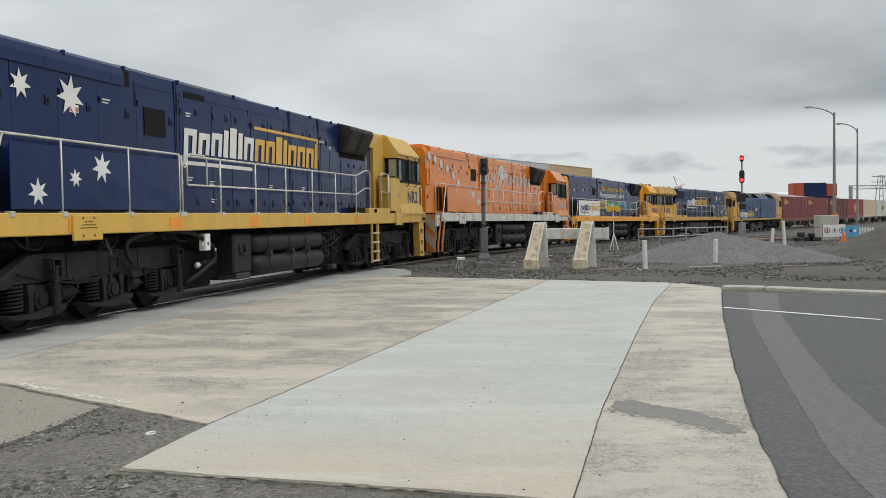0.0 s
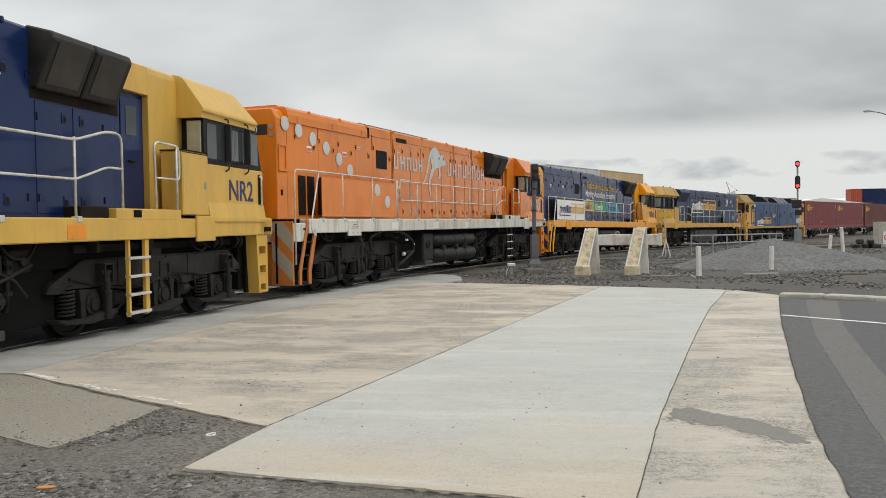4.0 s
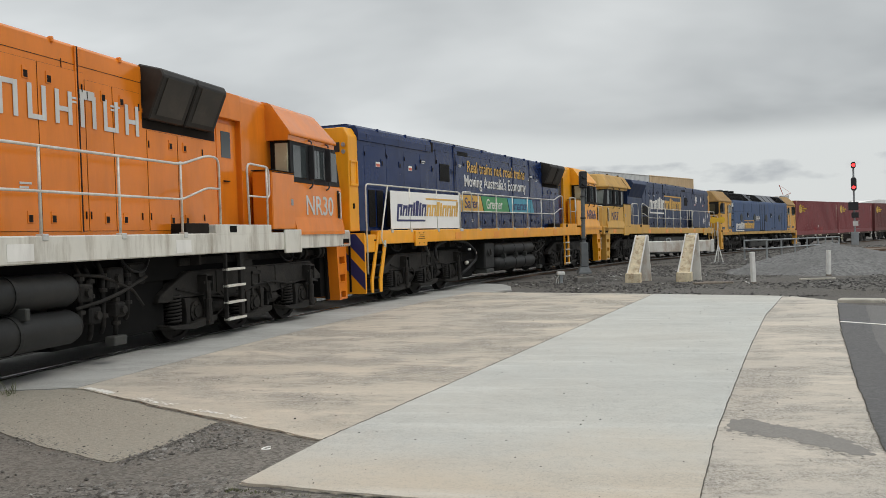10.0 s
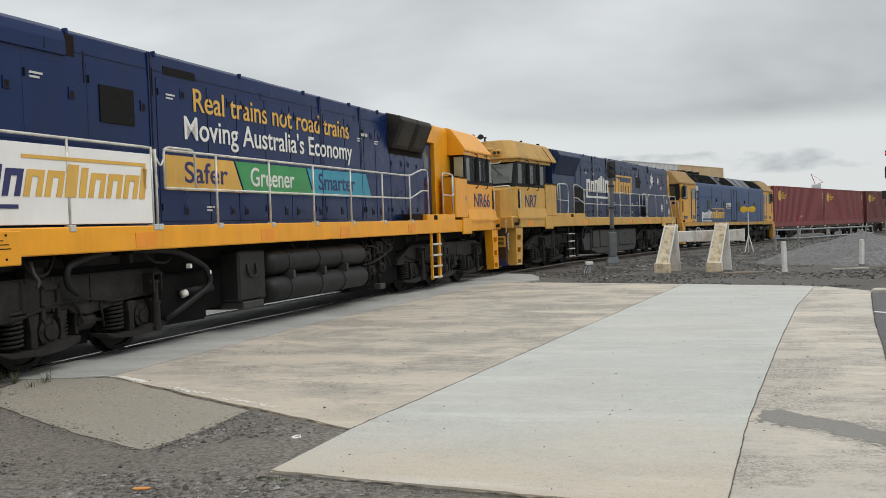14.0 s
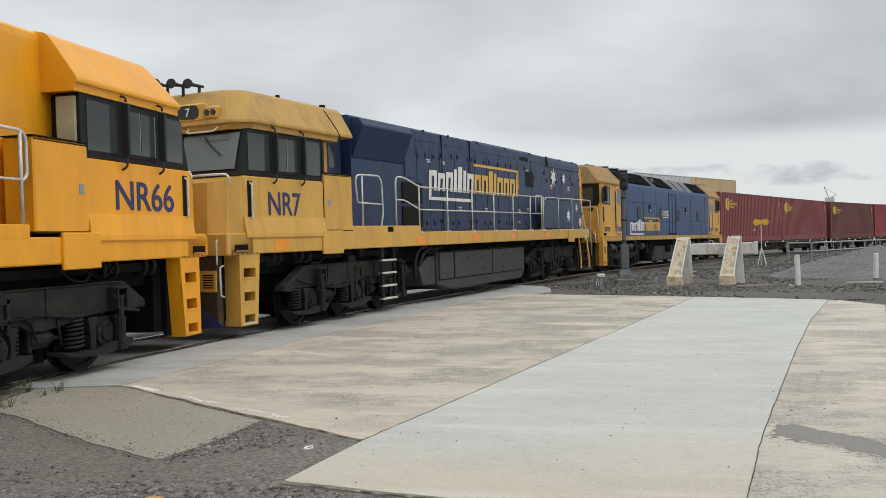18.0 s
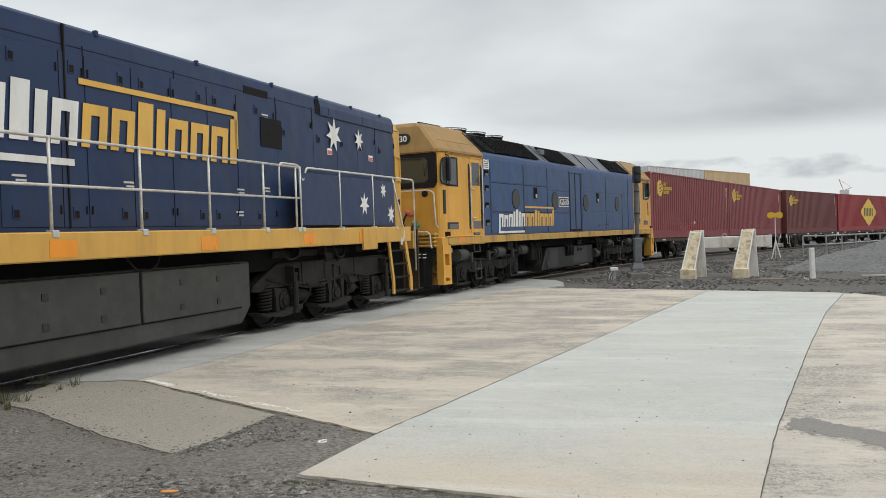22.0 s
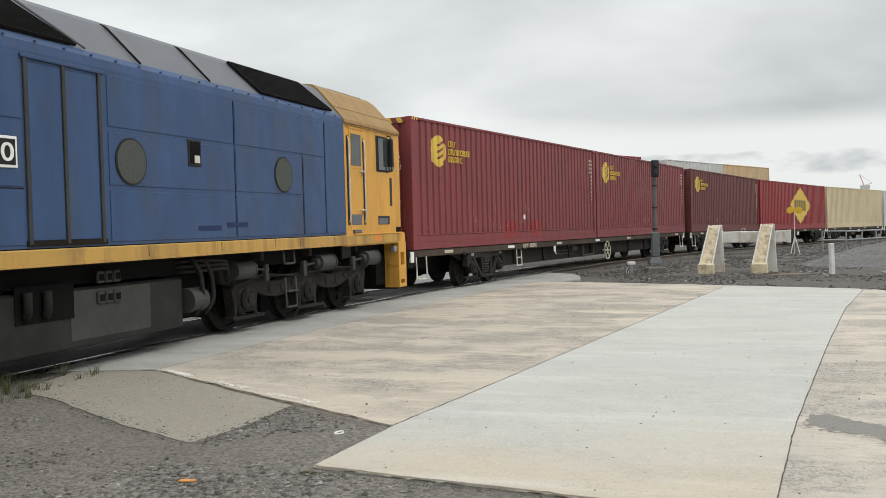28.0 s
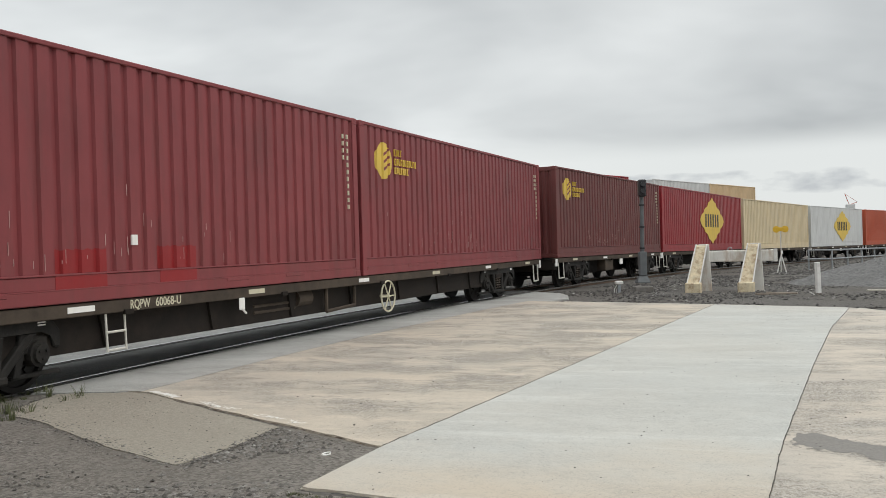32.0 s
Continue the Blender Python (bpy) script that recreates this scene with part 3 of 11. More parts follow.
# ---------------------------------------------------------------- ground and paving
def build_ground():
    rs = [0, 3, 6, 9, 12, 16, 20, 24, 27, 30, 34, 40, 49, 64, 80, 94, 134, 220, 400, 900, 2500]
    bm = bme()
    n = 72
    rings = []
    for r in rs[1:]:
        ring = []
        for i in range(n):
            a = 2 * math.pi * i / n
            x, y = r * math.cos(a), r * math.sin(a)
            ring.append(bm.verts.new((x, y, ground_z(x, y) + (0.02 * noise.noise((x * 0.4, y * 0.4, 0)) if 14 < r < 100 else 0))))
        rings.append(ring)
    c = bm.verts.new((0, 0, -0.03))
    for i in range(n):
        bm.faces.new((c, rings[0][i], rings[0][(i + 1) % n]))
    for a, b in zip(rings[:-1], rings[1:]):
        for i in range(n):
            bm.faces.new((a[i], b[i], b[(i + 1) % n], a[(i + 1) % n]))
    g = part("ground", bm, M_GRAVEL, smooth=True)
    tagged(g, "dark grey gravel and dirt with worn patches", "ground", kind="structure")
    # trodden soil between the road and the rails, in fine relief
    bm = bme()
    rows = []
    for y in np.arange(1.0, 9.9, 0.1):
        rows.append([bm.verts.new((x, y, -0.021 + 0.007 * noise.noise((x * 2.2, y * 2.2, 1)) + 0.005 * noise.noise((x * 9, y * 9, 2)))) for x in np.arange(-8.4, 1.9, 0.1)])
    xs = np.arange(-8.4, 1.9, 0.1)
    for j, (r0, r1) in enumerate(zip(rows[:-1], rows[1:])):
        edge = np.interp(1.0 + 0.1 * j, LY[300:380], LX[300:380]) + 0.84
        for i in range(len(xs) - 1):
            if xs[i] > edge:
                bm.faces.new((r0[i], r0[i + 1], r1[i + 1], r1[i]))
    bmesh.ops.delete(bm, geom=[v for v in bm.verts if not v.link_faces], context="VERTS")
    tagged(part("ground_soil", bm, M_SOIL, smooth=True), "trodden brown-grey soil and fine gravel", "ground", kind="structure")


def slab(name, pts, z0, z1, material, label, category="pavement", bevel=0.012):
    bm = bme()
    v0 = [bm.verts.new((x, y, z0)) for x, y in pts]
    v1 = [bm.verts.new((x, y, z1)) for x, y in pts]
    n = len(pts)
    top = bm.faces.new(v1)
    bm.faces.new(list(reversed(v0)))
    for i in range(n):
        bm.faces.new((v0[i], v0[(i + 1) % n], v1[(i + 1) % n], v1[i]))
    if bevel:
        bmesh.ops.bevel(bm, geom=list(top.edges), offset=bevel, segments=2, affect="EDGES")
    ob = part(name, bm, material)
    return tagged(ob, label, category, kind="structure")


def wavy(pts, step=0.09, amp=0.012, seed=0):
    """A broken edge: points between the given ones, moved a little."""
    out = []
    for (x0, y0), (x1, y1) in zip(pts[:-1], pts[1:]):
        n = max(1, int(math.hypot(x1 - x0, y1 - y0) / step))
        for i in range(n):
            t = i / n
            x, y = x0 + (x1 - x0) * t, y0 + (y1 - y0) * t
            out.append((x + amp * (noise.noise((x * 3, y * 3, seed)) + 1.2 * noise.noise((x * 14, y * 14, seed))), y + amp * (noise.noise((x * 3, y * 3, seed + 9)) + 1.2 * noise.noise((x * 14, y * 14, seed + 9)))))
    return out + [pts[-1]]


JOINT_AB = wavy([(-1.58, 6.70), (-0.1, 11.5), (1.4, 16.35), (2.88, 21.08)], amp=0.008, seed=1)
JOINT_BC = wavy([(0.86, 4.70), (1.38, 6.70), (1.68, 7.75), (2.78, 11.5), (4.0, 15.5), (5.40, 19.55)], amp=0.006, seed=2)
EDGE_C = wavy([(1.88, 4.0), (2.02, 4.69), (2.28, 5.75), (2.65, 7.15), (3.32, 9.43), (4.42, 13.07), (5.96, 17.87)], amp=0.016, seed=3)
NEAR_A = wavy([(-5.55, 9.42), (-4.88, 9.23), (-3.8, 8.38), (-2.71, 7.55), (-1.58, 6.70)], amp=0.02, seed=4, step=0.07)
NEAR_B = wavy([(-1.86, 5.52), (-1.10, 5.30), (-0.44, 5.11), (0.2, 4.93), (0.86, 4.70)], amp=0.02, seed=5, step=0.07)
NEAR_C = wavy([(1.88, 4.0), (1.65, 4.08), (1.42, 4.19), (1.27, 4.29), (1.14, 4.39), (1.0, 4.52), (0.86, 4.66)], amp=0.014, seed=14, step=0.06)
FAR_AB = [(-0.75, 23.05), (0.4, 22.35), (1.2, 21.92), (2.88, 21.08)]


def inset(pts, dx, dy):
    return [(x + dx, y + dy) for x, y in pts]


APRON_EDGE = [(-4.9, 9.25), (-5.35, 9.38), (-5.75, 9.38), (-5.95, 9.15), (-5.88, 8.6), (-5.75, 8.0), (-5.25, 7.72), (-4.3, 6.98), (-3.84, 6.63), (-3.01, 6.1), (-2.83, 6.68), (-2.70, 7.46), (-3.8, 8.32), (-4.9, 9.25)]


def build_paving():
    joint_s = [tuple(beside(s, 2.22)[:2]) for s in np.arange(5.3, 20.6, 1.0)]
    a = joint_s + FAR_AB[:-1] + inset(list(reversed(JOINT_AB)), -0.002, 0.001) + list(reversed(NEAR_A))[1:]
    slab("pavement_old_slab", a, -0.16, 0.0, M_CONC_A, "stained tan concrete slab with bare aggregate patches")
    b = inset(JOINT_AB, 0.002, -0.001) + inset(list(reversed(JOINT_BC)), -0.002, 0.001) + list(reversed(NEAR_B))[1:]
    slab("pavement_new_slab", b, -0.16, 0.004, M_CONC_B, "smooth pale grey concrete driveway slab")
    c = inset(JOINT_BC, 0.002, -0.001) + list(reversed(EDGE_C)) + NEAR_C[1:-1]
    slab("pavement_edge_slab", c, -0.16, 0.0, M_CONC_C, "weathered concrete slab with exposed aggregate")
    # strip of smooth concrete along the rail, with a rounded end
    outer = [tuple(beside(5.0 + 0.35 * noise.noise((f * 4, 2, 1)) + 0.32 * f, 0.86 + 1.34 * f)[:2]) for f in np.arange(0.06, 1.0, 0.06)] + [tuple(beside(s, 2.2)[:2]) for s in np.arange(5.35, 20.6, 1.0)]
    inner = [tuple(beside(s, 0.86)[:2]) for s in np.arange(24.4, 5.0, -1.0)]
    tip = [(-0.95, 23.3), (-0.5, 24.2), (-0.55, 25.6), (-0.8, 26.8), (-1.2, 27.2)]
    slab("pavement_rail_strip", outer + tip + inner, -0.16, 0.0, M_CONC_S, "grey concrete strip beside the rail")
    # slab between the rails, with the train's shade painted into it
    mid_l = [tuple(beside(s, 0.66)[:2]) for s in np.arange(2.0, 25.1, 1.0)]
    mid_r = [tuple(beside(s, -0.66)[:2]) for s in np.arange(25.0, 1.9, -1.0)]
    slab("pavement_between_rails", mid_l + mid_r, -0.16, -0.004, M_CONC_SHADED, "stained concrete between the rails, the train's shade in its tone")
    out_l = [tuple(beside(s, -0.86)[:2]) for s in np.arange(2.0, 25.1, 1.0)]
    out_r = [tuple(beside(s, -9.0)[:2]) for s in np.arange(25.0, 1.9, -1.0)]
    slab("pavement_far_side", out_l + out_r, -0.16, -0.004, M_CONC_S, "grey concrete paving beyond the track")
    slab("road_apron", wavy(APRON_EDGE, step=0.07, amp=0.03, seed=7)[:-1],
         -0.1, -0.012, M_APRON, "tan worn asphalt apron", "road")
    # asphalt road in three lanes of different age
    s12 = wavy([(2.3, 3.6), (2.52, 4.87), (2.65, 5.58), (3.02, 6.9), (3.73, 9.38), (4.5, 12.01), (6.22, 17.13)], amp=0.014, seed=8)
    s23 = wavy([(2.9, 3.6), (3.1, 5.3), (3.34, 6.3), (3.69, 7.78), (4.26, 9.72), (5.25, 12.93), (6.67, 16.77)], amp=0.014, seed=9)
    e_c = [(x + 0.01, y) for x, y in EDGE_C]
    slab("road_lane_seam", e_c + list(reversed(s12)), -0.14, -0.016, M_ASPHALT_SEAM, "dark asphalt road edge", "road", 0.006)
    slab("road_patch_strip", s12 + list(reversed(s23)), -0.14, -0.013, M_ASPHALT_OLD, "lighter patched trench strip in the road", "road", 0.006)
    slab("road", s23 + [(7.36, 16.70), (8.33, 15.88), (20, 6.3), (34, -6), (20, -30), (6, -30), (3.5, -6), (2.9, 3.6)], -0.14, -0.018, M_ASPHALT, "dark grey asphalt road", "road", 0.006)
    # kerb stones
    ks = [(5.98, 17.92), (6.69, 17.52), (7.36, 16.8), (8.33, 15.98), (9.6, 14.94), (10.9, 13.9), (12.2, 12.8), (13.5, 11.7)]
    kerb = empty("kerb", "pale concrete kerb between road and gravel", "kerb", kind="structure")
    for (x0, y0), (x1, y1) in zip(ks[:-1], ks[1:]):
        d = Vector((x1 - x0, y1 - y0, 0))
        m = Matrix.Translation((x0, y0, 0)) @ Matrix.Rotation(math.atan2(d.y, d.x), 4, "Z")
        bm = bme()
        box(bm, 0.006, d.length - 0.006, 0, 0.34, -0.15, 0.05, 0.02, m)
        part("kerb_stone", bm, M_KERB, kerb)
    # far lip behind the slabs
    lip = empty("slab_lip", "low concrete lip behind the slabs", "kerb", kind="structure")
    for p, q in (((-0.7, 23.12), (2.9, 21.16)), ((2.92, 21.15), (5.42, 19.62)), ((5.44, 19.6), (5.97, 17.98))):
        d = Vector((q[0] - p[0], q[1] - p[1], 0))
        bm = bme()
        box(bm, 0.005, d.length - 0.005, 0.0, 0.22, -0.15, -0.012, 0.03, Matrix.Translation((*p, 0)) @ Matrix.Rotation(math.atan2(d.y, d.x), 4, "Z"))
        part("kerb_stone", bm, M_KERB, lip)
    # worn white lines
    def stripe(name, p, q, w, z, label):
        d = Vector((q[0] - p[0], q[1] - p[1], 0))
        nrm = Vector((-d.y, d.x, 0)).normalized() * w / 2
        n = max(2, int(d.length / 0.12))
        bm = bme()
        lo, hi = [], []
        for i in range(n + 1):
            c = Vector((*p, z)) + d * (i / n)
            lo.append(bm.verts.new(c - nrm * (1 + 0.5 * noise.noise(c * 6))))
            hi.append(bm.verts.new(c + nrm * (1 + 0.5 * noise.noise(c * 7 + Vector((3, 3, 3))))))
        for i in range(n):
            bm.faces.new((lo[i], lo[i + 1], hi[i + 1], hi[i]))
        r = bmesh.ops.extrude_face_region(bm, geom=bm.faces[:])
        bmesh.ops.translate(bm, verts=[v for v in r["geom"] if isinstance(v, bmesh.types.BMVert)], vec=(0, 0, 0.003))
        tagged(part(name, bm, M_LINE_WORN if "dash" in name else M_LINE), label, "road marking", "worn stop line dashes" if "dash" in name else "", kind="structure")
    stripe("road_line", (4.86, 14.42), (6.45, 12.42), 0.1, -0.012, "thin white painted road line")
    stripe("road_line", (6.5, 12.36), (14.5, 2.4), 0.1, -0.012, "thin white painted road line")
    for p, q in (((-4.83, 9.26), (-4.36, 8.90)), ((-3.98, 8.62), (-3.42, 8.2)), ((-3.1, 7.97), (-2.5, 7.52))):
        bm = bme()
        d = Vector((q[0] - p[0], q[1] - p[1], 0))
        u, w = d.normalized(), Vector((-d.y, d.x, 0)).normalized()
        for i in range(44):
            c = Vector((*p, 0.0025)) + d * random.random() + w * random.gauss(0.0, 0.026)
            a1, b1 = random.uniform(0.012, 0.06), random.uniform(0.004, 0.014)
            c.z += random.uniform(0, 0.0012)
            bm.faces.new([bm.verts.new(c + u * a1 * math.cos(t) * random.uniform(0.6, 1.2) + w * b1 * math.sin(t) * random.uniform(0.6, 1.2)) for t in np.arange(0, 6.2, 0.9)])
        if p[0] < -4.5:
            c = [Vector((*p, 0.003)) + d * f + w * (e + 0.018 * noise.noise((f * 9, e * 30, 3))) for fs, e in ((np.linspace(0.05, 0.98, 14), -0.03), (np.linspace(0.95, 0.0, 14), 0.035)) for f in fs]
            bm.faces.new([bm.verts.new(v) for v in c])
        tagged(part("road_dash", bm, M_LINE), "worn flaking white paint dash on concrete", "road marking", "worn stop line dashes", kind="structure")
    # bitumen stain on the edge slab: one ragged body and loose flecks drawn out along the traffic
    st = wavy([(1.56, 7.2), (1.74, 7.28), (1.96, 6.98), (2.13, 6.78), (2.3, 6.5), (2.27, 6.32), (2.3, 6.12), (2.18, 6.1), (2.06, 6.2), (2.04, 6.35), (1.93, 6.4), (1.85, 6.6), (1.72, 6.62), (1.64, 6.78), (1.5, 6.9), (1.56, 7.2)], step=0.022, amp=0.04, seed=11)[:-1]
    rs = random.Random(31)
    bm = bme()
    bm.faces.new([bm.verts.new((x + rs.uniform(-0.006, 0.006), y + rs.uniform(-0.006, 0.006), 0.0014)) for x, y in st])
    bmesh.ops.triangulate(bm, faces=bm.faces[:])
    bmesh.ops.recalc_face_normals(bm, faces=bm.faces[:])
    for i in range(150):
        x, y = rs.choice(st)
        cx, cy = x + rs.gauss(0, 0.05), y - abs(rs.gauss(0, 0.05))
        w, h = rs.uniform(0.006, 0.03), rs.uniform(0.004, 0.012)
        if cx + w < EDGE_X(cy) - 0.02:
            bm.faces.new([bm.verts.new((cx + a * w * rs.uniform(0.5, 1.3), cy + b * h * rs.uniform(0.5, 1.3), 0.0016 + 0.000002 * i)) for a, b in ((1, -0.6), (0.7, 0.8), (-0.5, 1), (-1, 0), (-0.3, -1))])
    tagged(part("road_stain", bm, M_STAIN), "ragged grey bitumen stain on the concrete", "stain", kind="structure")

    # crumbled joints and the soil heaped against the slabs' ends
    def ribbon(name, pts, lo, hi, z0, z1, mat, label, category):
        bm = bme()
        pv = [Vector((x, y, 0)) for x, y in pts]
        rows = []
        for i, p in enumerate(pv):
            d = (pv[min(i + 1, len(pv) - 1)] - pv[max(i - 1, 0)]).normalized()
            nrm = Vector((d.y, -d.x, 0))
            a1 = lo(p)
            b1 = hi(p)
            rows.append([bm.verts.new(p + nrm * (a1 + (b1 - a1) * f) + Vector((0, 0, z0 + (z1 - z0) * f + 0.008 * noise.noise((p.x * 9, p.y * 9, f * 3)) * 1))) for f in (0, 0.33, 0.66, 1)])
        for r0, r1 in zip(rows[:-1], rows[1:]):
            for k in range(3):
                bm.faces.new((r0[k], r0[k + 1], r1[k + 1], r1[k]))
        tagged(part(name, bm, mat), label, category, kind="structure")

    for pts, w, sd in ((JOINT_AB, 0.007, 2), (JOINT_BC, 0.0045, 5), (EDGE_C, 0.006, 8)):
        ribbon("pavement_joint", pts, lambda p: -w * (0.5 + 1.1 * abs(noise.noise((p.x * 6, p.y * 6, sd)))), lambda p: w * (0.5 + 1.1 * abs(noise.noise((p.x * 7, p.y * 7, sd + 3)))), 0.006, 0.006, M_JOINT, "dark crumbled joint between slabs", "joint")
    rim = wavy(list(reversed(APRON_EDGE[1:6])), step=0.07, amp=0.03, seed=12)
    for pts, w, soil in ((NEAR_A, 0.08, M_DIRT), (NEAR_B, 0.2, M_GRAVEL), (list(reversed(NEAR_C)), 0.16, M_DIRT), (rim, -0.2, M_GRAVEL)):
        ribbon("ground_berm", pts, lambda p: -0.012 - 0.02 * noise.noise((p.x * 8, p.y * 8, 4)), lambda p: w * (1 + 0.8 * noise.noise((p.x * 2, p.y * 2, 6))), -0.012, -0.05, soil, "brown soil heaped against the slab", "soil")


def EDGE_X(y):
    return float(np.interp(y, [q[1] for q in EDGE_C], [q[0] for q in EDGE_C]))


build_ground()
build_paving()


def scatter_stones(name, spots, label, category="gravel", mat=None):
    """Loose stones as one mesh. spots: x, y, z, size."""
    base = [Vector(v) for v in ((1, 0, 0), (0.3, 0.9, 0.1), (-0.8, 0.5, 0), (-0.7, -0.6, 0.1), (0.4, -0.9, 0), (0.1, 0, 0.75), (-0.2, 0.1, -0.5))]
    faces = [(0, 1, 5), (1, 2, 5), (2, 3, 5), (3, 4, 5), (4, 0, 5), (1, 0, 6), (2, 1, 6), (3, 2, 6), (4, 3, 6), (0, 4, 6)]
    vs, fs = [], []
    for x, y, z, r in spots:
        a, k = random.uniform(0, 6.28), len(vs)
        ca, sa = math.cos(a), math.sin(a)
        sx, sy, sz = r * random.uniform(0.7, 1.2), r * random.uniform(0.6, 1), r * random.uniform(0.3, 0.75)
        for b in base:
            j = random.uniform(0.8, 1.2)
            px, py = b.x * sx * j, b.y * sy * j
            vs.append((x + px * ca - py * sa, y + px * sa + py * ca, z + b.z * sz * j + sz * 0.08))
        fs += [(k + i, k + j2, k + l) for i, j2, l in faces]
    me = bpy.data.meshes.new(name)
    me.from_pydata(vs, [], fs)
    ob = mesh_part(name, me, mat or M_STONE)
    return tagged(ob, label, category, kind="stuff")


def poly_has(poly, x, y):
    c = False
    for (x0, y0), (x1, y1) in zip(poly, poly[1:] + poly[:1]):
        if (y0 > y) != (y1 > y) and x < (x1 - x0) * (y - y0) / (y1 - y0) + x0:
            c = not c
    return c


APRON = [(-4.9, 9.3), (-5.9, 9.4), (-6.0, 8.4), (-3.01, 6.0), (-2.7, 7.5)]
SLABS = [(-5.5, 9.4), (-1.58, 6.65), (-1.95, 5.5), (0.86, 4.65), (1.14, 4.36), (1.42, 4.16), (1.9, 3.95), (3.3, 9.4), (6.0, 18), (5.4, 19.7), (2.9, 21.2), (-0.7, 23.2), (-0.4, 25), (-1.0, 27.4), (-3.5, 22), (-6.5, 9)]


def build_stones():
    spots = []
    while len(spots) < 19000:
        x, y = random.uniform(-6.2, 1.75), random.uniform(2.6, 8.2)
        if poly_has(APRON, x, y) or poly_has(SLABS, x, y):
            continue
        dense = 1.5 * noise.noise((x * 0.9, y * 0.9, 4)) + 0.7 * noise.noise((x * 3.1, y * 3.1, 7)) + 0.2 - max(0, -2.6 - x) * 0.25
        if random.random() > 0.3 + dense:
            continue
        spots.append((x, y, -0.02, random.choice((0.004, 0.005, 0.005, 0.006, 0.007, 0.008, 0.009, 0.01, 0.012, 0.015, 0.018, 0.024, 0.032)) * (0.6 if x < -3.0 and y > 4.8 else 1.0)))
    for (x0, y0), (x1, y1) in zip(APRON_EDGE[4:-3], APRON_EDGE[5:-2]):
        for i in range(260):
            f = random.random()
            spots.append((x0 + (x1 - x0) * f + random.gauss(0.02, 0.07), y0 + (y1 - y0) * f + random.gauss(0.02, 0.07), -0.014, random.choice((0.004, 0.006, 0.008, 0.011, 0.015))))
    scatter_stones("gravel", spots, "loose dark gravel stones beside the slabs")
    spots = []
    while len(spots) < 13000:
        x, y = random.uniform(-1.5, 16), random.uniform(19.5, 46)
        if random.random() > 0.5 + 2.2 * noise.noise((x * 0.35, y * 0.35, 8)):
            continue
        if poly_has(SLABS, x, y) or (y < 17.9 + 0.8 * (6 - x) and x > 5.4) or y > 24 + 2.2 * (x + 3):
            continue
        spots.append((x, y, ground_z(x, y) + 0.005, random.choice((0.02, 0.025, 0.03, 0.035, 0.045, 0.06)) * (1 if y < 30 else 1.5)))
    scatter_stones("gravel", spots, "coarse grey ballast stones behind the kerb", mat=M_STONE_DARK)
    spots = []
    while len(spots) < 6000:
        x, y = random.uniform(6, 40), random.uniform(44, 80)
        if y > 24 + 2.2 * (x + 3) or x > 0.62 * y + 2:
            continue
        spots.append((x, y, ground_z(x, y), random.choice((0.05, 0.07, 0.09, 0.12))))
    scatter_stones("gravel", spots, "dark broken stone across the far yard", mat=M_STONE_DARK)
    spots = []
    for i in range(3000):
        s, lat = random.uniform(24.8, 90), random.choice((random.uniform(0.85, 2.6), random.uniform(-0.65, 0.65), random.uniform(-2.5, -0.85)))
        if s < 28 and 0.8 < lat < 2.6:
            continue
        p = beside(s, lat)
        spots.append((p.x, p.y, p.z - 0.12, random.choice((0.04, 0.05, 0.06))))
    scatter_stones("ballast", spots, "grey crushed stone ballast along the rails", "ballast", M_STONE_DARK)
    spots = []
    for i in range(900):
        x, y = random.uniform(-4.5, 5.2), random.uniform(4.8, 20)
        if poly_has([(-4.9, 9.3), (-1.9, 5.6), (0.8, 4.8), (1.9, 4.6), (5.6, 18), (2.8, 20.8), (-0.8, 22.6)], x, y):
            spots.append((x, y, 0.004, random.choice((0.004, 0.005, 0.006, 0.008, 0.01, 0.013))))
    for i in range(260):
        x, y = random.uniform(-6, -2.8), random.uniform(6.2, 9.2)
        if poly_has([(-4.9, 9.1), (-6.1, 8.8), (-5.9, 7.9), (-3.1, 6.2), (-2.8, 7.4)], x, y):
            spots.append((x, y, -0.01, random.choice((0.005, 0.007, 0.01))))
    scatter_stones("pebble", spots, "stray dark pebbles on the concrete", mat=M_PEBBLE)


build_stones()
rs = random.Random(21)
grit = [(1.407, 4.517, 0.006, 0.022)] + [(rs.uniform(1.05, 1.7), rs.uniform(4.35, 5.0), 0.002, rs.uniform(0.002, 0.006)) for k in range(26)]
scatter_stones("grit", [q for q in grit if q[0] < EDGE_X(q[1]) - 0.05], "brown grit and one small stone lying on concrete", "grit")


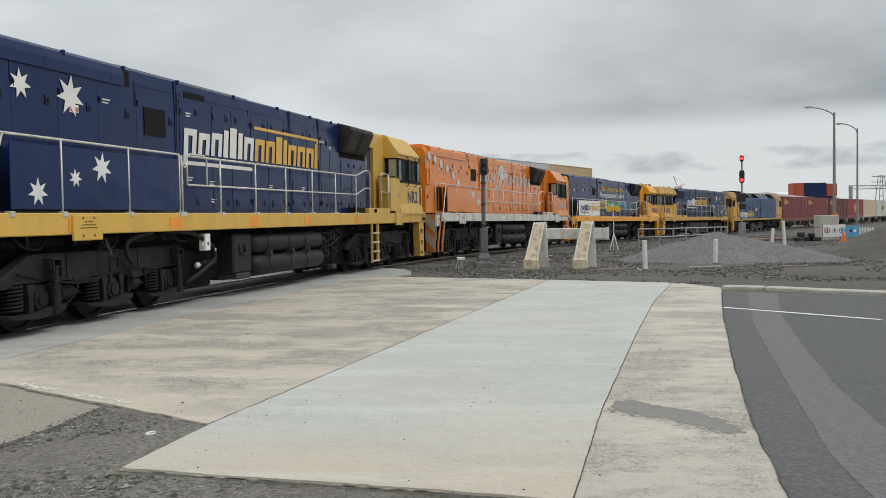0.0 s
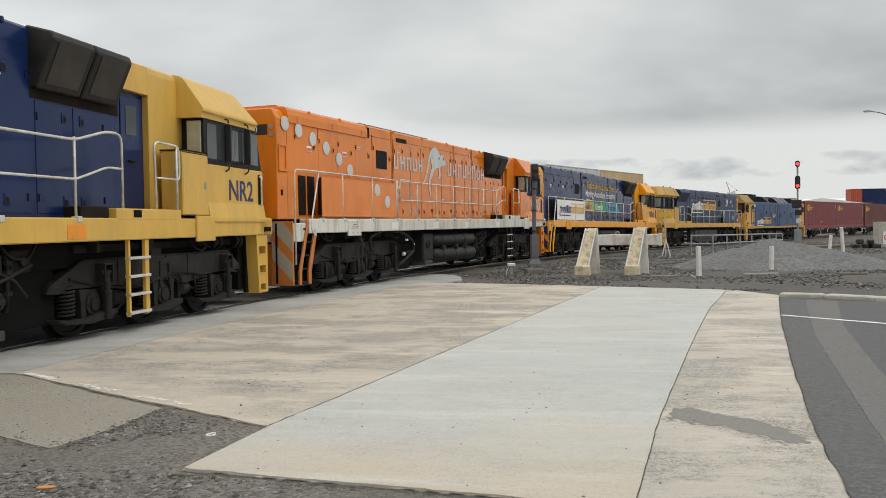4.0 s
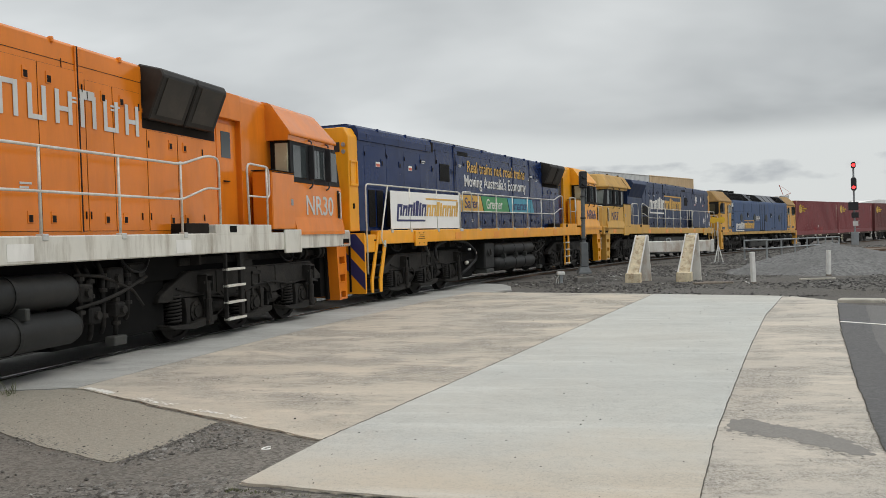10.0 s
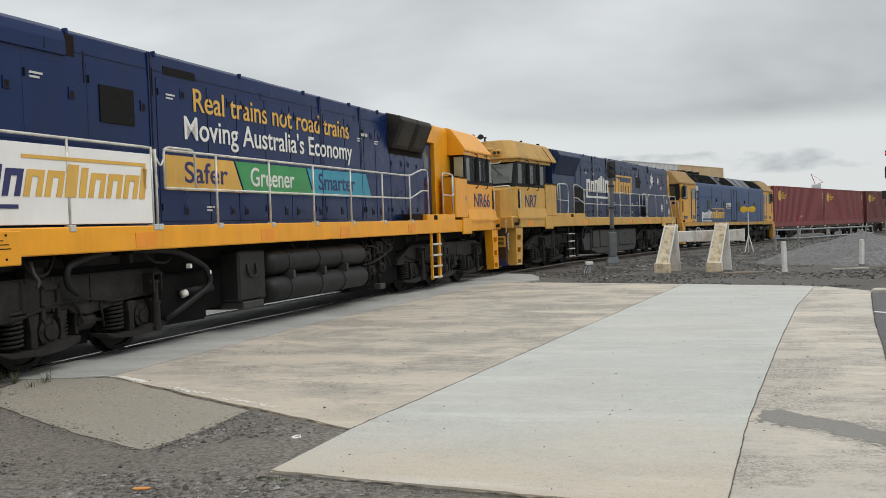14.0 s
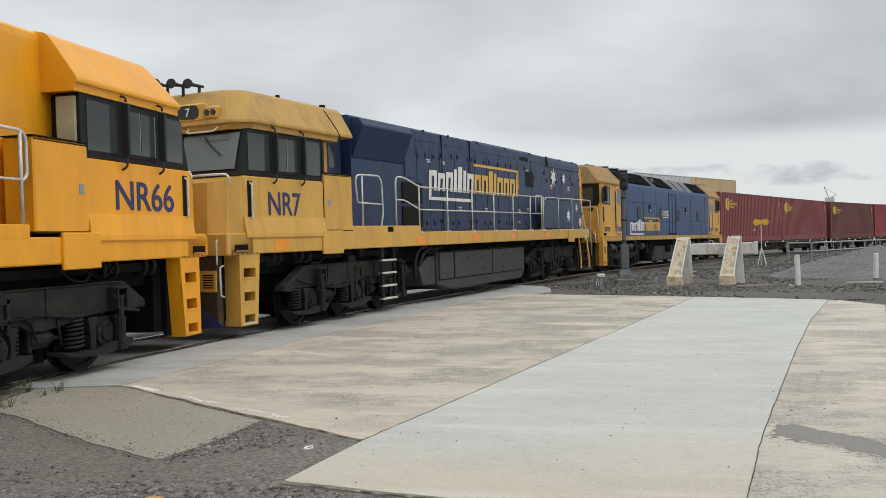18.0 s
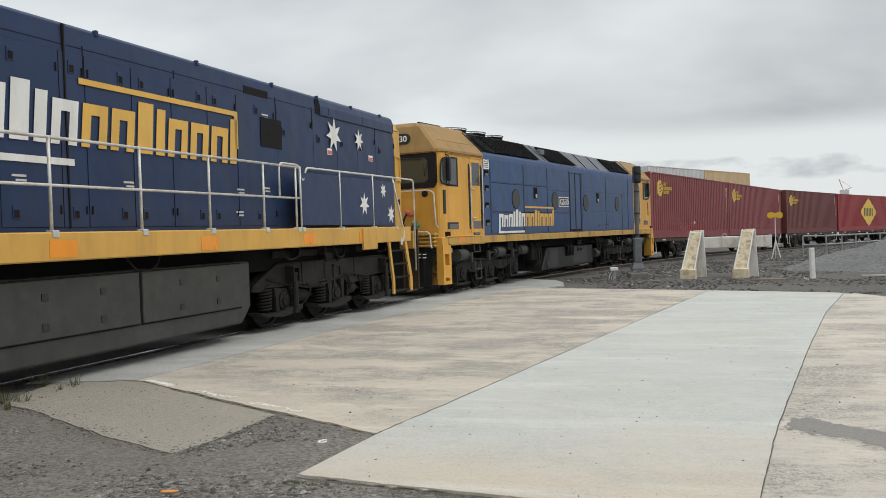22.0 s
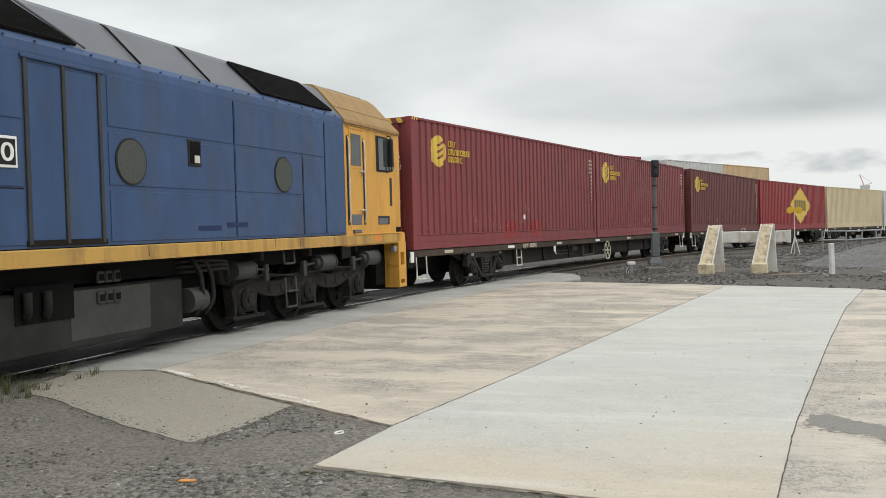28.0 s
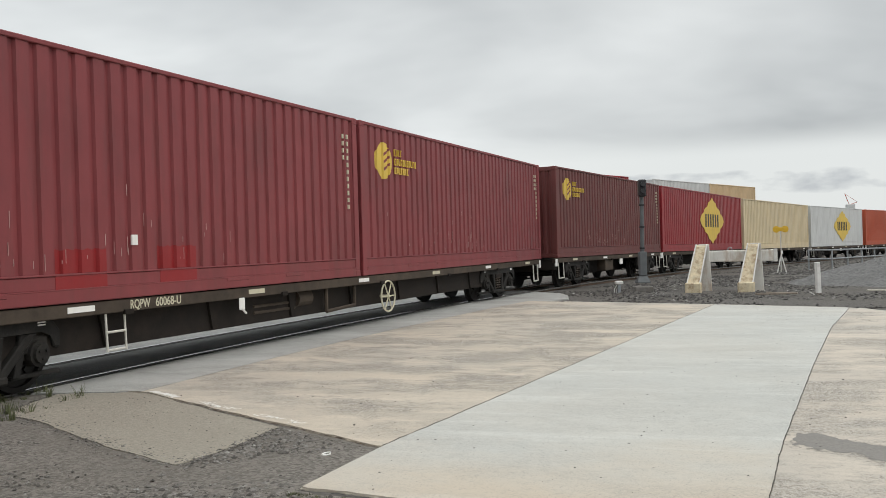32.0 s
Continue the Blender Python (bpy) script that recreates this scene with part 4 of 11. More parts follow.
def build_track():
    head = [(-0.035, -0.04), (0.035, -0.04), (0.035, 0.004), (0.025, 0.012), (-0.025, 0.012), (-0.035, 0.004)]
    foot = [(-0.07, -0.16), (0.07, -0.16), (0.07, -0.145), (0.012, -0.125), (0.012, -0.042), (-0.012, -0.042), (-0.012, -0.125), (-0.07, -0.145)]
    for lat in (0.752, -0.752):
        rail = empty("rail", "steel running rail with a polished head", "rail", group="rails of the main line", kind="structure")
        for name, prof, mat in (("railhead", head, M_RAIL), ("rail_web", foot, M_RAILWEB)):
            bm = bme()
            loft(bm, [[beside(s, lat + a, b) for a, b in prof] for s in np.arange(-150, 330, 2.0)])
            part(name, bm, mat, rail)
    bm = bme()
    box(bm, -1.25, 1.25, -0.12, 0.12, -0.28, -0.155, 0.015)
    first = part("sleeper", bm, M_SLEEPER)
    bed = empty("sleepers", "grey sleepers half buried in ballast", "sleepers", kind="structure")
    first.parent = bed
    me = first.data
    ss = [s for s in np.arange(-18, 150, 0.62) if not 4.6 < s < 25.2]
    for i, s in enumerate(ss):
        p = beside(s, 0)
        m = pose(p.x, p.y, p.z, 0, 0, -math.degrees(np.interp(s, SS, LTH)))
        if i == 0:
            first.matrix_basis = m
        else:
            mesh_part("sleeper", me, None, bed, m=m)


build_track()


# ---------------------------------------------------------------- things beside the track
def build_mound(cx, cy, rx, ry, h, turn, label, seed, mat):
    bm = bme()
    n, k = 90, 30
    rings = []
    z0 = ground_z(cx, cy) - 0.06
    for j in range(k):
        f = j / k
        ring = []
        for i in range(n):
            a = 2 * math.pi * i / n
            w = 1 + 0.22 * noise.noise((math.cos(a) * 1.5 + seed, math.sin(a) * 1.5, 0))
            x, y = rx * (1 - f) * w * math.cos(a), ry * (1 - f) * w * math.sin(a)
            z = h * (f ** 0.95) * (1 + 0.2 * noise.noise((x * 1.2, y * 1.2, seed))) + 0.05 * noise.noise((x * 3, y * 3, seed)) + 0.025 * noise.noise((x * 9, y * 9, seed))
            c, s = math.cos(radians(turn)), math.sin(radians(turn))
            ring.append((cx + x * c - y * s, cy + x * s + y * c, z0 + max(z, 0)))
        rings.append(ring)
    loft(bm, rings)
    tagged(part("gravel_mound", bm, mat, smooth=True), label, "gravel heap", kind="stuff")


build_mound(10.1, 30.4, 4.2, 2.9, 1.02, -22, "pointed heap of pale grey crushed stone", 1, M_MOUND)
build_mound(12.6, 30.2, 2.2, 1.6, 0.18, 10, "low spread of pale grey crushed stone", 6, M_MOUND)
build_mound(17.7, 32.0, 3.9, 3.4, 1.5, 10, "heap of dark grey ballast", 3, M_GRAVEL)


def post(x, y, h, tilt, lean, label, w=0.055):
    g = empty("marker_post", label, "post", pose(x, y, ground_z(x, y), tilt, lean, 20), "white marker posts")
    bm = bme()
    prism(bm, [(-w, -w), (w, -w), (w, w), (-w, w)], "z", -0.1, h, 0.012)
    part("shaft", bm, M_WHITE_PAINT, g)
    bm = bme()
    box(bm, -w - 0.006, w + 0.006, -w - 0.006, w + 0.006, -0.1, 0.05, 0.004)
    part("collar", bm, M_DIRT, g)


post(6.02, 24.58, 0.86, 0, -1.5, "weathered white square marker post in gravel")
post(8.94, 27.57, 0.78, 1, 0.5, "weathered white square marker post by the heap")
post(15.3, 39.6, 0.98, 2, 5, "leaning white marker post in gravel")
post(15.1, 37.5, 1.32, 0, -5, "leaning white marker post in gravel")
bm = bme()
box(bm, -0.09, 0.13, -0.03, 0.02, 0.0, 0.02, 0.004, pose(5.85, 24.5, -0.02, 0, 30, 10))
tagged(part("timber_offcut", bm, M_WHITE_PAINT), "short white timber offcut against a post", "timber")


def build_plank(x, y, l, w, turn, mat, label):
    bm = bme()
    box(bm, -l / 2, l / 2, -w / 2, w / 2, 0, 0.05, 0.008, pose(x, y, ground_z(x, y) + 0.005, 0, 1, turn))
    tagged(part("plank", bm, mat), label, "plank")


build_plank(8.0, 25.6, 1.05, 0.08, 12, M_KERB, "pale timber plank lying on gravel")
build_plank(10.4, 25.2, 0.8, 0.09, 0, M_WOOD, "dark timber plank lying on gravel")
build_plank(4.95, 24.9, 1.0, 0.12, 15, M_WOOD, "dark broken timber lying on gravel")
build_plank(5.2, 25.1, 0.8, 0.1, -20, M_WOOD, "dark broken timber lying on gravel")


def build_mast():
    x, y = 1.68, 27.7
    g = empty("trackside_mast", "grey steel mast with a small black signal head", "signal mast", pose(x, y, -0.05, 0, 0.6, 8))
    bm = bme()
    box(bm, -0.28, 0.28, -0.27, 0.27, -0.05, 0.17, 0.03)
    part("footing", bm, M_MAST_FOOT, g, "weathered concrete footing")
    bm = bme()
    prism(bm, [(-0.2, -0.2), (0.2, -0.2), (0.2, 0.2), (-0.2, 0.2)], "z", 0.26, 0.3)
    loft(bm, [[(-0.2, -0.2, 0.3), (0.2, -0.2, 0.3), (0.2, 0.2, 0.3), (-0.2, 0.2, 0.3)], [(-0.12, -0.12, 0.48), (0.12, -0.12, 0.48), (0.12, 0.12, 0.48), (-0.12, 0.12, 0.48)]])
    part("base_plate", bm, M_MAST, g)
    bm = bme()
    box(bm, -0.115, 0.115, -0.14, 0.08, 0.48, 1.22, 0.02)
    part("case", bm, M_MAST, g, "grey steel equipment case")
    bm = bme()
    rod(bm, (0, 0, 0.4), (0, 0, 3.1), 0.062, 14)
    part("pole", bm, M_MAST, g)
    for z in (1.3, 1.95, 2.62):
        bm = bme()
        rod(bm, (0, 0, z), (0, 0, z + 0.05), 0.085, 14)
        part("clamp", bm, M_BLACK, g)
    bm = bme()
    box(bm, -0.11, 0.11, -0.2, 0.05, 2.9, 3.42, 0.03)
    part("signal_head", bm, M_BLACK, g, "black signal head")
    for z in (3.05, 3.26):
        bm = bme()
        rod(bm, (0, -0.2, z), (0, -0.33, z + 0.01), 0.075, 12)
        part("hood", bm, M_BLACK, g)
    g2 = empty("junction_box", "small white junction box on a stake", "junction box", pose(0.95, 27.3, -0.05, 0, 0, 10))
    bm = bme()
    box(bm, -0.12, 0.12, -0.08, 0.08, 0.25, 0.36, 0.02)
    part("lid", bm, M_WHITE_PAINT, g2)
    bm = bme()
    box(bm, -0.05, 0.05, -0.05, 0.05, -0.1, 0.25, 0.01)
    part("stake", bm, M_GALV, g2)
    for k in (-0.09, -0.16):
        bm = bme()
        tube(bm, rounded([(k, 0, -0.05), (k + 0.02, 0, 0.12), (k + 0.1, 0, 0.25)], 0.05), 0.012)
        part("conduit", bm, M_WHITE_PAINT, g2)


build_mast()


def build_buffer_stop():
    """Two braced legs under a cross beam; the braces lean towards the road."""
    g = empty("buffer_stop", "old rust-stained white buffer stop with two braced legs", "buffer stop", pose(3.3, 27.35, -0.03, 0, 0, -12))
    for lx in (0.0, 1.46):
        bm = bme()
        prism(bm, [(-0.14, -0.05), (0.22, -0.05), (0.16, 1.38), (-0.14, 1.38)], "y", -0.05, 0.05, 0.01)
        bmesh.ops.translate(bm, verts=bm.verts, vec=(lx + 0.16, 0.0, 0))
        part("upright", bm, M_WHITE_RUST, g)
        bm = bme()
        loft(bm, [[(lx - 0.26, -0.72, 0.22), (lx + 0.08, -0.72, 0.22), (lx + 0.08, -0.58, 0.3), (lx - 0.26, -0.58, 0.3)],
                  [(lx - 0.03, -0.12, 1.3), (lx + 0.25, -0.12, 1.3), (lx + 0.25, -0.02, 1.36), (lx - 0.03, -0.02, 1.36)]])
        part("brace", bm, M_RUST_FACE, g, "peeling yellowed sloping brace")
        for dx, dx2 in ((-0.29, -0.06), (0.07, 0.25)):
            bm = bme()
            loft(bm, [[(lx + dx, -0.78, 0.22), (lx + dx + 0.035, -0.78, 0.22), (lx + dx + 0.035, -0.56, 0.3), (lx + dx, -0.56, 0.3)],
                      [(lx + dx2, -0.17, 1.36), (lx + dx2 + 0.035, -0.17, 1.36), (lx + dx2 + 0.035, 0.0, 1.38), (lx + dx2, 0.0, 1.38)]])
            part("flange", bm, M_WHITE_PAINT, g)
        bm = bme()
        box(bm, lx - 0.32, lx + 0.14, -0.86, -0.5, -0.08, 0.27, 0.03)
        part("foot", bm, M_RUST_FACE, g, "rust-stained foot block")
    bm = bme()
    box(bm, -0.1, 2.12, 0.06, 0.4, 0.84, 1.17, 0.015)
    part("beam", bm, M_WHITE_RUST, g, "thick white cross beam")
    bm = bme()
    box(bm, 2.12, 2.22, 0.04, 0.42, 0.82, 1.19, 0.01)
    part("end_plate", bm, M_WHITE_PAINT, g)
    bm = bme()
    tube(bm, [(0.9 + 0.06 * math.cos(a), 0.22, 1.2 + 0.06 * math.sin(a)) for a in np.linspace(-0.4, 3.6, 9)], 0.014)
    part("lifting_eye", bm, M_GALV, g)


build_buffer_stop()


def build_tripod_sign():
    x, y = 8.9, 43.0
    g = empty("point_indicator", "white tripod stand with two yellow discs", "indicator", pose(x, y, ground_z(x, y), 0, 0, -5))
    for a in (90, 210, 330):
        bm = bme()
        rod(bm, (0.24 * math.cos(radians(a)), 0.24 * math.sin(radians(a)), -0.05), (0, 0, 0.85), 0.025)
        part("leg", bm, M_WHITE_PAINT, g)
    bm = bme()
    rod(bm, (0, 0, 0.6), (0, 0, 2.0), 0.022)
    part("pole", bm, M_WHITE_PAINT, g)
    for s in (-1, 1):
        bm = bme()
        rod(bm, (s * 0.19, -0.03, 2.02), (s * 0.19, 0.0, 2.02), 0.155, 20)
        part("disc", bm, M_YELLOW_SIGN, g)
    bm = bme()
    box(bm, -0.2, 0.2, -0.045, -0.005, 1.93, 2.11, 0.01)
    part("crossbar", bm, M_YELLOW_SIGN, g)


build_tripod_sign()


def build_pipe_fence():
    g = empty("pipe_fence", "grey galvanised two-rail pipe fence on gravel", "fence")
    pts = [(10.9, 46.4), (11.9, 46.0), (14.6, 50.6), (17.4, 55.6), (20.6, 61.5)]
    for (x0, y0), (x1, y1) in zip(pts[:-1], pts[1:]):
        n = max(1, round(math.hypot(x1 - x0, y1 - y0) / 2.6))
        for i in range(n + 1 if (x1, y1) == pts[-1] else n):
            x, y = x0 + (x1 - x0) * i / n, y0 + (y1 - y0) * i / n
            bm = bme()
            rod(bm, (x, y, ground_z(x, y) - 0.1), (x, y, ground_z(x, y) + 1.0), 0.045)
            part("post", bm, M_GALV, g)
        for h in (0.55, 0.98):
            bm = bme()
            rod(bm, (x0, y0, ground_z(x0, y0) + h), (x1, y1, ground_z(x1, y1) + h), 0.04)
            part("pipe", bm, M_GALV, g)


build_pipe_fence()


def build_main_signal():
    x, y = 29.8, 84.8
    z = ground_z(x, y)
    g = empty("railway_signal", "tall grey railway signal showing two red lights", "railway signal", pose(x, y, z, 0, 0, -18))
    bm = bme()
    rod(bm, (0, 0, 0), (0, 0, 7.2), 0.085, 12)
    part("mast", bm, M_GALV, g)
    bm = bme()
    box(bm, -0.32, 0.32, -0.3, 0.3, -0.1, 1.2, 0.03)
    part("case", bm, M_GALV, g)
    for z0, z1, w in ((7.05, 7.62, 0.2), (5.0, 6.2, 0.24)):
        bm = bme()
        prism(bm, [(-w, z0 + w * 0.6), (-w * 0.6, z0), (w * 0.6, z0), (w, z0 + w * 0.6), (w, z1 - w * 0.6), (w * 0.6, z1), (-w * 0.6, z1), (-w, z1 - w * 0.6)], "y", -0.3, -0.12)
        head = part("signal_head", bm, M_BLACK, g, "black signal head")
        zl = z0 + 0.28
        bm = bme()
        rod(bm, (0, -0.3, zl), (0, -0.33, zl), 0.15, 16)
        part("lens", bm, M_RED_GLOW, head, "lit red lens")
        bm = bme()
        ang = np.linspace(-0.3, math.pi + 0.3, 9)
        loft(bm, [[(0.19 * math.cos(a), yy, zl + 0.19 * math.sin(a)) for a in ang] + [(0.17 * math.cos(a), yy, zl + 0.17 * math.sin(a)) for a in ang[::-1]] for yy in (-0.3, -0.55)])
        part("hood", bm, M_BLACK, head)
    for z0 in (3.2, 2.5):
        bm = bme()
        box(bm, -0.5 if z0 > 3 else -0.25, 0.35, -0.35, -0.1, z0, z0 + (0.75 if z0 > 3 else 0.5), 0.03)
        part("indicator_box", bm, M_BLACK, g)
    bm = bme()
    box(bm, -0.15, 0.3, -0.25, -0.2, 1.75, 2.2, 0.01)
    part("number_board", bm, M_WHITE_PAINT, g, "blank white plate")
    for k in range(10):
        bm = bme()
        box(bm, 0.12, 0.45, 0.05, 0.08, 0.8 + 0.35 * k, 0.83 + 0.35 * k)
        part("rung", bm, M_GALV, g)


build_main_signal()


def lamp_post(x, y, h, reach, label, r=0.16):
    g = empty("street_lamp", label, "street lamp", pose(x, y, ground_z(x, y), 0, 0, 18), "street lamps over the yard")
    bm = bme()
    rod(bm, (0, 0, 0), (0, 0, h), r, 12, r * 0.6)
    part("pole", bm, M_WOODPOLE, g)
    bm = bme()
    tube(bm, rounded([(0, 0, h - 0.9), (-0.1, 0, h - 0.15), (-reach * 0.5, 0, h + 0.3), (-reach, 0, h + 0.4)], 0.7, 5), 0.05)
    part("arm", bm, M_GALV, g)
    bm = bme()
    loft(bm, [[(-reach + 0.2, -0.1, h + 0.34), (-reach + 0.2, 0.1, h + 0.34), (-reach + 0.2, 0.1, h + 0.44), (-reach + 0.2, -0.1, h + 0.44)],
              [(-reach - 0.2, -0.16, h + 0.3), (-reach - 0.2, 0.16, h + 0.3), (-reach - 0.2, 0.13, h + 0.47), (-reach - 0.2, -0.13, h + 0.47)],
              [(-reach - 0.6, -0.1, h + 0.33), (-reach - 0.6, 0.1, h + 0.33), (-reach - 0.6, 0.08, h + 0.44), (-reach - 0.6, -0.08, h + 0.44)]])
    part("lantern", bm, M_GALV, g)
    bm = bme()
    box(bm, -r * 1.3, r * 1.3, -r * 1.6, 0, 1.2, 2.0, 0.02)
    part("meter_box", bm, M_CONE if h > 11 else M_GALV, g)


M_WOODPOLE = shade("grey_brown_pole", (0.26, 0.24, 0.225), 0.85, vary=0.2, scale=3, stretch=(3, 3, 0.4))
lamp_post(37.4, 81.9, 11.3, 2.7, "tall grey street lamp with a curved arm", 0.16)
lamp_post(42.4, 87.8, 10.4, 2.0, "slimmer grey street lamp with a curved arm", 0.115)

# ---------------------------------------------------------------- the train: paints
def paint(name, c, rough=0.38, dirt=(0.09, 0.08, 0.07), amount=0.45, vary=0.1, spec=0.5):
    return shade(name, c, rough, vary=vary, scale=1.6, stretch=(1.2, 1.2, 0.5), bump=0.05, bump_scale=14, dirt=dirt, dirt_amount=amount, dirt_scale=1.5, dirt_stretch=(2.2, 2.2, 0.35), spec=spec, wave=0.5)


P_NAVY = paint("navy_locomotive_paint", (0.007, 0.022, 0.089), 0.24, (0.015, 0.02, 0.045), 0.35, spec=0.3)
P_NAVY_FADED = paint("faded_navy_paint", (0.021, 0.04, 0.098), 0.4, (0.045, 0.047, 0.055), 0.5, spec=0.3)
P_BLUE_FADED = paint("faded_mid_blue_paint", (0.043, 0.085, 0.187), 0.45, (0.06, 0.064, 0.075), 0.55, 0.16, spec=0.3)
P_YELLOW = paint("golden_yellow_paint", (0.68, 0.415, 0.08), 0.4, (0.45, 0.28, 0.09), 0.4)
P_YELLOW_BRIGHT = paint("bright_yellow_paint", (0.87, 0.37, 0.013), 0.33, (0.6, 0.25, 0.02), 0.3)
P_YELLOW_DULL = paint("dulled_yellow_paint", (0.6, 0.36, 0.075), 0.5, (0.24, 0.17, 0.09), 0.55)
P_YELLOW_AGED = paint("aged_ochre_yellow_paint", (0.63, 0.355, 0.07), 0.45, (0.36, 0.205, 0.06), 0.55)
P_TOUCH = paint("orange_touch_up", (0.72, 0.27, 0.045), 0.5, (0.5, 0.22, 0.06), 0.5)
P_CAB_ROOF = paint("sooty_ochre_roof_paint", (0.33, 0.19, 0.052), 0.55, (0.14, 0.09, 0.045), 0.6)
P_ROOF_AGED = paint("dulled_roof_yellow_paint", (0.47, 0.265, 0.052), 0.5, (0.2, 0.12, 0.04), 0.65)
P_YELLOW_PALE = paint("warm_yellow_paint", (0.69, 0.355, 0.055), 0.45, (0.42, 0.225, 0.065), 0.55)
P_ORANGE = paint("orange_locomotive_paint", (0.74, 0.205, 0.014), 0.2, (0.4, 0.12, 0.02), 0.3)
P_ORANGE_GRIMY = paint("grimy_weathered_orange_paint", (0.5, 0.17, 0.035), 0.5, (0.13, 0.075, 0.045), 0.85)
P_SILL_WHITE = paint("grimy_white_paint", (0.66, 0.645, 0.58), 0.55, (0.2, 0.155, 0.1), 0.8)
P_STRIPE_DULL = paint("smoke_dulled_pale_stripe", (0.36, 0.33, 0.27), 0.6, (0.1, 0.075, 0.055), 0.8)
P_BOARD = paint("white_board_paint", (0.86, 0.85, 0.82), 0.4, (0.66, 0.62, 0.54), 0.25, 0.03)
P_WHITE = paint("white_transfer", (0.78, 0.77, 0.73), 0.5, (0.4, 0.38, 0.34), 0.4)
P_SILVER = paint("silver_grey_transfer", (0.6, 0.6, 0.58), 0.4, (0.4, 0.35, 0.3), 0.3)
P_GOLD = paint("gold_transfer", (0.72, 0.42, 0.08), 0.5, (0.4, 0.28, 0.12), 0.4)
P_INK = paint("dark_blue_transfer", (0.022, 0.026, 0.12), 0.45, amount=0.2)
P_REFLECT = paint("orange_reflector", (0.85, 0.3, 0.02), 0.3, (0.5, 0.25, 0.06), 0.3)
P_GREEN = paint("green_transfer", (0.05, 0.3, 0.1), 0.4, amount=0.2)
P_TEAL = paint("teal_transfer", (0.04, 0.3, 0.42), 0.4, amount=0.2)
P_BOGIE = shade("grimy_bogie_iron", (0.014, 0.0135, 0.013), 0.75, 0.0, vary=0.5, scale=5, bump=0.3, bump_scale=30, dirt=(0.055, 0.048, 0.042), dirt_amount=0.5, dirt_scale=3, spec=0.2)
P_CAST = shade("dusty_cast_iron", (0.018, 0.0168, 0.0155), 0.75, vary=0.4, scale=5, bump=0.3, bump_scale=30, dirt=(0.055, 0.048, 0.04), dirt_amount=0.5, dirt_scale=3, spec=0.25)
P_TANK_GREY = shade("mid_grey_tank_paint", (0.05, 0.052, 0.049), 0.6, vary=0.2, scale=3, bump=0.08, bump_scale=12, dirt=(0.09, 0.084, 0.074), dirt_amount=0.5, dirt_scale=2, spec=0.25)
P_TANK = shade("dark_grey_tank_paint", (0.017, 0.0175, 0.0175), 0.5, vary=0.3, scale=3, bump=0.08, bump_scale=12, dirt=(0.045, 0.042, 0.038), dirt_amount=0.5, dirt_scale=2, spec=0.25)
# near-black: sooty parts, and the shade of voids and holes put into colour
P_DARK = shade("soot_and_shade_black", (0.007, 0.007, 0.007), 0.8, vary=0.3, scale=6, spec=0.1)
P_GRILLE = shade("black_grille", (0.009, 0.0085, 0.008), 0.6, vary=0.3, scale=20, stretch=(1, 1, 6), bump=0.5, bump_scale=60, spec=0.15)
P_COWL = shade("sooty_radiator_cowl", (0.02, 0.018, 0.016), 0.5, vary=0.35, scale=4, dirt=(0.06, 0.048, 0.036), dirt_amount=0.5, spec=0.3)
P_SEAM = shade("shadowed_panel_gap", (0.02, 0.016, 0.013), 0.8, vary=0.3, spec=0.1)
P_COWL_PANEL = shade("brown_black_cowl_panel", (0.035, 0.03, 0.025), 0.5, vary=0.3, scale=5, dirt=(0.1, 0.08, 0.06), dirt_amount=0.5)
P_STEEL = shade("dull_handrail_steel", (0.66, 0.64, 0.58), 0.35, 0.15, vary=0.2, scale=6, dirt=(0.24, 0.19, 0.14), dirt_amount=0.5, dirt_scale=4)
P_WHEEL = shade("wheel_steel", (0.016, 0.014, 0.0125), 0.6, 0.1, vary=0.3, scale=5, bump=0.1, spec=0.25)
# glass base colours are raised to stand in for reflected sky
P_GLASS = glazing("sky_tinted_cab_glass", (0.045, 0.054, 0.056), 0.0)
P_SCREEN_DIM = glazing("brownish_dim_windscreen", (0.075, 0.073, 0.055), 0.0)
P_SCREEN = glazing("grey_green_windscreen", (0.13, 0.15, 0.14), 0.0)
# opaque cream in place of daylight seen through the cab
P_LIT_PANE = shade("cream_lit_window", (0.4, 0.38, 0.27), 0.25, vary=0.1, scale=3)
P_RUBBER = shade("black_window_rubber", (0.012, 0.012, 0.013), 0.55, vary=0.2, spec=0.25)
P_LABEL_RED = paint("red_warning_label", (0.6, 0.14, 0.09), 0.5, (0.6, 0.5, 0.45), 0.4)
P_ROOF = shade("dull_silver_roof", (0.135, 0.143, 0.16), 0.5, 0.1, vary=0.15, scale=2, dirt=(0.14, 0.14, 0.15), dirt_amount=0.5)
P_RAIL_FOOT = shade("bright_galvanised_foot", (0.55, 0.55, 0.52), 0.45, 0.1, vary=0.15, scale=9, dirt=(0.3, 0.27, 0.22), dirt_amount=0.5, dirt_scale=6)
P_RUST = shade("rust_brown_end_plate", (0.055, 0.038, 0.024), 0.7, vary=0.4, scale=3, bump=0.1, bump_scale=20, dirt=(0.1, 0.06, 0.03), dirt_amount=0.5, dirt_scale=2, spec=0.25)
P_MAROON = paint("maroon_container_paint", (0.226, 0.042, 0.046), 0.5, (0.13, 0.04, 0.036), 0.5, 0.14)
P_BROWN = paint("brown_container_paint", (0.15, 0.04, 0.036), 0.55, (0.09, 0.04, 0.035), 0.5, 0.14)
P_RED = paint("red_container_paint", (0.29, 0.02, 0.025), 0.45, (0.13, 0.03, 0.03), 0.4)
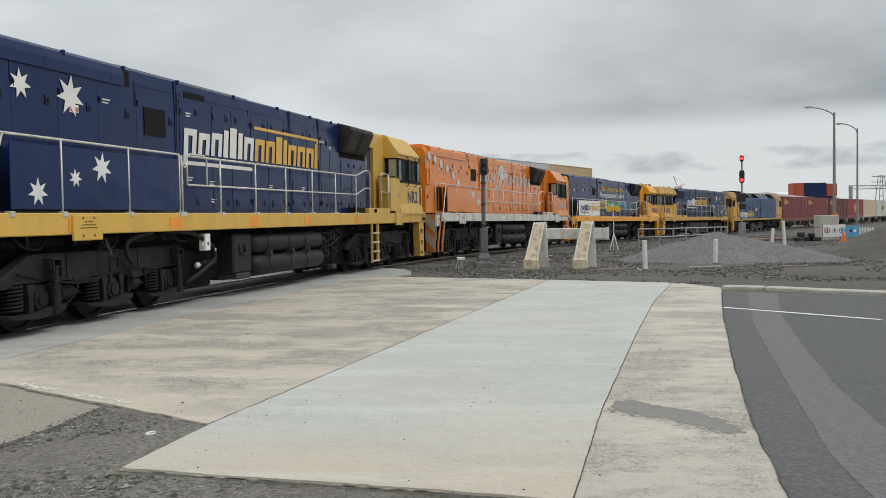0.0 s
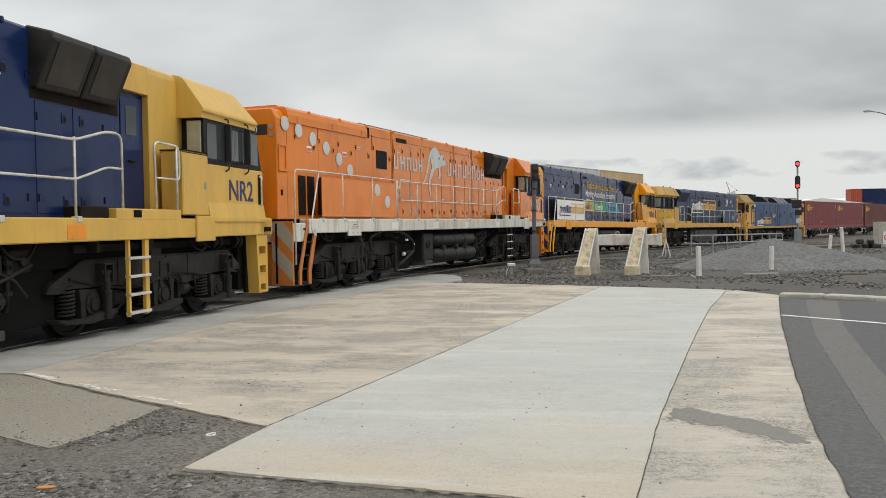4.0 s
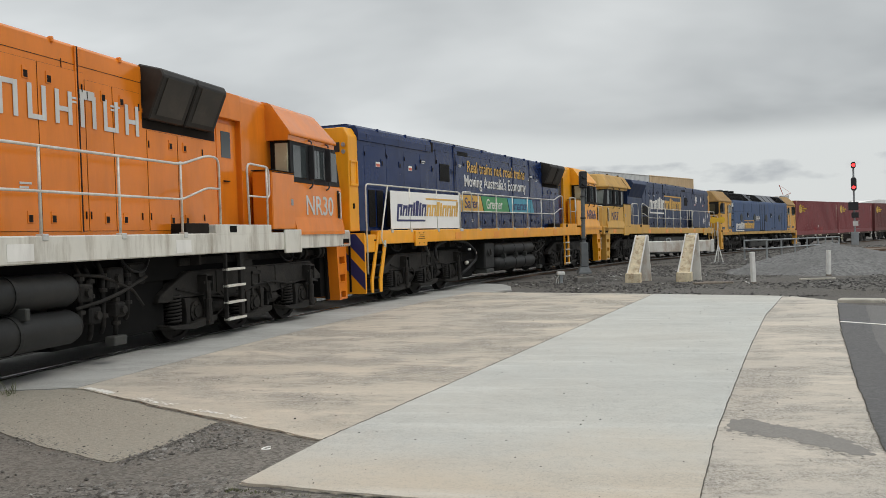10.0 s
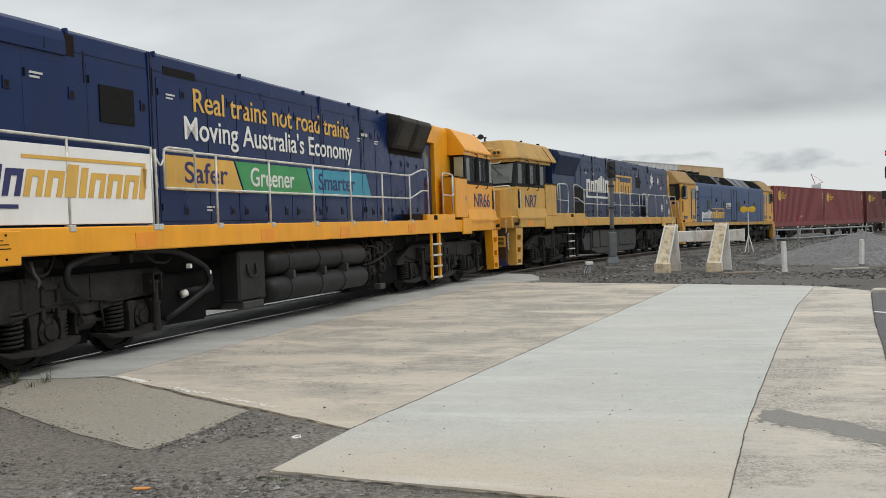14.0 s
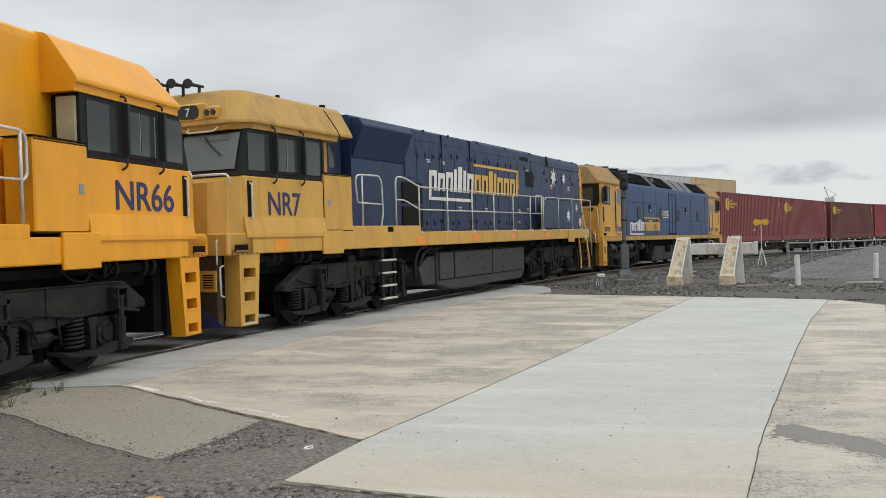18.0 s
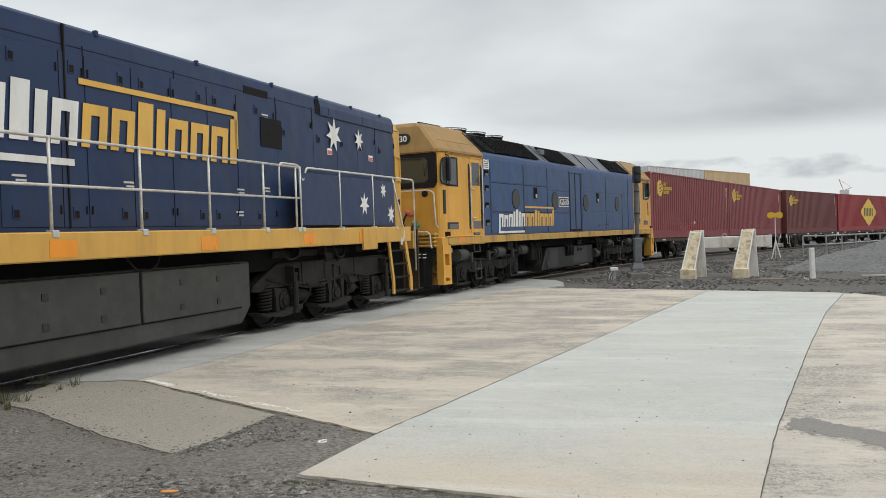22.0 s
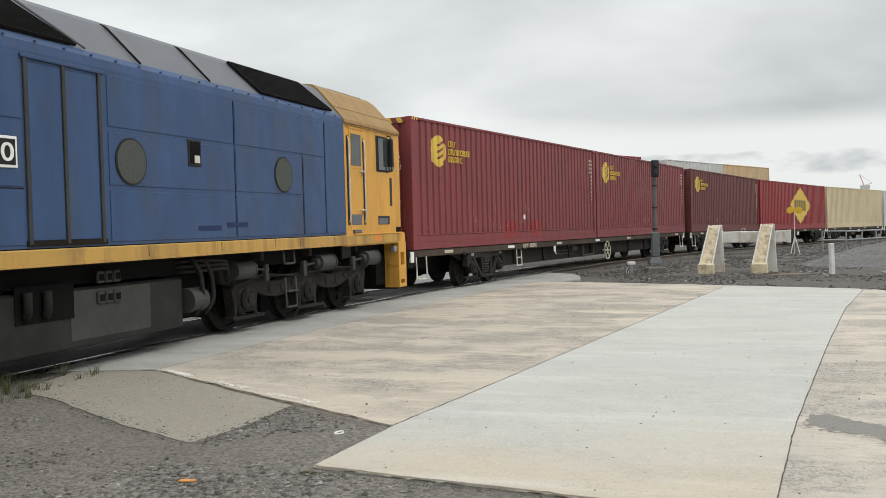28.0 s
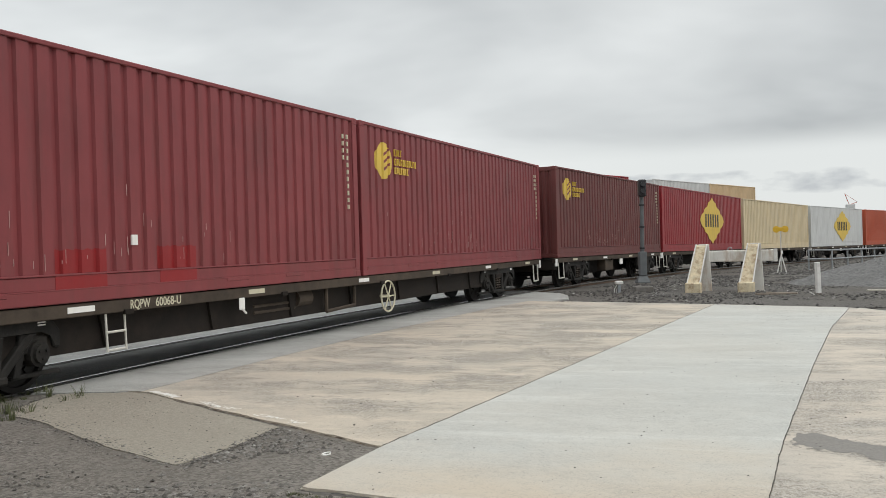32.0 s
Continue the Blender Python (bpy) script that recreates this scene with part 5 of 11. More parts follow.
P_CREAM = paint("cream_container_paint", (0.66, 0.55, 0.36), 0.55, (0.42, 0.33, 0.2), 0.4)
P_PALE = paint("pale_grey_container_paint", (0.6, 0.61, 0.6), 0.5, (0.4, 0.38, 0.35), 0.4)
P_ORANGE_BOX = paint("orange_red_container_paint", (0.46, 0.085, 0.035), 0.5, (0.3, 0.07, 0.03), 0.4)
P_GREY_BOX = paint("slate_container_paint", (0.2, 0.2, 0.2), 0.55, (0.12, 0.11, 0.1), 0.4)
P_FRESH_RED = paint("fresh_red_touch_up", (0.27, 0.013, 0.015), 0.4, (0.21, 0.02, 0.022), 0.5)
P_WAGON = shade("brown_black_wagon_frame", (0.019, 0.015, 0.0125), 0.75, 0.0, vary=0.3, scale=4, bump=0.15, dirt=(0.032, 0.024, 0.018), dirt_amount=0.5, dirt_scale=2, spec=0.2)
P_WAGON_SILL = shade("dusty_wagon_sill", (0.062, 0.048, 0.037), 0.75, 0.0, vary=0.3, scale=4, dirt=(0.15, 0.115, 0.085), dirt_amount=0.5, spec=0.25)
P_LOGO_YELLOW = paint("logo_yellow", (0.72, 0.5, 0.08), 0.5, (0.45, 0.32, 0.08), 0.4)
P_SCUFF = paint("dull_pink_scuff", (0.48, 0.32, 0.3), 0.6, (0.25, 0.1, 0.1), 0.6)
P_TEXT_PALE = paint("pale_stencil_paint", (0.6, 0.56, 0.42), 0.6, (0.3, 0.26, 0.2), 0.5)

MOVES = []      # thing, distance along the line, half bogie spacing
BOGIES = []     # bogie, vehicle's distance, offset along it, half spacing of the vehicle
WHEELS = []     # wheelset, x, z, radius, first angle
KIT = {}


def kit(name, build, smooth=False):
    """One shared mesh for alike pieces."""
    if name not in KIT:
        bm = bme()
        build(bm)
        bmesh.ops.recalc_face_normals(bm, faces=bm.faces)
        me = bpy.data.meshes.new(name)
        bm.to_mesh(me)
        bm.free()
        if smooth:
            for p in me.polygons:
                p.use_smooth = True
        KIT[name] = me
    return KIT[name]


def coil(bm, r, wire, z0, z1, turns):
    n = int(turns * 9)
    tube(bm, [(r * math.cos(2 * math.pi * turns * i / n), r * math.sin(2 * math.pi * turns * i / n), z0 + (z1 - z0) * i / n) for i in range(n + 1)], wire, 5)


def wheelset_mesh(bm, r):
    for s in (1, -1):
        prof = [(0.695, r + 0.028), (0.72, r + 0.028), (0.735, r), (0.83, r - 0.008), (0.83, r - 0.07), (0.79, r - 0.08), (0.785, 0.17), (0.83, 0.16), (0.83, 0.09), (0.86, 0.085), (0.86, 0.0)]
        n = 28
        rings = [[(q * math.sin(2 * math.pi * i / n), s * y, q * math.cos(2 * math.pi * i / n)) for i in range(n)] for y, q in [(0.695, 0.1)] + prof[:-1]]
        loft(bm, rings)
        for k in range(6):
            a = 2 * math.pi * k / 6
            box(bm, -0.03, 0.03, s * 0.785, s * 0.81, -0.05, 0.05, 0.0, Matrix.Rotation(a, 4, "Y") @ Matrix.Translation((0, 0, (r - 0.08 + 0.17) / 2)))
    rod(bm, (0, -0.9, 0), (0, 0.9, 0), 0.085, 12)


def add_wheels(bogie, xs, r, z=None):
    me = kit("wheelset_%d" % (r * 1000), lambda bm: wheelset_mesh(bm, r))
    for x in xs:
        w = mesh_part("wheelset", me, P_WHEEL, bogie, m=pose(x, 0, r))
        WHEELS.append((w, x, r, r, random.uniform(0, 360)))


def motor_mesh(bm):
    """An axle-hung motor and the brake beam beside it."""
    prism(bm, [(-0.4, -0.1), (-0.3, -0.24), (0.3, -0.24), (0.42, -0.1), (0.42, 0.2), (0.3, 0.28), (-0.3, 0.28), (-0.4, 0.2)], "y", -0.62, 0.62, 0.02)
    box(bm, -0.5, -0.42, -0.9, 0.9, -0.1, 0.1, 0.01)
    for y in (-0.9, 0.84):
        box(bm, -0.56, -0.3, y, y + 0.06, -0.22, 0.24, 0.01)


def loco_bogie(parent, cx, s_mid, hb):
    """Three axles in a fabricated frame; outside each wheel hang a heavy and a light coil spring, a damper and the axle box between them."""
    def frame_mesh(bm):
        box(bm, -2.0, 2.0, -0.6, 0.6, 0.62, 0.95, 0.03)
        for x in (-1.85, -0.9, 0.9, 1.85):
            box(bm, x - 0.12, x + 0.12, -1.05, 1.05, 0.72, 0.98, 0.02)
    b = mesh_part("bogie", kit("loco_bogie_core", frame_mesh), P_BOGIE, parent, "grimy black three-axle bogie", pose(cx, 0, 0))
    BOGIES.append((b, s_mid, cx, hb))

    def side_mesh(bm):
        pts = [(-2.74, 0.68), (-2.68, 0.78), (-2.0, 1.1), (2.2, 1.1), (2.62, 0.84), (2.62, 0.74), (1.62, 0.73), (1.3, 0.72), (1.18, 0.66), (0.7, 0.6), (0.46, 0.64), (0.36, 0.72), (-0.5, 0.73), (-0.6, 0.66), (-1.0, 0.64), (-1.12, 0.72), (-2.3, 0.73), (-2.5, 0.66)]
        prism(bm, pts, "y", -1.21, -1.02, 0.012)
        box(bm, -1.98, 2.18, -1.225, -1.02, 1.095, 1.11, 0.004)
        box(bm, -0.42, 0.12, -1.235, -1.02, 0.7, 1.1, 0.02)
        box(bm, -0.3, 0.0, -1.2, -1.05, 1.08, 1.24, 0.015)
        for x in (-1.2, 0.75):
            box(bm, x, x + 0.03, -1.225, -1.14, 0.74, 1.09, 0.0)
        for x, z in ((-0.36, 0.72), (-0.36, 1.08), (0.06, 0.72), (0.06, 1.08)):
            rod(bm, (x, -1.2, z), (x, -1.25, z), 0.022, 6)

    def saddle_mesh(bm):
        prism(bm, [(-0.86, 0.31), (-0.7, 0.25), (-0.2, 0.22), (0.14, 0.25), (0.42, 0.3), (0.43, 0.38), (0.1, 0.36), (-0.2, 0.3), (-0.7, 0.31), (-0.86, 0.34)], "y", -1.32, -1.04, 0.012)
        prism(bm, [(-0.31, 0.3), (-0.2, 0.3), (-0.22, 0.52), (-0.16, 0.7), (-0.34, 0.7), (-0.3, 0.5)], "y", -1.24, -1.04, 0.008)
        prism(bm, [(0.16, 0.3), (0.26, 0.3), (0.24, 0.5), (0.3, 0.7), (0.14, 0.7), (0.19, 0.5)], "y", -1.24, -1.04, 0.008)

    def box_mesh(bm):
        prism(bm, [(-0.2, -0.17), (0.2, -0.17), (0.2, 0.1), (0.12, 0.22), (-0.12, 0.22), (-0.2, 0.1)], "y", -1.18, -0.88, 0.015)
        rod(bm, (0, -1.17, 0.0), (0, -1.22, 0.0), 0.16, 16)
        rod(bm, (0, -1.22, 0.0), (0, -1.25, 0.0), 0.09, 12)
        for k in range(6):
            a = k * math.pi / 3
            rod(bm, (0.125 * math.cos(a), -1.21, 0.125 * math.sin(a)), (0.125 * math.cos(a), -1.235, 0.125 * math.sin(a)), 0.018, 6)

    def damper_mesh(bm):
        rod(bm, (0, 0, 0.3), (0, 0, 0.66), 0.058, 10)
        rod(bm, (0, 0, 0.64), (0, 0, 0.94), 0.042, 10)
        rod(bm, (0, 0, 0.62), (0, 0, 0.66), 0.066, 10)
        box(bm, -0.07, 0.07, -0.05, 0.14, 0.25, 0.32, 0.01)
        for x in (-0.1, 0.08):
            box(bm, x, x + 0.025, -0.05, 0.14, 0.78, 1.04, 0.005)
        box(bm, -0.1, 0.105, -0.05, 0.14, 1.02, 1.045, 0.005)
        rod(bm, (-0.13, 0, 0.92), (0.13, 0, 0.92), 0.026, 8)

    def bracket_mesh(bm):
        for x in (-0.16, 0.1):
            box(bm, x, x + 0.06, -0.06, 0.1, 0.62, 1.02, 0.008)
        box(bm, -0.16, 0.16, -0.06, 0.1, 0.96, 1.02, 0.008)
        box(bm, -0.16, 0.16, -0.06, 0.1, 0.74, 0.8, 0.008)

    def cyl_mesh(bm):
        rod(bm, (-0.18, 0, 0), (0.12, 0, 0), 0.12, 14)
        rod(bm, (0.12, 0, 0), (0.2, 0, 0), 0.085, 14)
        rod(bm, (0.2, 0, 0), (0.42, 0, -0.03), 0.026, 6)
        box(bm, -0.22, -0.16, -0.1, 0.12, -0.14, 0.2, 0.01)

    def pipes_mesh(bm):
        tube(bm, rounded([(-2.3, -1.22, 0.86), (-1.7, -1.22, 0.74), (-1.0, -1.24, 0.64), (-0.5, -1.24, 0.66), (0.05, -1.25, 0.79), (0.7, -1.23, 0.8), (1.2, -1.24, 0.72), (1.9, -1.23, 0.77), (2.5, -1.2, 0.7)], 0.15), 0.02)
        tube(bm, rounded([(0.1, -1.24, 0.8), (0.3, -1.26, 0.84), (0.5, -1.24, 0.72), (0.62, -1.2, 0.5)], 0.1), 0.014)
        tube(bm, rounded([(-1.05, -1.2, 0.75), (-1.0, -1.28, 0.62), (-1.12, -1.25, 0.42), (-1.2, -1.1, 0.3)], 0.1), 0.016)
        tube(bm, rounded([(0.95, -1.2, 0.75), (0.88, -1.28, 0.6), (0.98, -1.22, 0.42)], 0.1), 0.016)

    for side in (0, 180):
        turn = pose(0, 0, 0, 0, 0, side)
        mesh_part("side_frame", kit("loco_side_frame", side_mesh), P_CAST, b, m=turn)
        mesh_part("brake_pipe", kit("loco_brake_pipes", pipes_mesh), P_BOGIE, b, m=turn)
        for x in (-1.78, 0, 1.78):
            at = turn @ pose(x, 0, 0)
            mesh_part("spring_saddle", kit("loco_saddle", saddle_mesh), P_CAST, b, m=at)
            mesh_part("axle_box", kit("loco_axle_box", box_mesh), P_CAST, b, m=turn @ pose(x, 0, 0.47))
            mesh_part("spring_core", kit("loco_spring_core", lambda bm: rod(bm, (0, 0, 0.3), (0, 0, 0.76), 0.085, 10)), P_DARK, b, m=turn @ pose(x - 0.5, -1.13, 0))
            mesh_part("spring", kit("loco_spring", lambda bm: coil(bm, 0.12, 0.021, 0.33, 0.75, 8), True), P_CAST, b, m=turn @ pose(x - 0.5, -1.13, 0))
            mesh_part("spring", kit("loco_spring_small", lambda bm: coil(bm, 0.068, 0.017, 0.33, 0.75, 9), True), P_CAST, b, m=turn @ pose(x + 0.3, -1.13, 0))
            mesh_part("damper", kit("loco_damper", damper_mesh), P_CAST, b, m=turn @ pose(x + 0.16, -1.33, 0)) if x else mesh_part("damper_bracket", kit("loco_damper_bracket", bracket_mesh), P_CAST, b, m=turn @ pose(x + 0.02, -1.2, 0))
        for x in (-1.1, 0.72):
            mesh_part("brake_cylinder", kit("loco_brake_cylinder", cyl_mesh), P_BOGIE, b, m=turn @ pose(x, -1.08, 0.52))
    for x in (-1.32, -0.42, 1.36):
        mesh_part("traction_motor", kit("traction_motor", motor_mesh), P_DARK, b, m=pose(x, 0, 0.42))
    add_wheels(b, (-1.78, 0, 1.78), 0.51)
    return b


def old_bogie(parent, cx, s_mid, hb):
    """Three-axle cast bogie: a frame of linked bows pierced by round holes, square axle boxes with round caps, brake cylinders along its top."""
    def core(bm):
        box(bm, -1.9, 1.9, -0.6, 0.6, 0.6, 0.92, 0.03)
    b = mesh_part("bogie", kit("old_bogie_core", core), P_BOGIE, parent, "grimy cast three-axle bogie", pose(cx, 0, 0))
    BOGIES.append((b, s_mid, cx, hb))
    A = 1.82

    def bow(n, x0, x1, zt, zb):
        return [(x0 + (x1 - x0) * i / n, zt + (zb - zt) * math.sin(math.pi * i / n) ** 0.8) for i in range(n + 1)]

    def side_mesh(bm):
        # each span between two axles sags like a bow under a straight top rail
        for x0, x1 in ((-A, 0.0), (0.0, A)):
            lo = bow(12, x0 + 0.05, x1 - 0.05, 0.74, 0.47)
            hi = bow(12, x0 + 0.05, x1 - 0.05, 0.94, 0.72)
            prism(bm, lo + hi[::-1], "y", -1.17, -1.04, 0.008)
            for f in (0.22, 0.4, 0.6, 0.78):
                x, z = x0 + (x1 - x0) * f, 0.84 - 0.245 * math.sin(math.pi * f) ** 0.8
                for r, d in ((0.085, 0.012), (0.062, 0.016)):
                    rod(bm, (x, -1.165, z), (x, -1.17 - d, z), r, 12)
        for x in (-A, 0.0, A):
            prism(bm, [(x - 0.36, 0.68), (x - 0.26, 0.9), (x - 0.2, 0.98), (x + 0.2, 0.98), (x + 0.26, 0.9), (x + 0.36, 0.68), (x + 0.28, 0.42), (x + 0.3, 0.24), (x + 0.22, 0.24), (x + 0.2, 0.66), (x - 0.2, 0.66), (x - 0.22, 0.24), (x - 0.3, 0.24), (x - 0.28, 0.42)], "y", -1.19, -1.02, 0.01)
            box(bm, x - 0.42, x + 0.4, -1.26, -1.06, 0.2, 0.25, 0.008)
        for s in (-1, 1):
            prism(bm, [(s * (A + 0.3), 0.7), (s * (A + 0.55), 0.78), (s * (A + 0.62), 0.98), (s * (A + 0.2), 0.98)], "y", -1.16, -1.04, 0.01)
        box(bm, -A - 0.5, A + 0.4, -1.225, -1.2, 0.785, 0.815, 0.006)
        tube(bm, rounded([(-A - 0.4, -1.24, 0.7), (-A + 0.4, -1.25, 0.86), (-0.4, -1.25, 0.76), (0.6, -1.25, 0.86), (A, -1.25, 0.8)], 0.2), 0.016)

    def box_mesh(bm):
        prism(bm, [(-0.19, -0.2), (0.19, -0.2), (0.21, 0.12), (0.12, 0.2), (-0.12, 0.2), (-0.21, 0.12)], "y", -1.21, -0.95, 0.02)
        rod(bm, (0, -1.21, 0), (0, -1.25, 0), 0.165, 18)
        rod(bm, (0, -1.25, 0), (0, -1.262, 0), 0.12, 16)
        rod(bm, (0, -1.25, 0), (0, -1.285, 0), 0.05, 10)
        for k in range(6):
            a = k * math.pi / 3
            rod(bm, (0.14 * math.cos(a), -1.245, 0.14 * math.sin(a)), (0.14 * math.cos(a), -1.265, 0.14 * math.sin(a)), 0.016, 6)

    def cyl_mesh(bm):
        rod(bm, (-0.27, 0, 0), (0.2, 0, 0), 0.14, 16)
        rod(bm, (0.2, 0, 0), (0.27, 0, 0), 0.1, 16, 0.07)
        rod(bm, (-0.29, 0, 0), (-0.26, 0, 0), 0.155, 16)
        rod(bm, (0.18, 0, 0), (0.21, 0, 0), 0.15, 16)
        rod(bm, (0.27, 0, 0), (0.62, 0, -0.02), 0.022, 8)
        box(bm, 0.58, 0.68, -0.04, 0.04, -0.2, 0.06, 0.01)
        box(bm, -0.2, 0.1, 0.02, 0.16, -0.05, 0.05, 0.01)

    for side in (0, 180):
        turn = pose(0, 0, 0, 0, 0, side)
        mesh_part("side_frame", kit("old_side_frame", side_mesh), P_CAST, b, m=turn)
        for x in (-A, 0, A):
            mesh_part("axle_box", kit("old_axle_box", box_mesh), P_CAST, b, m=turn @ pose(x, 0, 0.49))
        for x, flip in ((-2.0, 1), (0.4, -1), (2.15, -1)):
            mesh_part("brake_cylinder", kit("brake_cylinder", cyl_mesh), P_TANK_GREY, b, m=turn @ pose(x, -1.27, 0.95) @ Matrix.Diagonal((flip, 1, 1, 1)))
    for x in (-1.38, -0.44, 1.4):
        mesh_part("traction_motor", kit("traction_motor", motor_mesh), P_DARK, b, m=pose(x, 0, 0.42))
    add_wheels(b, (-A, 0, A), 0.5)
    return b


def wagon_bogie(parent, cx, s_mid, hb):
    """Two axles in a cast truss frame with a spring nest in its middle window."""
    def core(bm):
        box(bm, -0.25, 0.25, -1.0, 1.0, 0.5, 0.72, 0.03)
    b = mesh_part("bogie", kit("wagon_bogie_core", core), P_BOGIE, parent, "grimy two-axle cast bogie", pose(cx, 0, 0))
    BOGIES.append((b, s_mid, cx, hb))

    def side_mesh(bm):
        top = [(-1.2, 0.5), (-1.2, 0.7), (-1.08, 0.83), (-0.8, 0.87), (-0.45, 0.83), (0.45, 0.83), (0.8, 0.87), (1.08, 0.83), (1.2, 0.7), (1.2, 0.5), (1.1, 0.5), (1.05, 0.66), (0.9, 0.72), (0.5, 0.7), (-0.5, 0.7), (-0.9, 0.72), (-1.05, 0.66), (-1.1, 0.5)]
        prism(bm, top, "y", -1.15, -0.99, 0.02)
        for s in (-1, 1):
            prism(bm, [(s * 0.72, 0.7), (s * 0.86, 0.7), (s * 0.34, 0.2), (s * 0.18, 0.2)], "y", -1.14, -1.0, 0.015)
            prism(bm, [(s * 0.2, 0.28), (s * 0.3, 0.28), (s * 0.36, 0.7), (s * 0.24, 0.7)], "y", -1.15, -0.99, 0.012)
            prism(bm, [(s * 0.62, 0.7), (s * 0.76, 0.7), (s * 0.66, 0.46), (s * 0.6, 0.22), (s * 0.5, 0.22), (s * 0.56, 0.46)], "y", -1.12, -1.0, 0.01)
            box(bm, s * 0.5, s * 1.24, -1.1, -1.02, 0.2, 0.25, 0.01)
        box(bm, -0.4, 0.4, -1.16, -0.98, 0.18, 0.27, 0.02)

    def cap_mesh(bm):
        rod(bm, (0, -1.0, 0), (0, -1.16, 0), 0.15, 16)
        rod(bm, (0, -1.16, 0), (0, -1.2, 0), 0.11, 14)
        for k in range(3):
            a = k * 2.094 + 0.5
            rod(bm, (0.06 * math.cos(a), -1.19, 0.06 * math.sin(a)), (0.06 * math.cos(a), -1.22, 0.06 * math.sin(a)), 0.02, 6)
        box(bm, -0.17, 0.17, -1.12, -0.95, 0.0, 0.2, 0.02)

    for side in (0, 180):
        turn = pose(0, 0, 0, 0, 0, side)
        mesh_part("side_frame", kit("wagon_side_frame", side_mesh), P_CAST, b, m=turn)
        for x in (-0.86, 0.86):
            mesh_part("axle_cap", kit("wagon_axle_cap", cap_mesh), P_CAST, b, m=turn @ pose(x, 0, 0.46))
        for x in (-0.12, 0.04):
            mesh_part("spring", kit("wagon_spring", lambda bm: coil(bm, 0.075, 0.02, 0.28, 0.6, 5), True), P_WAGON_SILL, b, m=turn @ pose(x, -1.09, 0))
        mesh_part("bolster_end", kit("wagon_bolster_end", lambda bm: box(bm, -0.22, 0.2, -1.17, -1.0, 0.58, 0.7, 0.02)), P_WAGON, b, m=turn)
        for x in (-0.95, 0.95):
            mesh_part("tag", kit("wagon_frame_tag", lambda bm: (box(bm, -0.06, 0.06, -1.154, -1.15, 0.8, 0.815), box(bm, -0.06, 0.06, -1.154, -1.15, 0.77, 0.785))), P_BOARD, b, m=turn @ pose(x * 0.95, 0, 0))
    add_wheels(b, (-0.86, 0.86), 0.46)
    return b


def star(bm, cx, cz, r, y, points=7, inner=0.45, turn=0.0):
    pts = []
    for i in range(points * 2):
        a = math.pi / 2 + turn + math.pi * i / points
        q = r if i % 2 == 0 else r * inner
        pts.append((cx + q * math.cos(a), cz + q * math.sin(a)))
    prism(bm, pts, "y", y, y - 0.004)


def bar_logo(parent, x0, z0, scale, y, mat_a, mat_b, slant=0.03, tall=1.0):
    """A company mark as plain upright bars in its two colours, one half underlined and the other overlined."""
    k, v = scale, scale * tall
    x = x0
    for name, mat, sizes in (("mark_bar", mat_a, ((0.36, -0.22, 0.62), (0.33, 0, 0.56), (0.33, 0, 0.62), (0.15, 0, 0.74), (0.22, 0, 0.84), (0.15, 0, 0.74), (0.34, 0, 0.66))),
                             ("mark_bar", mat_b, ((0.36, 0, 0.66), (0.36, 0, 0.66), (0.25, 0, 0.84), (0.15, 0, 0.78), (0.36, 0, 0.66), (0.36, 0, 0.66), (0.36, 0, 0.66), (0.15, 0, 0.86)))):
        first = x
        for w, lo, hi in sizes:
            w2, lean = w * k, slant * k
            q = w2 * 0.33
            if w > 0.3:
                # a block with a slot cut up from its foot
                t = z0 + (hi - 0.17) * v
                pts = [(x, z0 + lo * v), (x + q, z0 + lo * v), (x + q + lean * 0.8, t), (x + w2 - q + lean * 0.8, t), (x + w2 - q, z0), (x + w2, z0), (x + w2 + lean, z0 + hi * v), (x + lean, z0 + hi * v)]
            else:
                pts = [(x, z0 + lo * v), (x + w2, z0 + lo * v), (x + w2 + lean, z0 + hi * v), (x + lean, z0 + hi * v)]
            bm = bme()
            prism(bm, pts, "y", y, y - 0.004)
            part(name, bm, mat, parent)
            x += w2 + 0.06 * k
        bm = bme()
        if mat is mat_a:
            box(bm, first, x - 0.1 * k, y, y - 0.004, z0 - 0.3 * v, z0 - 0.2 * v)
        else:
            prism(bm, [(first, z0 + 0.93 * v), (x - 0.08 * k, z0 + 0.93 * v), (x - 0.08 * k, z0 + 0.3 * v), (x, z0 + 0.3 * v), (x, z0 + 1.02 * v), (first, z0 + 1.02 * v)], "y", y, y - 0.004)
        part("mark_line", bm, mat, parent)
    return x


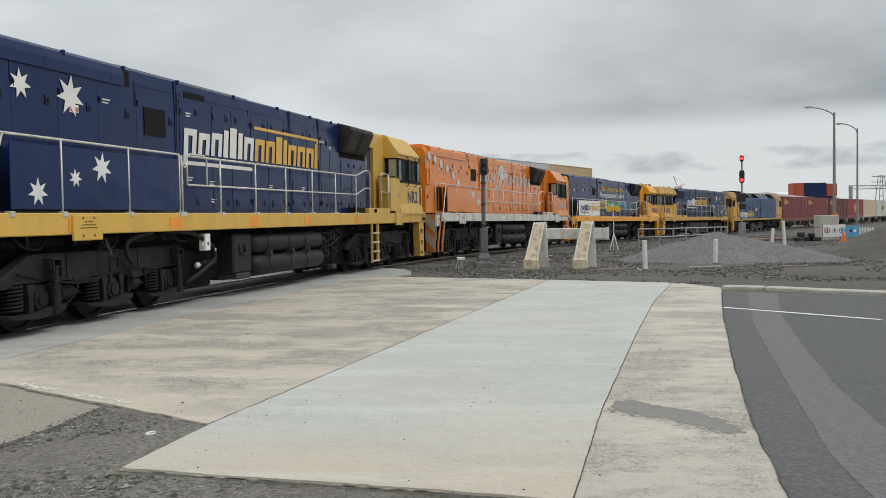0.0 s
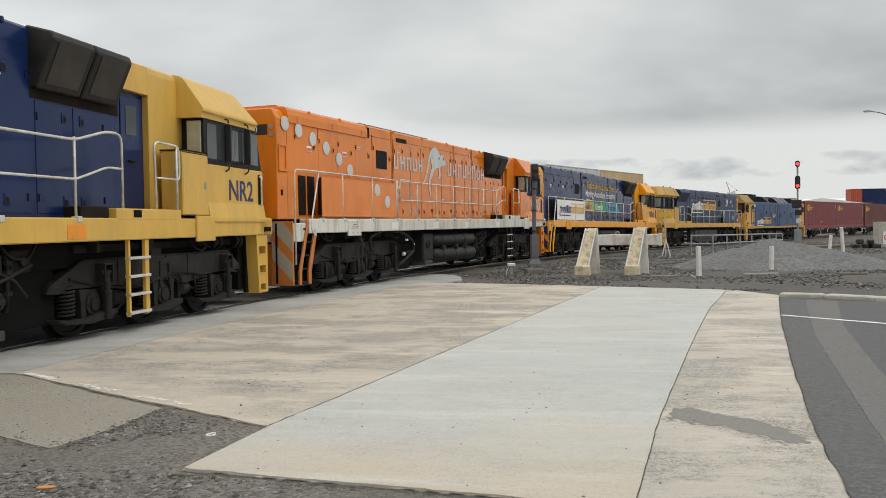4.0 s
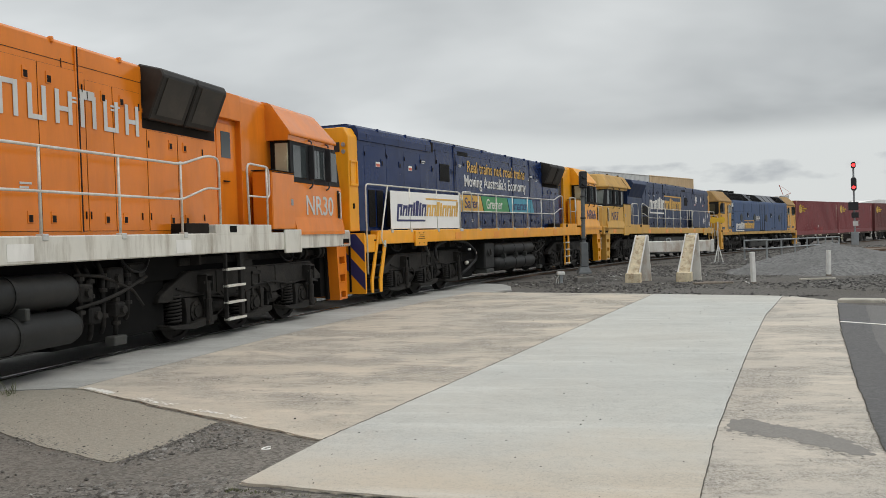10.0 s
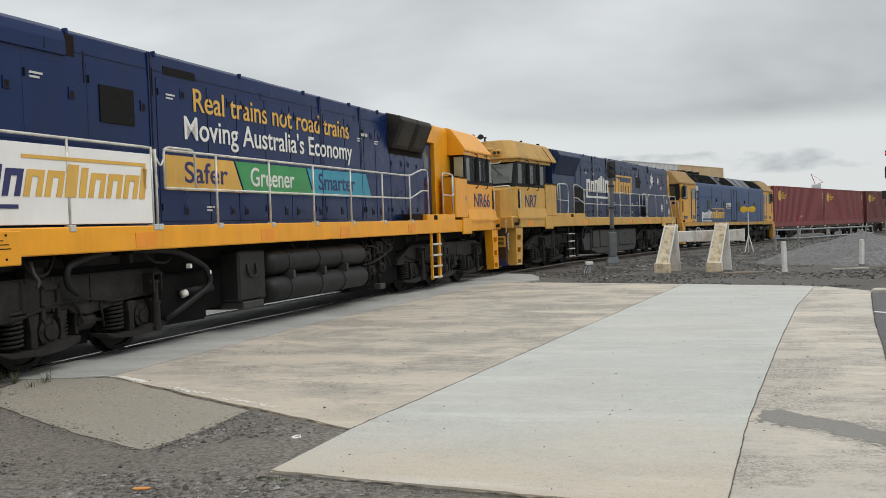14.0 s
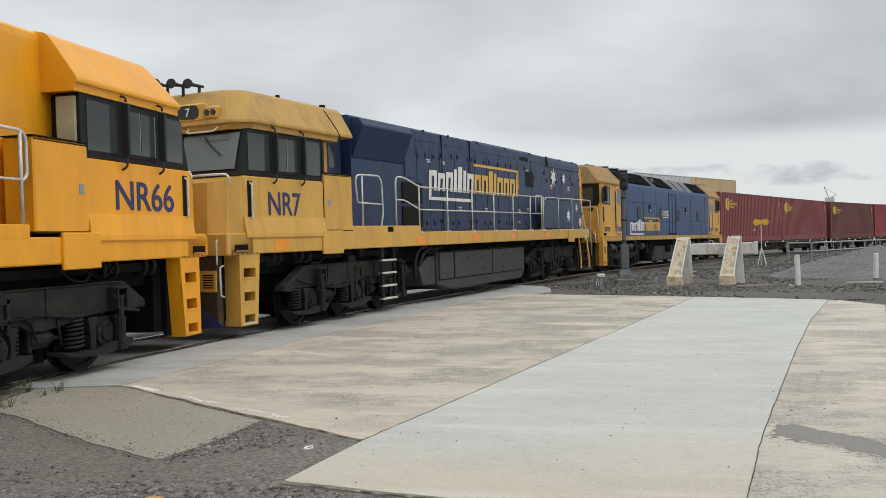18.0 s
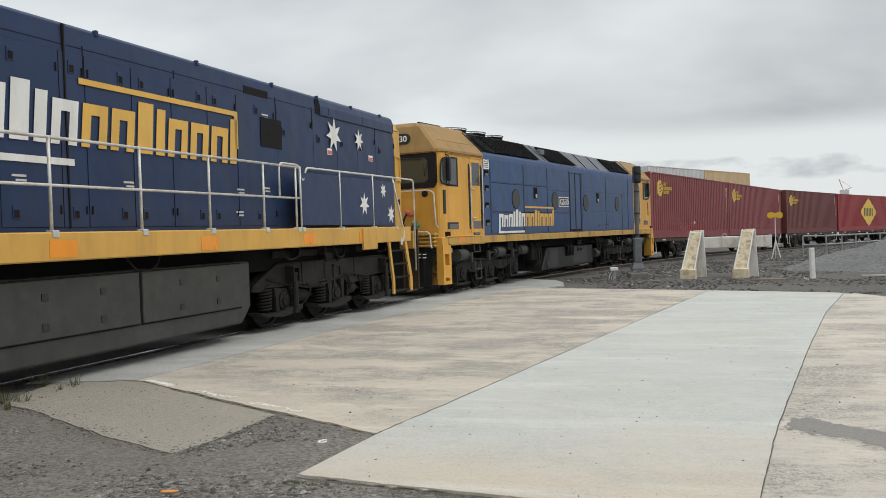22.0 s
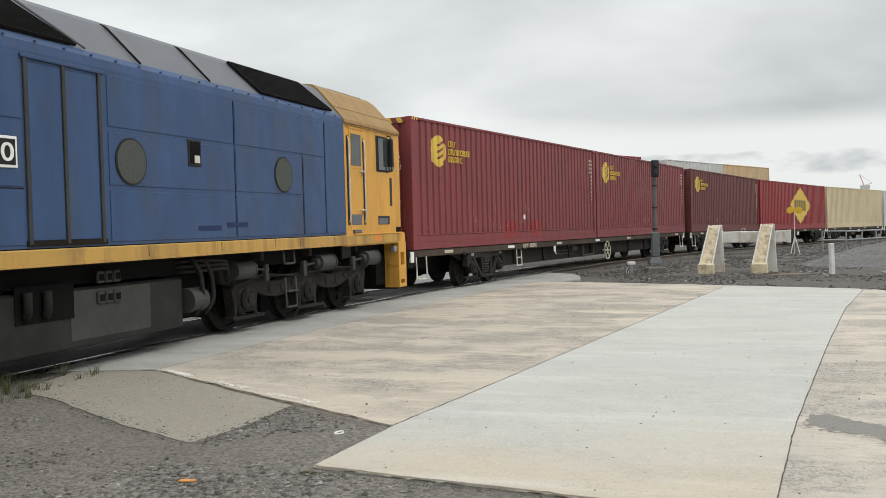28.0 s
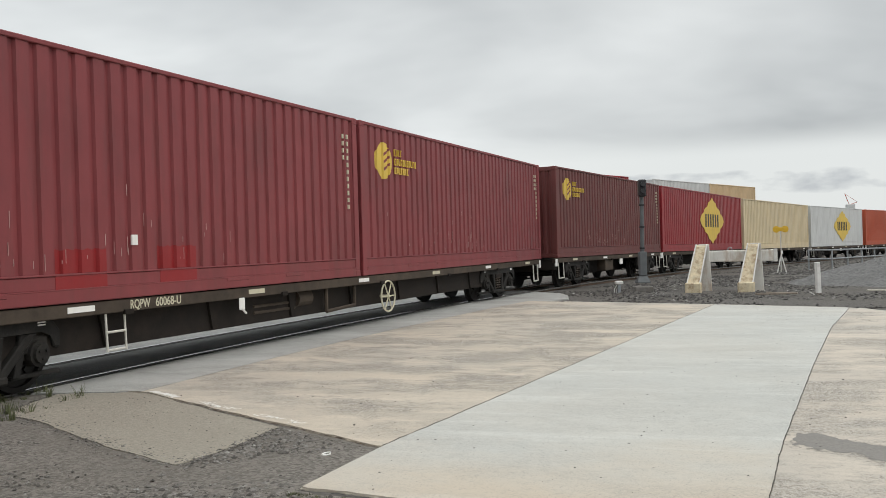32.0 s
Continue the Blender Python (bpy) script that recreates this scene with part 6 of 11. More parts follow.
def nr_loco(s_mid, m, label, hood, cab, sill, cowl, boards, number, number_mat, side, rail_mat=None, ladder=None, stripe=None, skirt=None, cab_out=1.0):
    """A hood locomotive, cab at +x (m = 1) or -x (m = -1). The road side is -y."""
    g = empty("diesel_locomotive", label, "locomotive", group="coupled locomotives")
    hb = 6.7
    MOVES.append((g, s_mid, hb))
    rail_mat = rail_mat or P_STEEL

    def X(x):
        """Along the locomotive; the cab end stands a little further out than the hood's grid."""
        k = cab_out
        return m * (x if x <= 6.0 else 6.0 + (x - 6.0) * (1.1 + k) / 1.1 if x < 7.1 else x + k + (0.075 * (x - 7.1) if m == 1 else 0.0))

    ladder = ladder or cab

    def bx(name, x0, x1, y0, y1, z0, z1, mat, bevel=0.012, parent=g, lab=""):
        bm = bme()
        box(bm, X(x0), X(x1), y0, y1, z0, z1, bevel)
        return part(name, bm, mat, parent, lab)

    def pr(name, pts, axis, a, b, mat, bevel=0.0, parent=g, lab=""):
        bm = bme()
        if axis == "x":
            prism(bm, pts, "x", X(a), X(b), bevel)
        else:
            prism(bm, [(X(p[0]), p[1]) for p in pts], axis, a, b, bevel)
        return part(name, bm, mat, parent, lab)

    def pipe(name, pts, r, mat, parent=g, rad=0.08):
        bm = bme()
        tube(bm, rounded([(X(p[0]), p[1], p[2]) for p in pts], rad), r, 7)
        return part(name, bm, mat, parent, smooth=True)

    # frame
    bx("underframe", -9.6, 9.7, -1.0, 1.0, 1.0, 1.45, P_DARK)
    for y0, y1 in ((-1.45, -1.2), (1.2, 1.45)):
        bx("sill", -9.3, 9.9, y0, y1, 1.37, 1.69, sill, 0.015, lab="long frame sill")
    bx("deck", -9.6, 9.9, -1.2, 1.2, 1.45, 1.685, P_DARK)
    for x in ((-7.55, -4.9, -1.9, 0.9, 4.3) if m == 1 else (8.3, 4.4, 1.2, -1.6, -4.6, -6.9)):
        bx("reflector", x, x + 0.42, -1.456, -1.45, 1.41, 1.6, P_REFLECT if sill is not P_SILL_WHITE else P_WHITE, 0.0)
    if m == 1:
        bx("jacking_pad", -7.48, -6.8, -1.49, -1.44, 1.28, 1.66, sill)
    else:
        bx("jacking_pad", -7.29, -6.6, -1.49, -1.44, 1.25, 1.68, sill)
    bx("jacking_pad", 6.86, 7.25, -1.49, -1.44, 1.3, 1.74, sill)
    bx("step_hole", 5.95, 6.08, -1.456, -1.4, 1.7, 1.81, P_DARK, 0.0)
    # hood
    prof = [(-1.1, 1.685), (-1.1, 3.9), (-1.09, 4.09), (-1.05, 4.13), (1.05, 4.13), (1.09, 4.09), (1.1, 3.9), (1.1, 1.685)]
    tail = 0.0 if m == 1 else -0.35
    body = pr("hood", prof, "x", -9.6 - tail, 6.1 if m == 1 else 6.44, hood, 0.008, lab="long engine hood")
    pr("roof_deck", [(-0.86, 4.12), (-0.72, 4.215), (0.72, 4.215), (0.86, 4.12)], "x", -9.4 - tail, 4.0, hood, lab="raised middle of the hood's roof")
    pr("roof_hatch", [(-0.74, 4.2), (-0.68, 4.25), (0.68, 4.25), (0.74, 4.2)], "x", -5.2, -0.4, P_COWL, lab="sooty roof hatch")
    pr("exhaust_stack", [(-0.3, 4.2), (-0.25, 4.27), (0.25, 4.27), (0.3, 4.2)], "x", 0.6, 1.9, P_DARK)
    pr("radiator_roof", [(-1.0, 4.09), (-0.9, 4.15), (0.9, 4.15), (1.0, 4.09)], "x", 4.1, 6.0, P_COWL if cowl is P_COWL else hood)
    for x in (-8.6, -7.1, -5.6, -3.95, -1.8, 0.3, 2.2, 3.6):
        bx("lifting_lug", x, x + 0.05, -1.115, -1.05, 4.06, 4.14, hood, 0.01)
    # wider cowl over the rear doors, with rivet rows and a slot at its end
    cw = pr("rear_cowl", [(-1.13, 3.79), (-1.13, 3.96), (-1.095, 4.085), (-1.03, 4.142), (1.03, 4.142), (1.095, 4.085), (1.13, 3.96), (1.13, 3.79)], "x", -9.59 - tail, -5.62, hood, 0.006, lab="wider cowl along the hood's top")
    bx("cowl_slot", -5.62, -5.46, -1.106, -1.09, 3.8, 4.06, P_SEAM, 0.0)
    for x in (-9.2, -7.55, -5.98):
        for z in (3.83, 3.88, 3.93):
            bx("rivet", x, x + 0.025, -1.134, -1.12, z, z + 0.022, P_SEAM, 0.0, cw)
    # small print and bolts on the jacking pad
    for z, w in ((1.5, 0.2), (1.455, 0.34), (1.41, 0.4)) if m == 1 else ():
        bx("text_bar", -7.14 - w / 2, -7.14 + w / 2, -1.4915, -1.489, z + 0.05, z + 0.062, P_SEAM, 0.0)
    for x in (-7.28, -7.02) if m == 1 else ():
        for z in (1.34, 1.6):
            bx("bolt", x, x + 0.025, -1.496, -1.489, z, z + 0.025, P_SEAM, 0.0)
    # doors with latches, on both sides
    doors = [(-9.3, -8.25, 2.72, 3.7, 1), (-8.2, -7.3, 2.72, 3.7, 1), (-7.25, -6.35, 2.72, 3.7, 1), (-6.3, -5.35, 2.72, 3.7, 1), (-5.27, -4.03, 2.72, 3.76, 1), (-3.92, -2.76, 1.75, 3.78, 0), (-2.73, -1.97, 1.75, 3.78, 1), (-1.94, -1.11, 1.75, 3.78, -1),
             (-1.08, -0.28, 1.75, 3.78, 1), (-0.25, 0.57, 1.75, 3.78, -1), (0.6, 0.99, 1.75, 3.78, 1), (1.02, 1.9, 1.75, 3.78, 1), (1.93, 2.79, 1.75, 3.78, -1), (2.82, 3.38, 1.75, 3.7, 1), (3.41, 4.05, 1.75, 3.7, -1), (4.2, 5.0, 1.75, 3.2, 1), (5.03, 5.8, 1.75, 3.2, -1)]
    for x0, x1, z0, z1, hang in doors[:len(doors) if m == 1 else -2]:
        tall = z1 - z0 > 1.2
        if tall:
            bx("door_gap", x0 - 0.003, x1 + 0.003, -1.1045, -1.1, z0 - 0.003, z1 + 0.003, P_SEAM, 0.0)
        d = bx("hood_door", x0, x1, -1.109 if tall else -1.104, -1.1, z0, z1, hood, 0.002)
        bx("hood_door", x0, x1, 1.1, 1.112, z0, z1, hood, 0.004)
        lx = (x0 + x1) / 2 if hang == 0 else (x1 - 0.19 if hang == 1 else x0 + 0.19)
        for zz in ((z0 + 0.09, z1 - 0.24) if tall else (z0 + 0.55,)):
            bx("latch", lx - 0.05, lx + 0.05, -1.121, -1.1, zz, zz + 0.15, hood, 0.004, d)
            # dark plate paints the shadow inside the latch
            bx("latch_recess", lx - 0.035, lx + 0.035, -1.123, -1.1, zz + 0.015, zz + 0.1, P_SEAM, 0.0)
        hx = x0 + 0.02 if hang >= 0 else x1 - 0.05
        for zz in (z0 + 0.15, z1 - 0.25)[0 if tall else 1:]:
            bx("hinge", hx, hx + 0.014, -1.124, -1.1, zz, zz + 0.1, P_SEAM, 0.0, d)
    # welded seams along the hood's top panels, and stencilled notes
    for x0, x1 in ((-5.32, -5.3), (-4.0, -3.985), (-1.2, -1.188), (0.58, 0.592), (2.37, 2.382), (-8.23, -8.222), (4.1, 4.112)):
        bx("panel_seam", x0, x1, -1.106, -1.09, 3.5, 3.9, P_SEAM, 0.0)
    for x in (-4.06, 0.9, 2.66)[0 if m == 1 else 1:]:
        bx("panel_post", x, x + 0.022, -1.1215, -1.09, 1.74, 4.1, P_SEAM, 0.0)
        bx("panel_post", x - 0.03, x - 0.003, -1.119, -1.09, 1.74, 4.1, hood, 0.003)
    bx("roof_seam", -9.6, 6.0, -1.104, -1.08, 3.86, 3.866, P_SEAM, 0.0)
    for x, z in ((-3.72, 3.55), (-3.7, 2.35), (-2.9, 2.3), (-2.85, 1.95), (2.5, 3.42), (3.35, 3.42), (-6.2, 3.5), (1.55, 2.3), (-0.25, 2.3)):
        for k in range(2):
            bx("stencil_note", x, x + 0.2 - 0.05 * k, -1.1165, -1.1, z - 0.05 * k, z + 0.025 - 0.05 * k, P_SILVER, 0.0)
    bx("air_intake_grille", -5.06 if m == 1 else -4.15, -4.41 if m == 1 else -3.46, -1.12, -1.1, 3.04, 3.52, P_GRILLE, 0.0, lab="black square intake grille")
    bx("vent_slot", -3.75, -3.0, -1.105, -0.9, 3.84, 3.96, P_GRILLE, 0.0)
    low = 0.0 if m == 1 else -0.14
    for x in (-8.75, -7.0) if m == 1 else (-8.04, -6.09):
        bx("warning_label", x, x + 0.2, -1.118, -1.1, 3.22 + low, 3.34 + low, P_BOARD, 0.0)
        bx("warning_label_band", x + 0.008, x + 0.192, -1.1195, -1.11, 3.228 + low, 3.3 + low, P_LABEL_RED, 0.0)
    if m == 1:
        for x in (-9.15, -8.75, -8.25):
            bx("lower_grille", x, x + 0.3, -1.12, -1.1, 1.78, 2.66, P_GRILLE, 0.0)
        bx("side_vent", 2.7, 3.0, -1.118, -1.1, 3.5, 3.56, P_SILVER, 0.0)
    else:
        for z in (1.8, 2.36):
            bx("lower_grille", 3.85, 4.86, -1.13, -1.1, z, z + 0.48, P_GRILLE, 0.0)
        bx("upper_panel", 4.2, 4.7, -1.125, -1.1, 2.95, 4.0, hood, 0.01)
    # radiator cowls
    if m == 1:
        # near-black strip painted as shade in the gap below the cowls
        bx("cowl_recess", 4.1, 6.08, -1.106, -1.0, 3.22, 3.44, P_SEAM, 0.0)
        for a, b in ((4.12, 5.06), (5.1, 6.0)):
            for sgn in (1, -1):
                cw = pr("radiator_cowl", [(sgn * -1.05, 3.36), (sgn * -1.2, 3.34), (sgn * -1.47, 3.95), (sgn * -1.43, 4.05), (sgn * -1.05, 4.15)], "x", a, b, cowl, 0.02, lab="black radiator cowl")
                pr("cowl_panel", [(sgn * -1.23, 3.42), (sgn * -1.245, 3.415), (sgn * -1.472, 3.93), (sgn * -1.457, 3.935)], "x", a + 0.12, b - 0.12, P_COWL_PANEL, 0.0, cw)
    else:
        for sgn in (1, -1):
            pr("radiator_cowl", [(sgn * -1.05, 3.24), (sgn * -1.12, 3.24), (sgn * -1.4, 3.9), (sgn * -1.3, 4.06), (sgn * -1.05, 4.1)], "x", 4.78, 6.42, cowl, 0.02)
    # rear end
    e = pr("end_cowl", [(-1.1, 1.685), (-1.1, 3.85), (-0.98, 4.06), (0.98, 4.06), (1.1, 3.85), (1.1, 1.685)], "x", -10.02 - tail, -9.6 - tail, cab if hood is not P_ORANGE else hood, 0.015)
    ec = cab if hood is not P_ORANGE else hood
    for x0, x1, z0, z1 in ((-9.97, -9.93, 2.72, 3.3), (-9.68, -9.64, 2.72, 3.3), (-9.93, -9.68, 3.26, 3.3), (-9.93, -9.68, 2.72, 2.78)):
        bx("recess_frame", x0 - tail, x1 - tail, -1.13, -1.09, z0, z1, ec, 0.006)
    bx("recess_latch", -9.88 - tail, -9.82 - tail, -1.12, -1.1, 2.2, 2.32, P_SEAM, 0.0)
    bx("end_door", -10.03 - tail, -10.02 - tail, -0.35, 0.35, 1.75, 3.4, cab if hood is not P_ORANGE else hood, 0.0)
    for y in (-0.62, 0.62):
        pr("number_box", [(y - 0.26, 3.5), (y + 0.26, 3.5), (y + 0.26, 3.72), (y - 0.26, 3.72)], "x", -10.03 - tail, -10.02 - tail, P_BLACKPAINT, 0.0)
    for y, z in ((-0.98, 3.66), (-0.98, 3.5)):
        bm = bme()
        rod(bm, (X(-10.02 - tail), y, z), (X(-10.045 - tail), y, z), 0.05, 12)
        part("marker_lamp", bm, M_GALV, g)
    if hood is P_ORANGE:
        writing("number_text", number[2:], 0.2, P_WHITE, g, pose(-10.064, -0.46, 3.54, 90, 0, -90), 1.0)
    WING = -9.99 if m == 1 else -10.16 - tail
    bx("end_beam", (-9.94 if m == 1 else -10.05 - tail), (-9.38 if m == 1 else -9.57), -1.41, 1.4, 1.19, 1.6, sill, 0.02)
    bx("pilot", WING + 0.06, WING + 0.12, -1.1, 1.35, 0.25, 1.15, stripe or (cab if m == 1 else P_RUST), 0.01, lab="striped end pilot plate")
    # ladder steps at the rear corner
    for lx, dx, wide in ((-8.98, -0.37, 0.13), (-9.36, -0.38, 0.1)) if m == 1 else ((-8.37, -0.26, 0.1), (-9.3, -0.39, 0.15)):
        bm = bme()
        lx -= tail
        prism(bm, [(X(lx + dx), 0.26), (X(lx + dx + wide), 0.26), (X(lx + dx + wide), 0.55), (X(lx + wide), 1.66), (X(lx + 0.0), 1.66), (X(lx + dx), 0.55)], "y", -1.44, -1.4, 0.006)
        part("step_stringer", bm, ladder, g)
    for k in range(5):
        z = 0.29 + 0.29 * k
        bx("tread", (-9.72 if m == 1 else -9.62) - tail + 0.055 * k, (-9.25 if m == 1 else -8.62) - tail + 0.055 * k, -1.43, -1.1, z, z + 0.035, P_BOGIE if k else P_CAST, 0.006)
    bx("step_floor", -9.98 - tail, -9.3 - tail, -1.44, -1.05, 0.24, 0.275, P_CAST if m == 1 else P_RUST, 0.008)
    # near-black plate standing in for the shade behind the open ladder
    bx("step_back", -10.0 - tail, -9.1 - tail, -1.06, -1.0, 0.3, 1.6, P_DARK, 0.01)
    bx("end_wing", WING, WING + 0.05, -1.43, -0.9, 0.26, 1.64, stripe or (cab if m == 1 else P_RUST), 0.008, lab="end plate beside the rear steps")
    if m == 1:
        for za, zb in ((0.34, 0.72), (0.98, 1.36)):
            bm = bme()
            prism(bm, [(-1.42, za), (-0.92, za + 0.5), (-0.92, zb + 0.5 if zb < 1 else 1.62), (-1.2, zb + 0.22 if zb < 1 else 1.62), (-1.42, zb)], "x", X(WING - 0.006), X(WING))
            part("warning_stripe", bm, P_STRIPE_DULL if hood is P_ORANGE else P_INK, g)
    # steps and underside at the cab end
    back_by = -0.2

    def inner(z):
        """The slanted inner edge of the step block."""
        return back_by + 9.42 - 0.1 * (z - 0.2) / 1.17

    gaps = ((0.25, 0.38), (0.6, 0.75), (0.99, 1.14))
    for sg in (-1, 1):
        rows = [0.2] + [z for gp in gaps for z in gp] + [1.37]
        bm = bme()
        for za, zb in zip(rows[::2], rows[1::2]):
            prism(bm, [(X(inner(za)), za), (X(back_by + 9.86), za), (X(back_by + 9.86), zb), (X(inner(zb)), zb)], "y", sg * 1.43, sg * 1.4, 0.003)
        prism(bm, [(X(inner(0.2)), 0.2), (X(inner(0.2) + 0.09), 0.2), (X(inner(1.37) + 0.11), 1.37), (X(inner(1.37)), 1.37)], "y", sg * 1.431, sg * 1.1, 0.004)
        box(bm, X(back_by + 9.76), X(back_by + 9.861), sg * 1.431, sg * 1.1, 0.2, 1.37, 0.004)
        blk = part("step_block", bm, cab, g, "step block with three foot openings")
        # near-black lining carries the shade inside the foot openings
        bx("step_lining", back_by + 9.3, back_by + 9.8, sg * 1.2, sg * 1.14, 0.22, 1.36, P_DARK, 0.0, blk)
        for za, zb in gaps:
            bx("step_tread", inner(za) + 0.05, back_by + 9.8, sg * 1.44, sg * 1.16, za - 0.03, za, P_STEEL if za < 0.3 and m == -1 else cab, 0.004, blk)
            bx("step_lip", inner(zb) + 0.08, back_by + 9.78, sg * 1.437, sg * 1.42, zb, zb + 0.018, cab, 0.0, blk)
    # dark block added so the space behind the steps stays unlit
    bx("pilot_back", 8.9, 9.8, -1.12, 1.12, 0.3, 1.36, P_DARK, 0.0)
    # flat near-black patch: the opening's shade is only colour
    bx("step_opening", 9.46, 9.8, -1.46, -1.4, 1.42, 1.53, P_DARK, 0.0)
    bx("step_shelf", 9.48, 9.78, -1.465, -1.44, 1.42, 1.435, cab, 0.0)
    for x in np.arange(9.2, 9.9, 0.13):
        bx("bolt", x, x + 0.02, -1.456, -1.45, 1.37, 1.39, P_SEAM, 0.0)
    bx("front_beam", 9.3, 9.86 if m == 1 else 9.98, -1.45, 1.45, 1.36, 1.72, sill, 0.02)
    bx("front_pilot", 9.8, 9.94, -1.2, 1.2, 0.2, 1.36, stripe or (cab if m == 1 else P_RUST), 0.02)
    for k in range(3):
        bx("anticlimber", 9.9, 10.03, -0.95, 0.95, 1.4 + 0.11 * k, 1.45 + 0.11 * k, cab, 0.008)
    if m == -1:
        for za in (0.2, 0.86):
            bm = bme()
            prism(bm, [(-1.34, za), (-0.95, za), (-0.3, za + 0.5), (-0.62, za + 0.5)], "x", X(9.94), X(9.947))
            part("warning_stripe", bm, P_INK, g)
        hv = bx("horn_vent", 9.94, 9.965, -1.2, -0.86, 0.78, 1.12, cab, 0.01)
        for k in range(6):
            bx("vent_slot", 9.964, 9.968, -1.14, -0.92, 0.84 + 0.04 * k, 0.86 + 0.04 * k, P_DARK, 0.0, hv)
        pipe("corner_grab", [(9.9, -1.3, 1.2), (9.99, -1.3, 1.18), (9.99, -1.3, 0.72), (9.9, -1.3, 0.7)], 0.016, P_STEEL)
        pipe("uncoupling_rod", [(9.95, -1.25, 1.62), (10.0, -1.25, 1.6), (10.0, -1.25, 1.25), (9.96, -1.22, 1.22)], 0.016, P_STEEL)
    # raised deck beside the cab door
    for y0, y1 in ((-1.452, -1.2), (1.2, 1.452)):
        bx("raised_sill", 5.5 if m == 1 else 4.62, 6.64 if m == 1 else 6.86, y0, y1, 1.66, 1.83, sill, 0.012)
    if m == 1:
        bx("deck_box", 4.75, 5.45, -1.36, -1.1, 1.69, 1.85, P_SEAM, 0.01, lab="low dark box on the side deck")
    # couplers
    for x0, x1 in ((-10.4, -9.9), (9.7, 10.2)):
        bx("coupler", x0, x1, -0.14, 0.14, 0.75, 1.02, P_BOGIE, 0.03)
    for x, dx in ((9.94, 0.2), (-10.02, -0.2)):
        for y in (-0.5, 0.5):
            pipe("brake_hose", [(x, y, 0.95), (x + dx * 0.6, y, 0.9), (x + dx, y * 0.9, 0.55), (x + dx * 1.3, y * 0.7, 0.4)], 0.025, P_RUBBER, rad=0.2)
    # cab
    wall0 = 6.59 if m == 1 else 6.82
    pr("cab_bulkhead", [(-0.97, 1.69), (-0.97, 4.06), (-0.95, 4.15), (-0.9, 4.19), (0.9, 4.19), (0.95, 4.15), (0.97, 4.06), (0.97, 1.69)] if m == 1 else [(-1.1, 1.69), (-1.1, 3.55), (-0.92, 4.08), (0.92, 4.08), (1.1, 3.55), (1.1, 1.69)], "x", wall0, 7.12, cab, 0.006, lab="cab wall behind the driving cab")
    pr("door_recess", [(-0.86, 1.69), (-0.86, 3.7), (-0.8, 4.08), (0.8, 4.08), (0.86, 3.7), (0.86, 1.69)], "x", 6.0, wall0, hood, 0.0)
    if m == 1:
        bx("door_lintel", 6.1, wall0 + 0.005, -0.968, 0.968, 3.7, 4.16, cab, 0.006)
    d0 = 6.34 if m == 1 else 6.52
    door = bx("cab_door", d0 - 0.06, d0 + 0.22, -0.885, -0.86, 1.85, 3.62, hood, 0.006)
    bx("door_window", d0 + 0.0, d0 + 0.14, -0.892, -0.88, 3.02, 3.48, P_GLASS, 0.0, door)
    bx("door_handle", d0 + 0.02, d0 + 0.1, -0.92, -0.88, 2.6, 2.62, P_SEAM, 0.0, door)
    for y0, y1 in ((-1.45, -1.05), (1.05, 1.45)):
        k = bx("nose_locker", 6.68, 7.1, y0, y1, 1.74, 2.82, cab, 0.02, lab="waist-high locker beside the cab")
        bx("locker_gap", 6.685, 7.095, y0 - 0.003, y1 + 0.003, 2.785, 2.8, P_SEAM, 0.0)
        bx("locker_lid", 6.675, 7.1, y0 - 0.008, y1 + 0.008, 2.82, 2.835, P_SEAM, 0.0, k)
        bx("locker_foot", 6.68, 7.1, y0 - 0.004, y1 + 0.004, 1.73, 1.745, P_SEAM, 0.0)
    bx("locker_label", 7.02, 7.06, -1.455, -1.45, 2.2, 2.32, M_GALV, 0.0)
    bx("cab_body", 7.1, 9.5, -1.42, 1.42, 1.69, 2.66, cab, 0.02, lab="cab side below the windows")
    bx("cab_gap", 7.094, 7.106, -1.428, -1.4, 1.7, 2.66, P_SEAM, 0.0)
    pr("cab_skirt", [(-1.43, 1.98), (-1.48, 1.7), (-1.48, 1.64), (-1.4, 1.64), (-1.4, 1.98)], "x", 7.1, 9.5, cab)
    pr("window_band", [(7.1, 2.66), (9.5, 2.66), (9.28, 3.46), (7.1, 3.46)], "y", -1.4, 1.4, P_RUBBER, 0.01, lab="black band round the cab windows")
    bm = bme()
    shell = []
    back = 7.02 if m == 1 else 6.87
    for z, yy, xs, xf, yf in ((3.45, 1.425, 9.17, 9.41, 1.08), (3.545, 1.432, 9.18, 9.42, 1.09), (3.55, 1.462, 9.21, 9.46, 1.11), (3.575, 1.468, 9.21, 9.46, 1.11), (3.61, 1.46, 9.2, 9.45, 1.1), (3.65, 1.436, 9.17, 9.42, 1.08),
                              (4.1, 1.12, 8.93, 9.15, 0.84), (4.145, 1.075, 8.9, 9.12, 0.8), (4.175, 1.02, 8.86, 9.08, 0.75), (4.192, 0.93, 8.8, 9.02, 0.68), (4.205, 0.7, 8.66, 8.88, 0.5)):
        shell.append([(back, -yy, z), (xs - 0.12, -yy, z), (xs, -yy, z), (xs + (xf - xs) * 0.35, -yy + (yy - yf) * 0.25, z), (xf, -yf, z), (xf, -yf * 0.75, z), (xf, yf * 0.75, z), (xf, yf, z), (xs + (xf - xs) * 0.35, yy - (yy - yf) * 0.25, z), (xs, yy, z), (xs - 0.12, yy, z), (back, yy, z)])
    loft(bm, [[(X(a), b, c) for a, b, c in r] for r in shell])
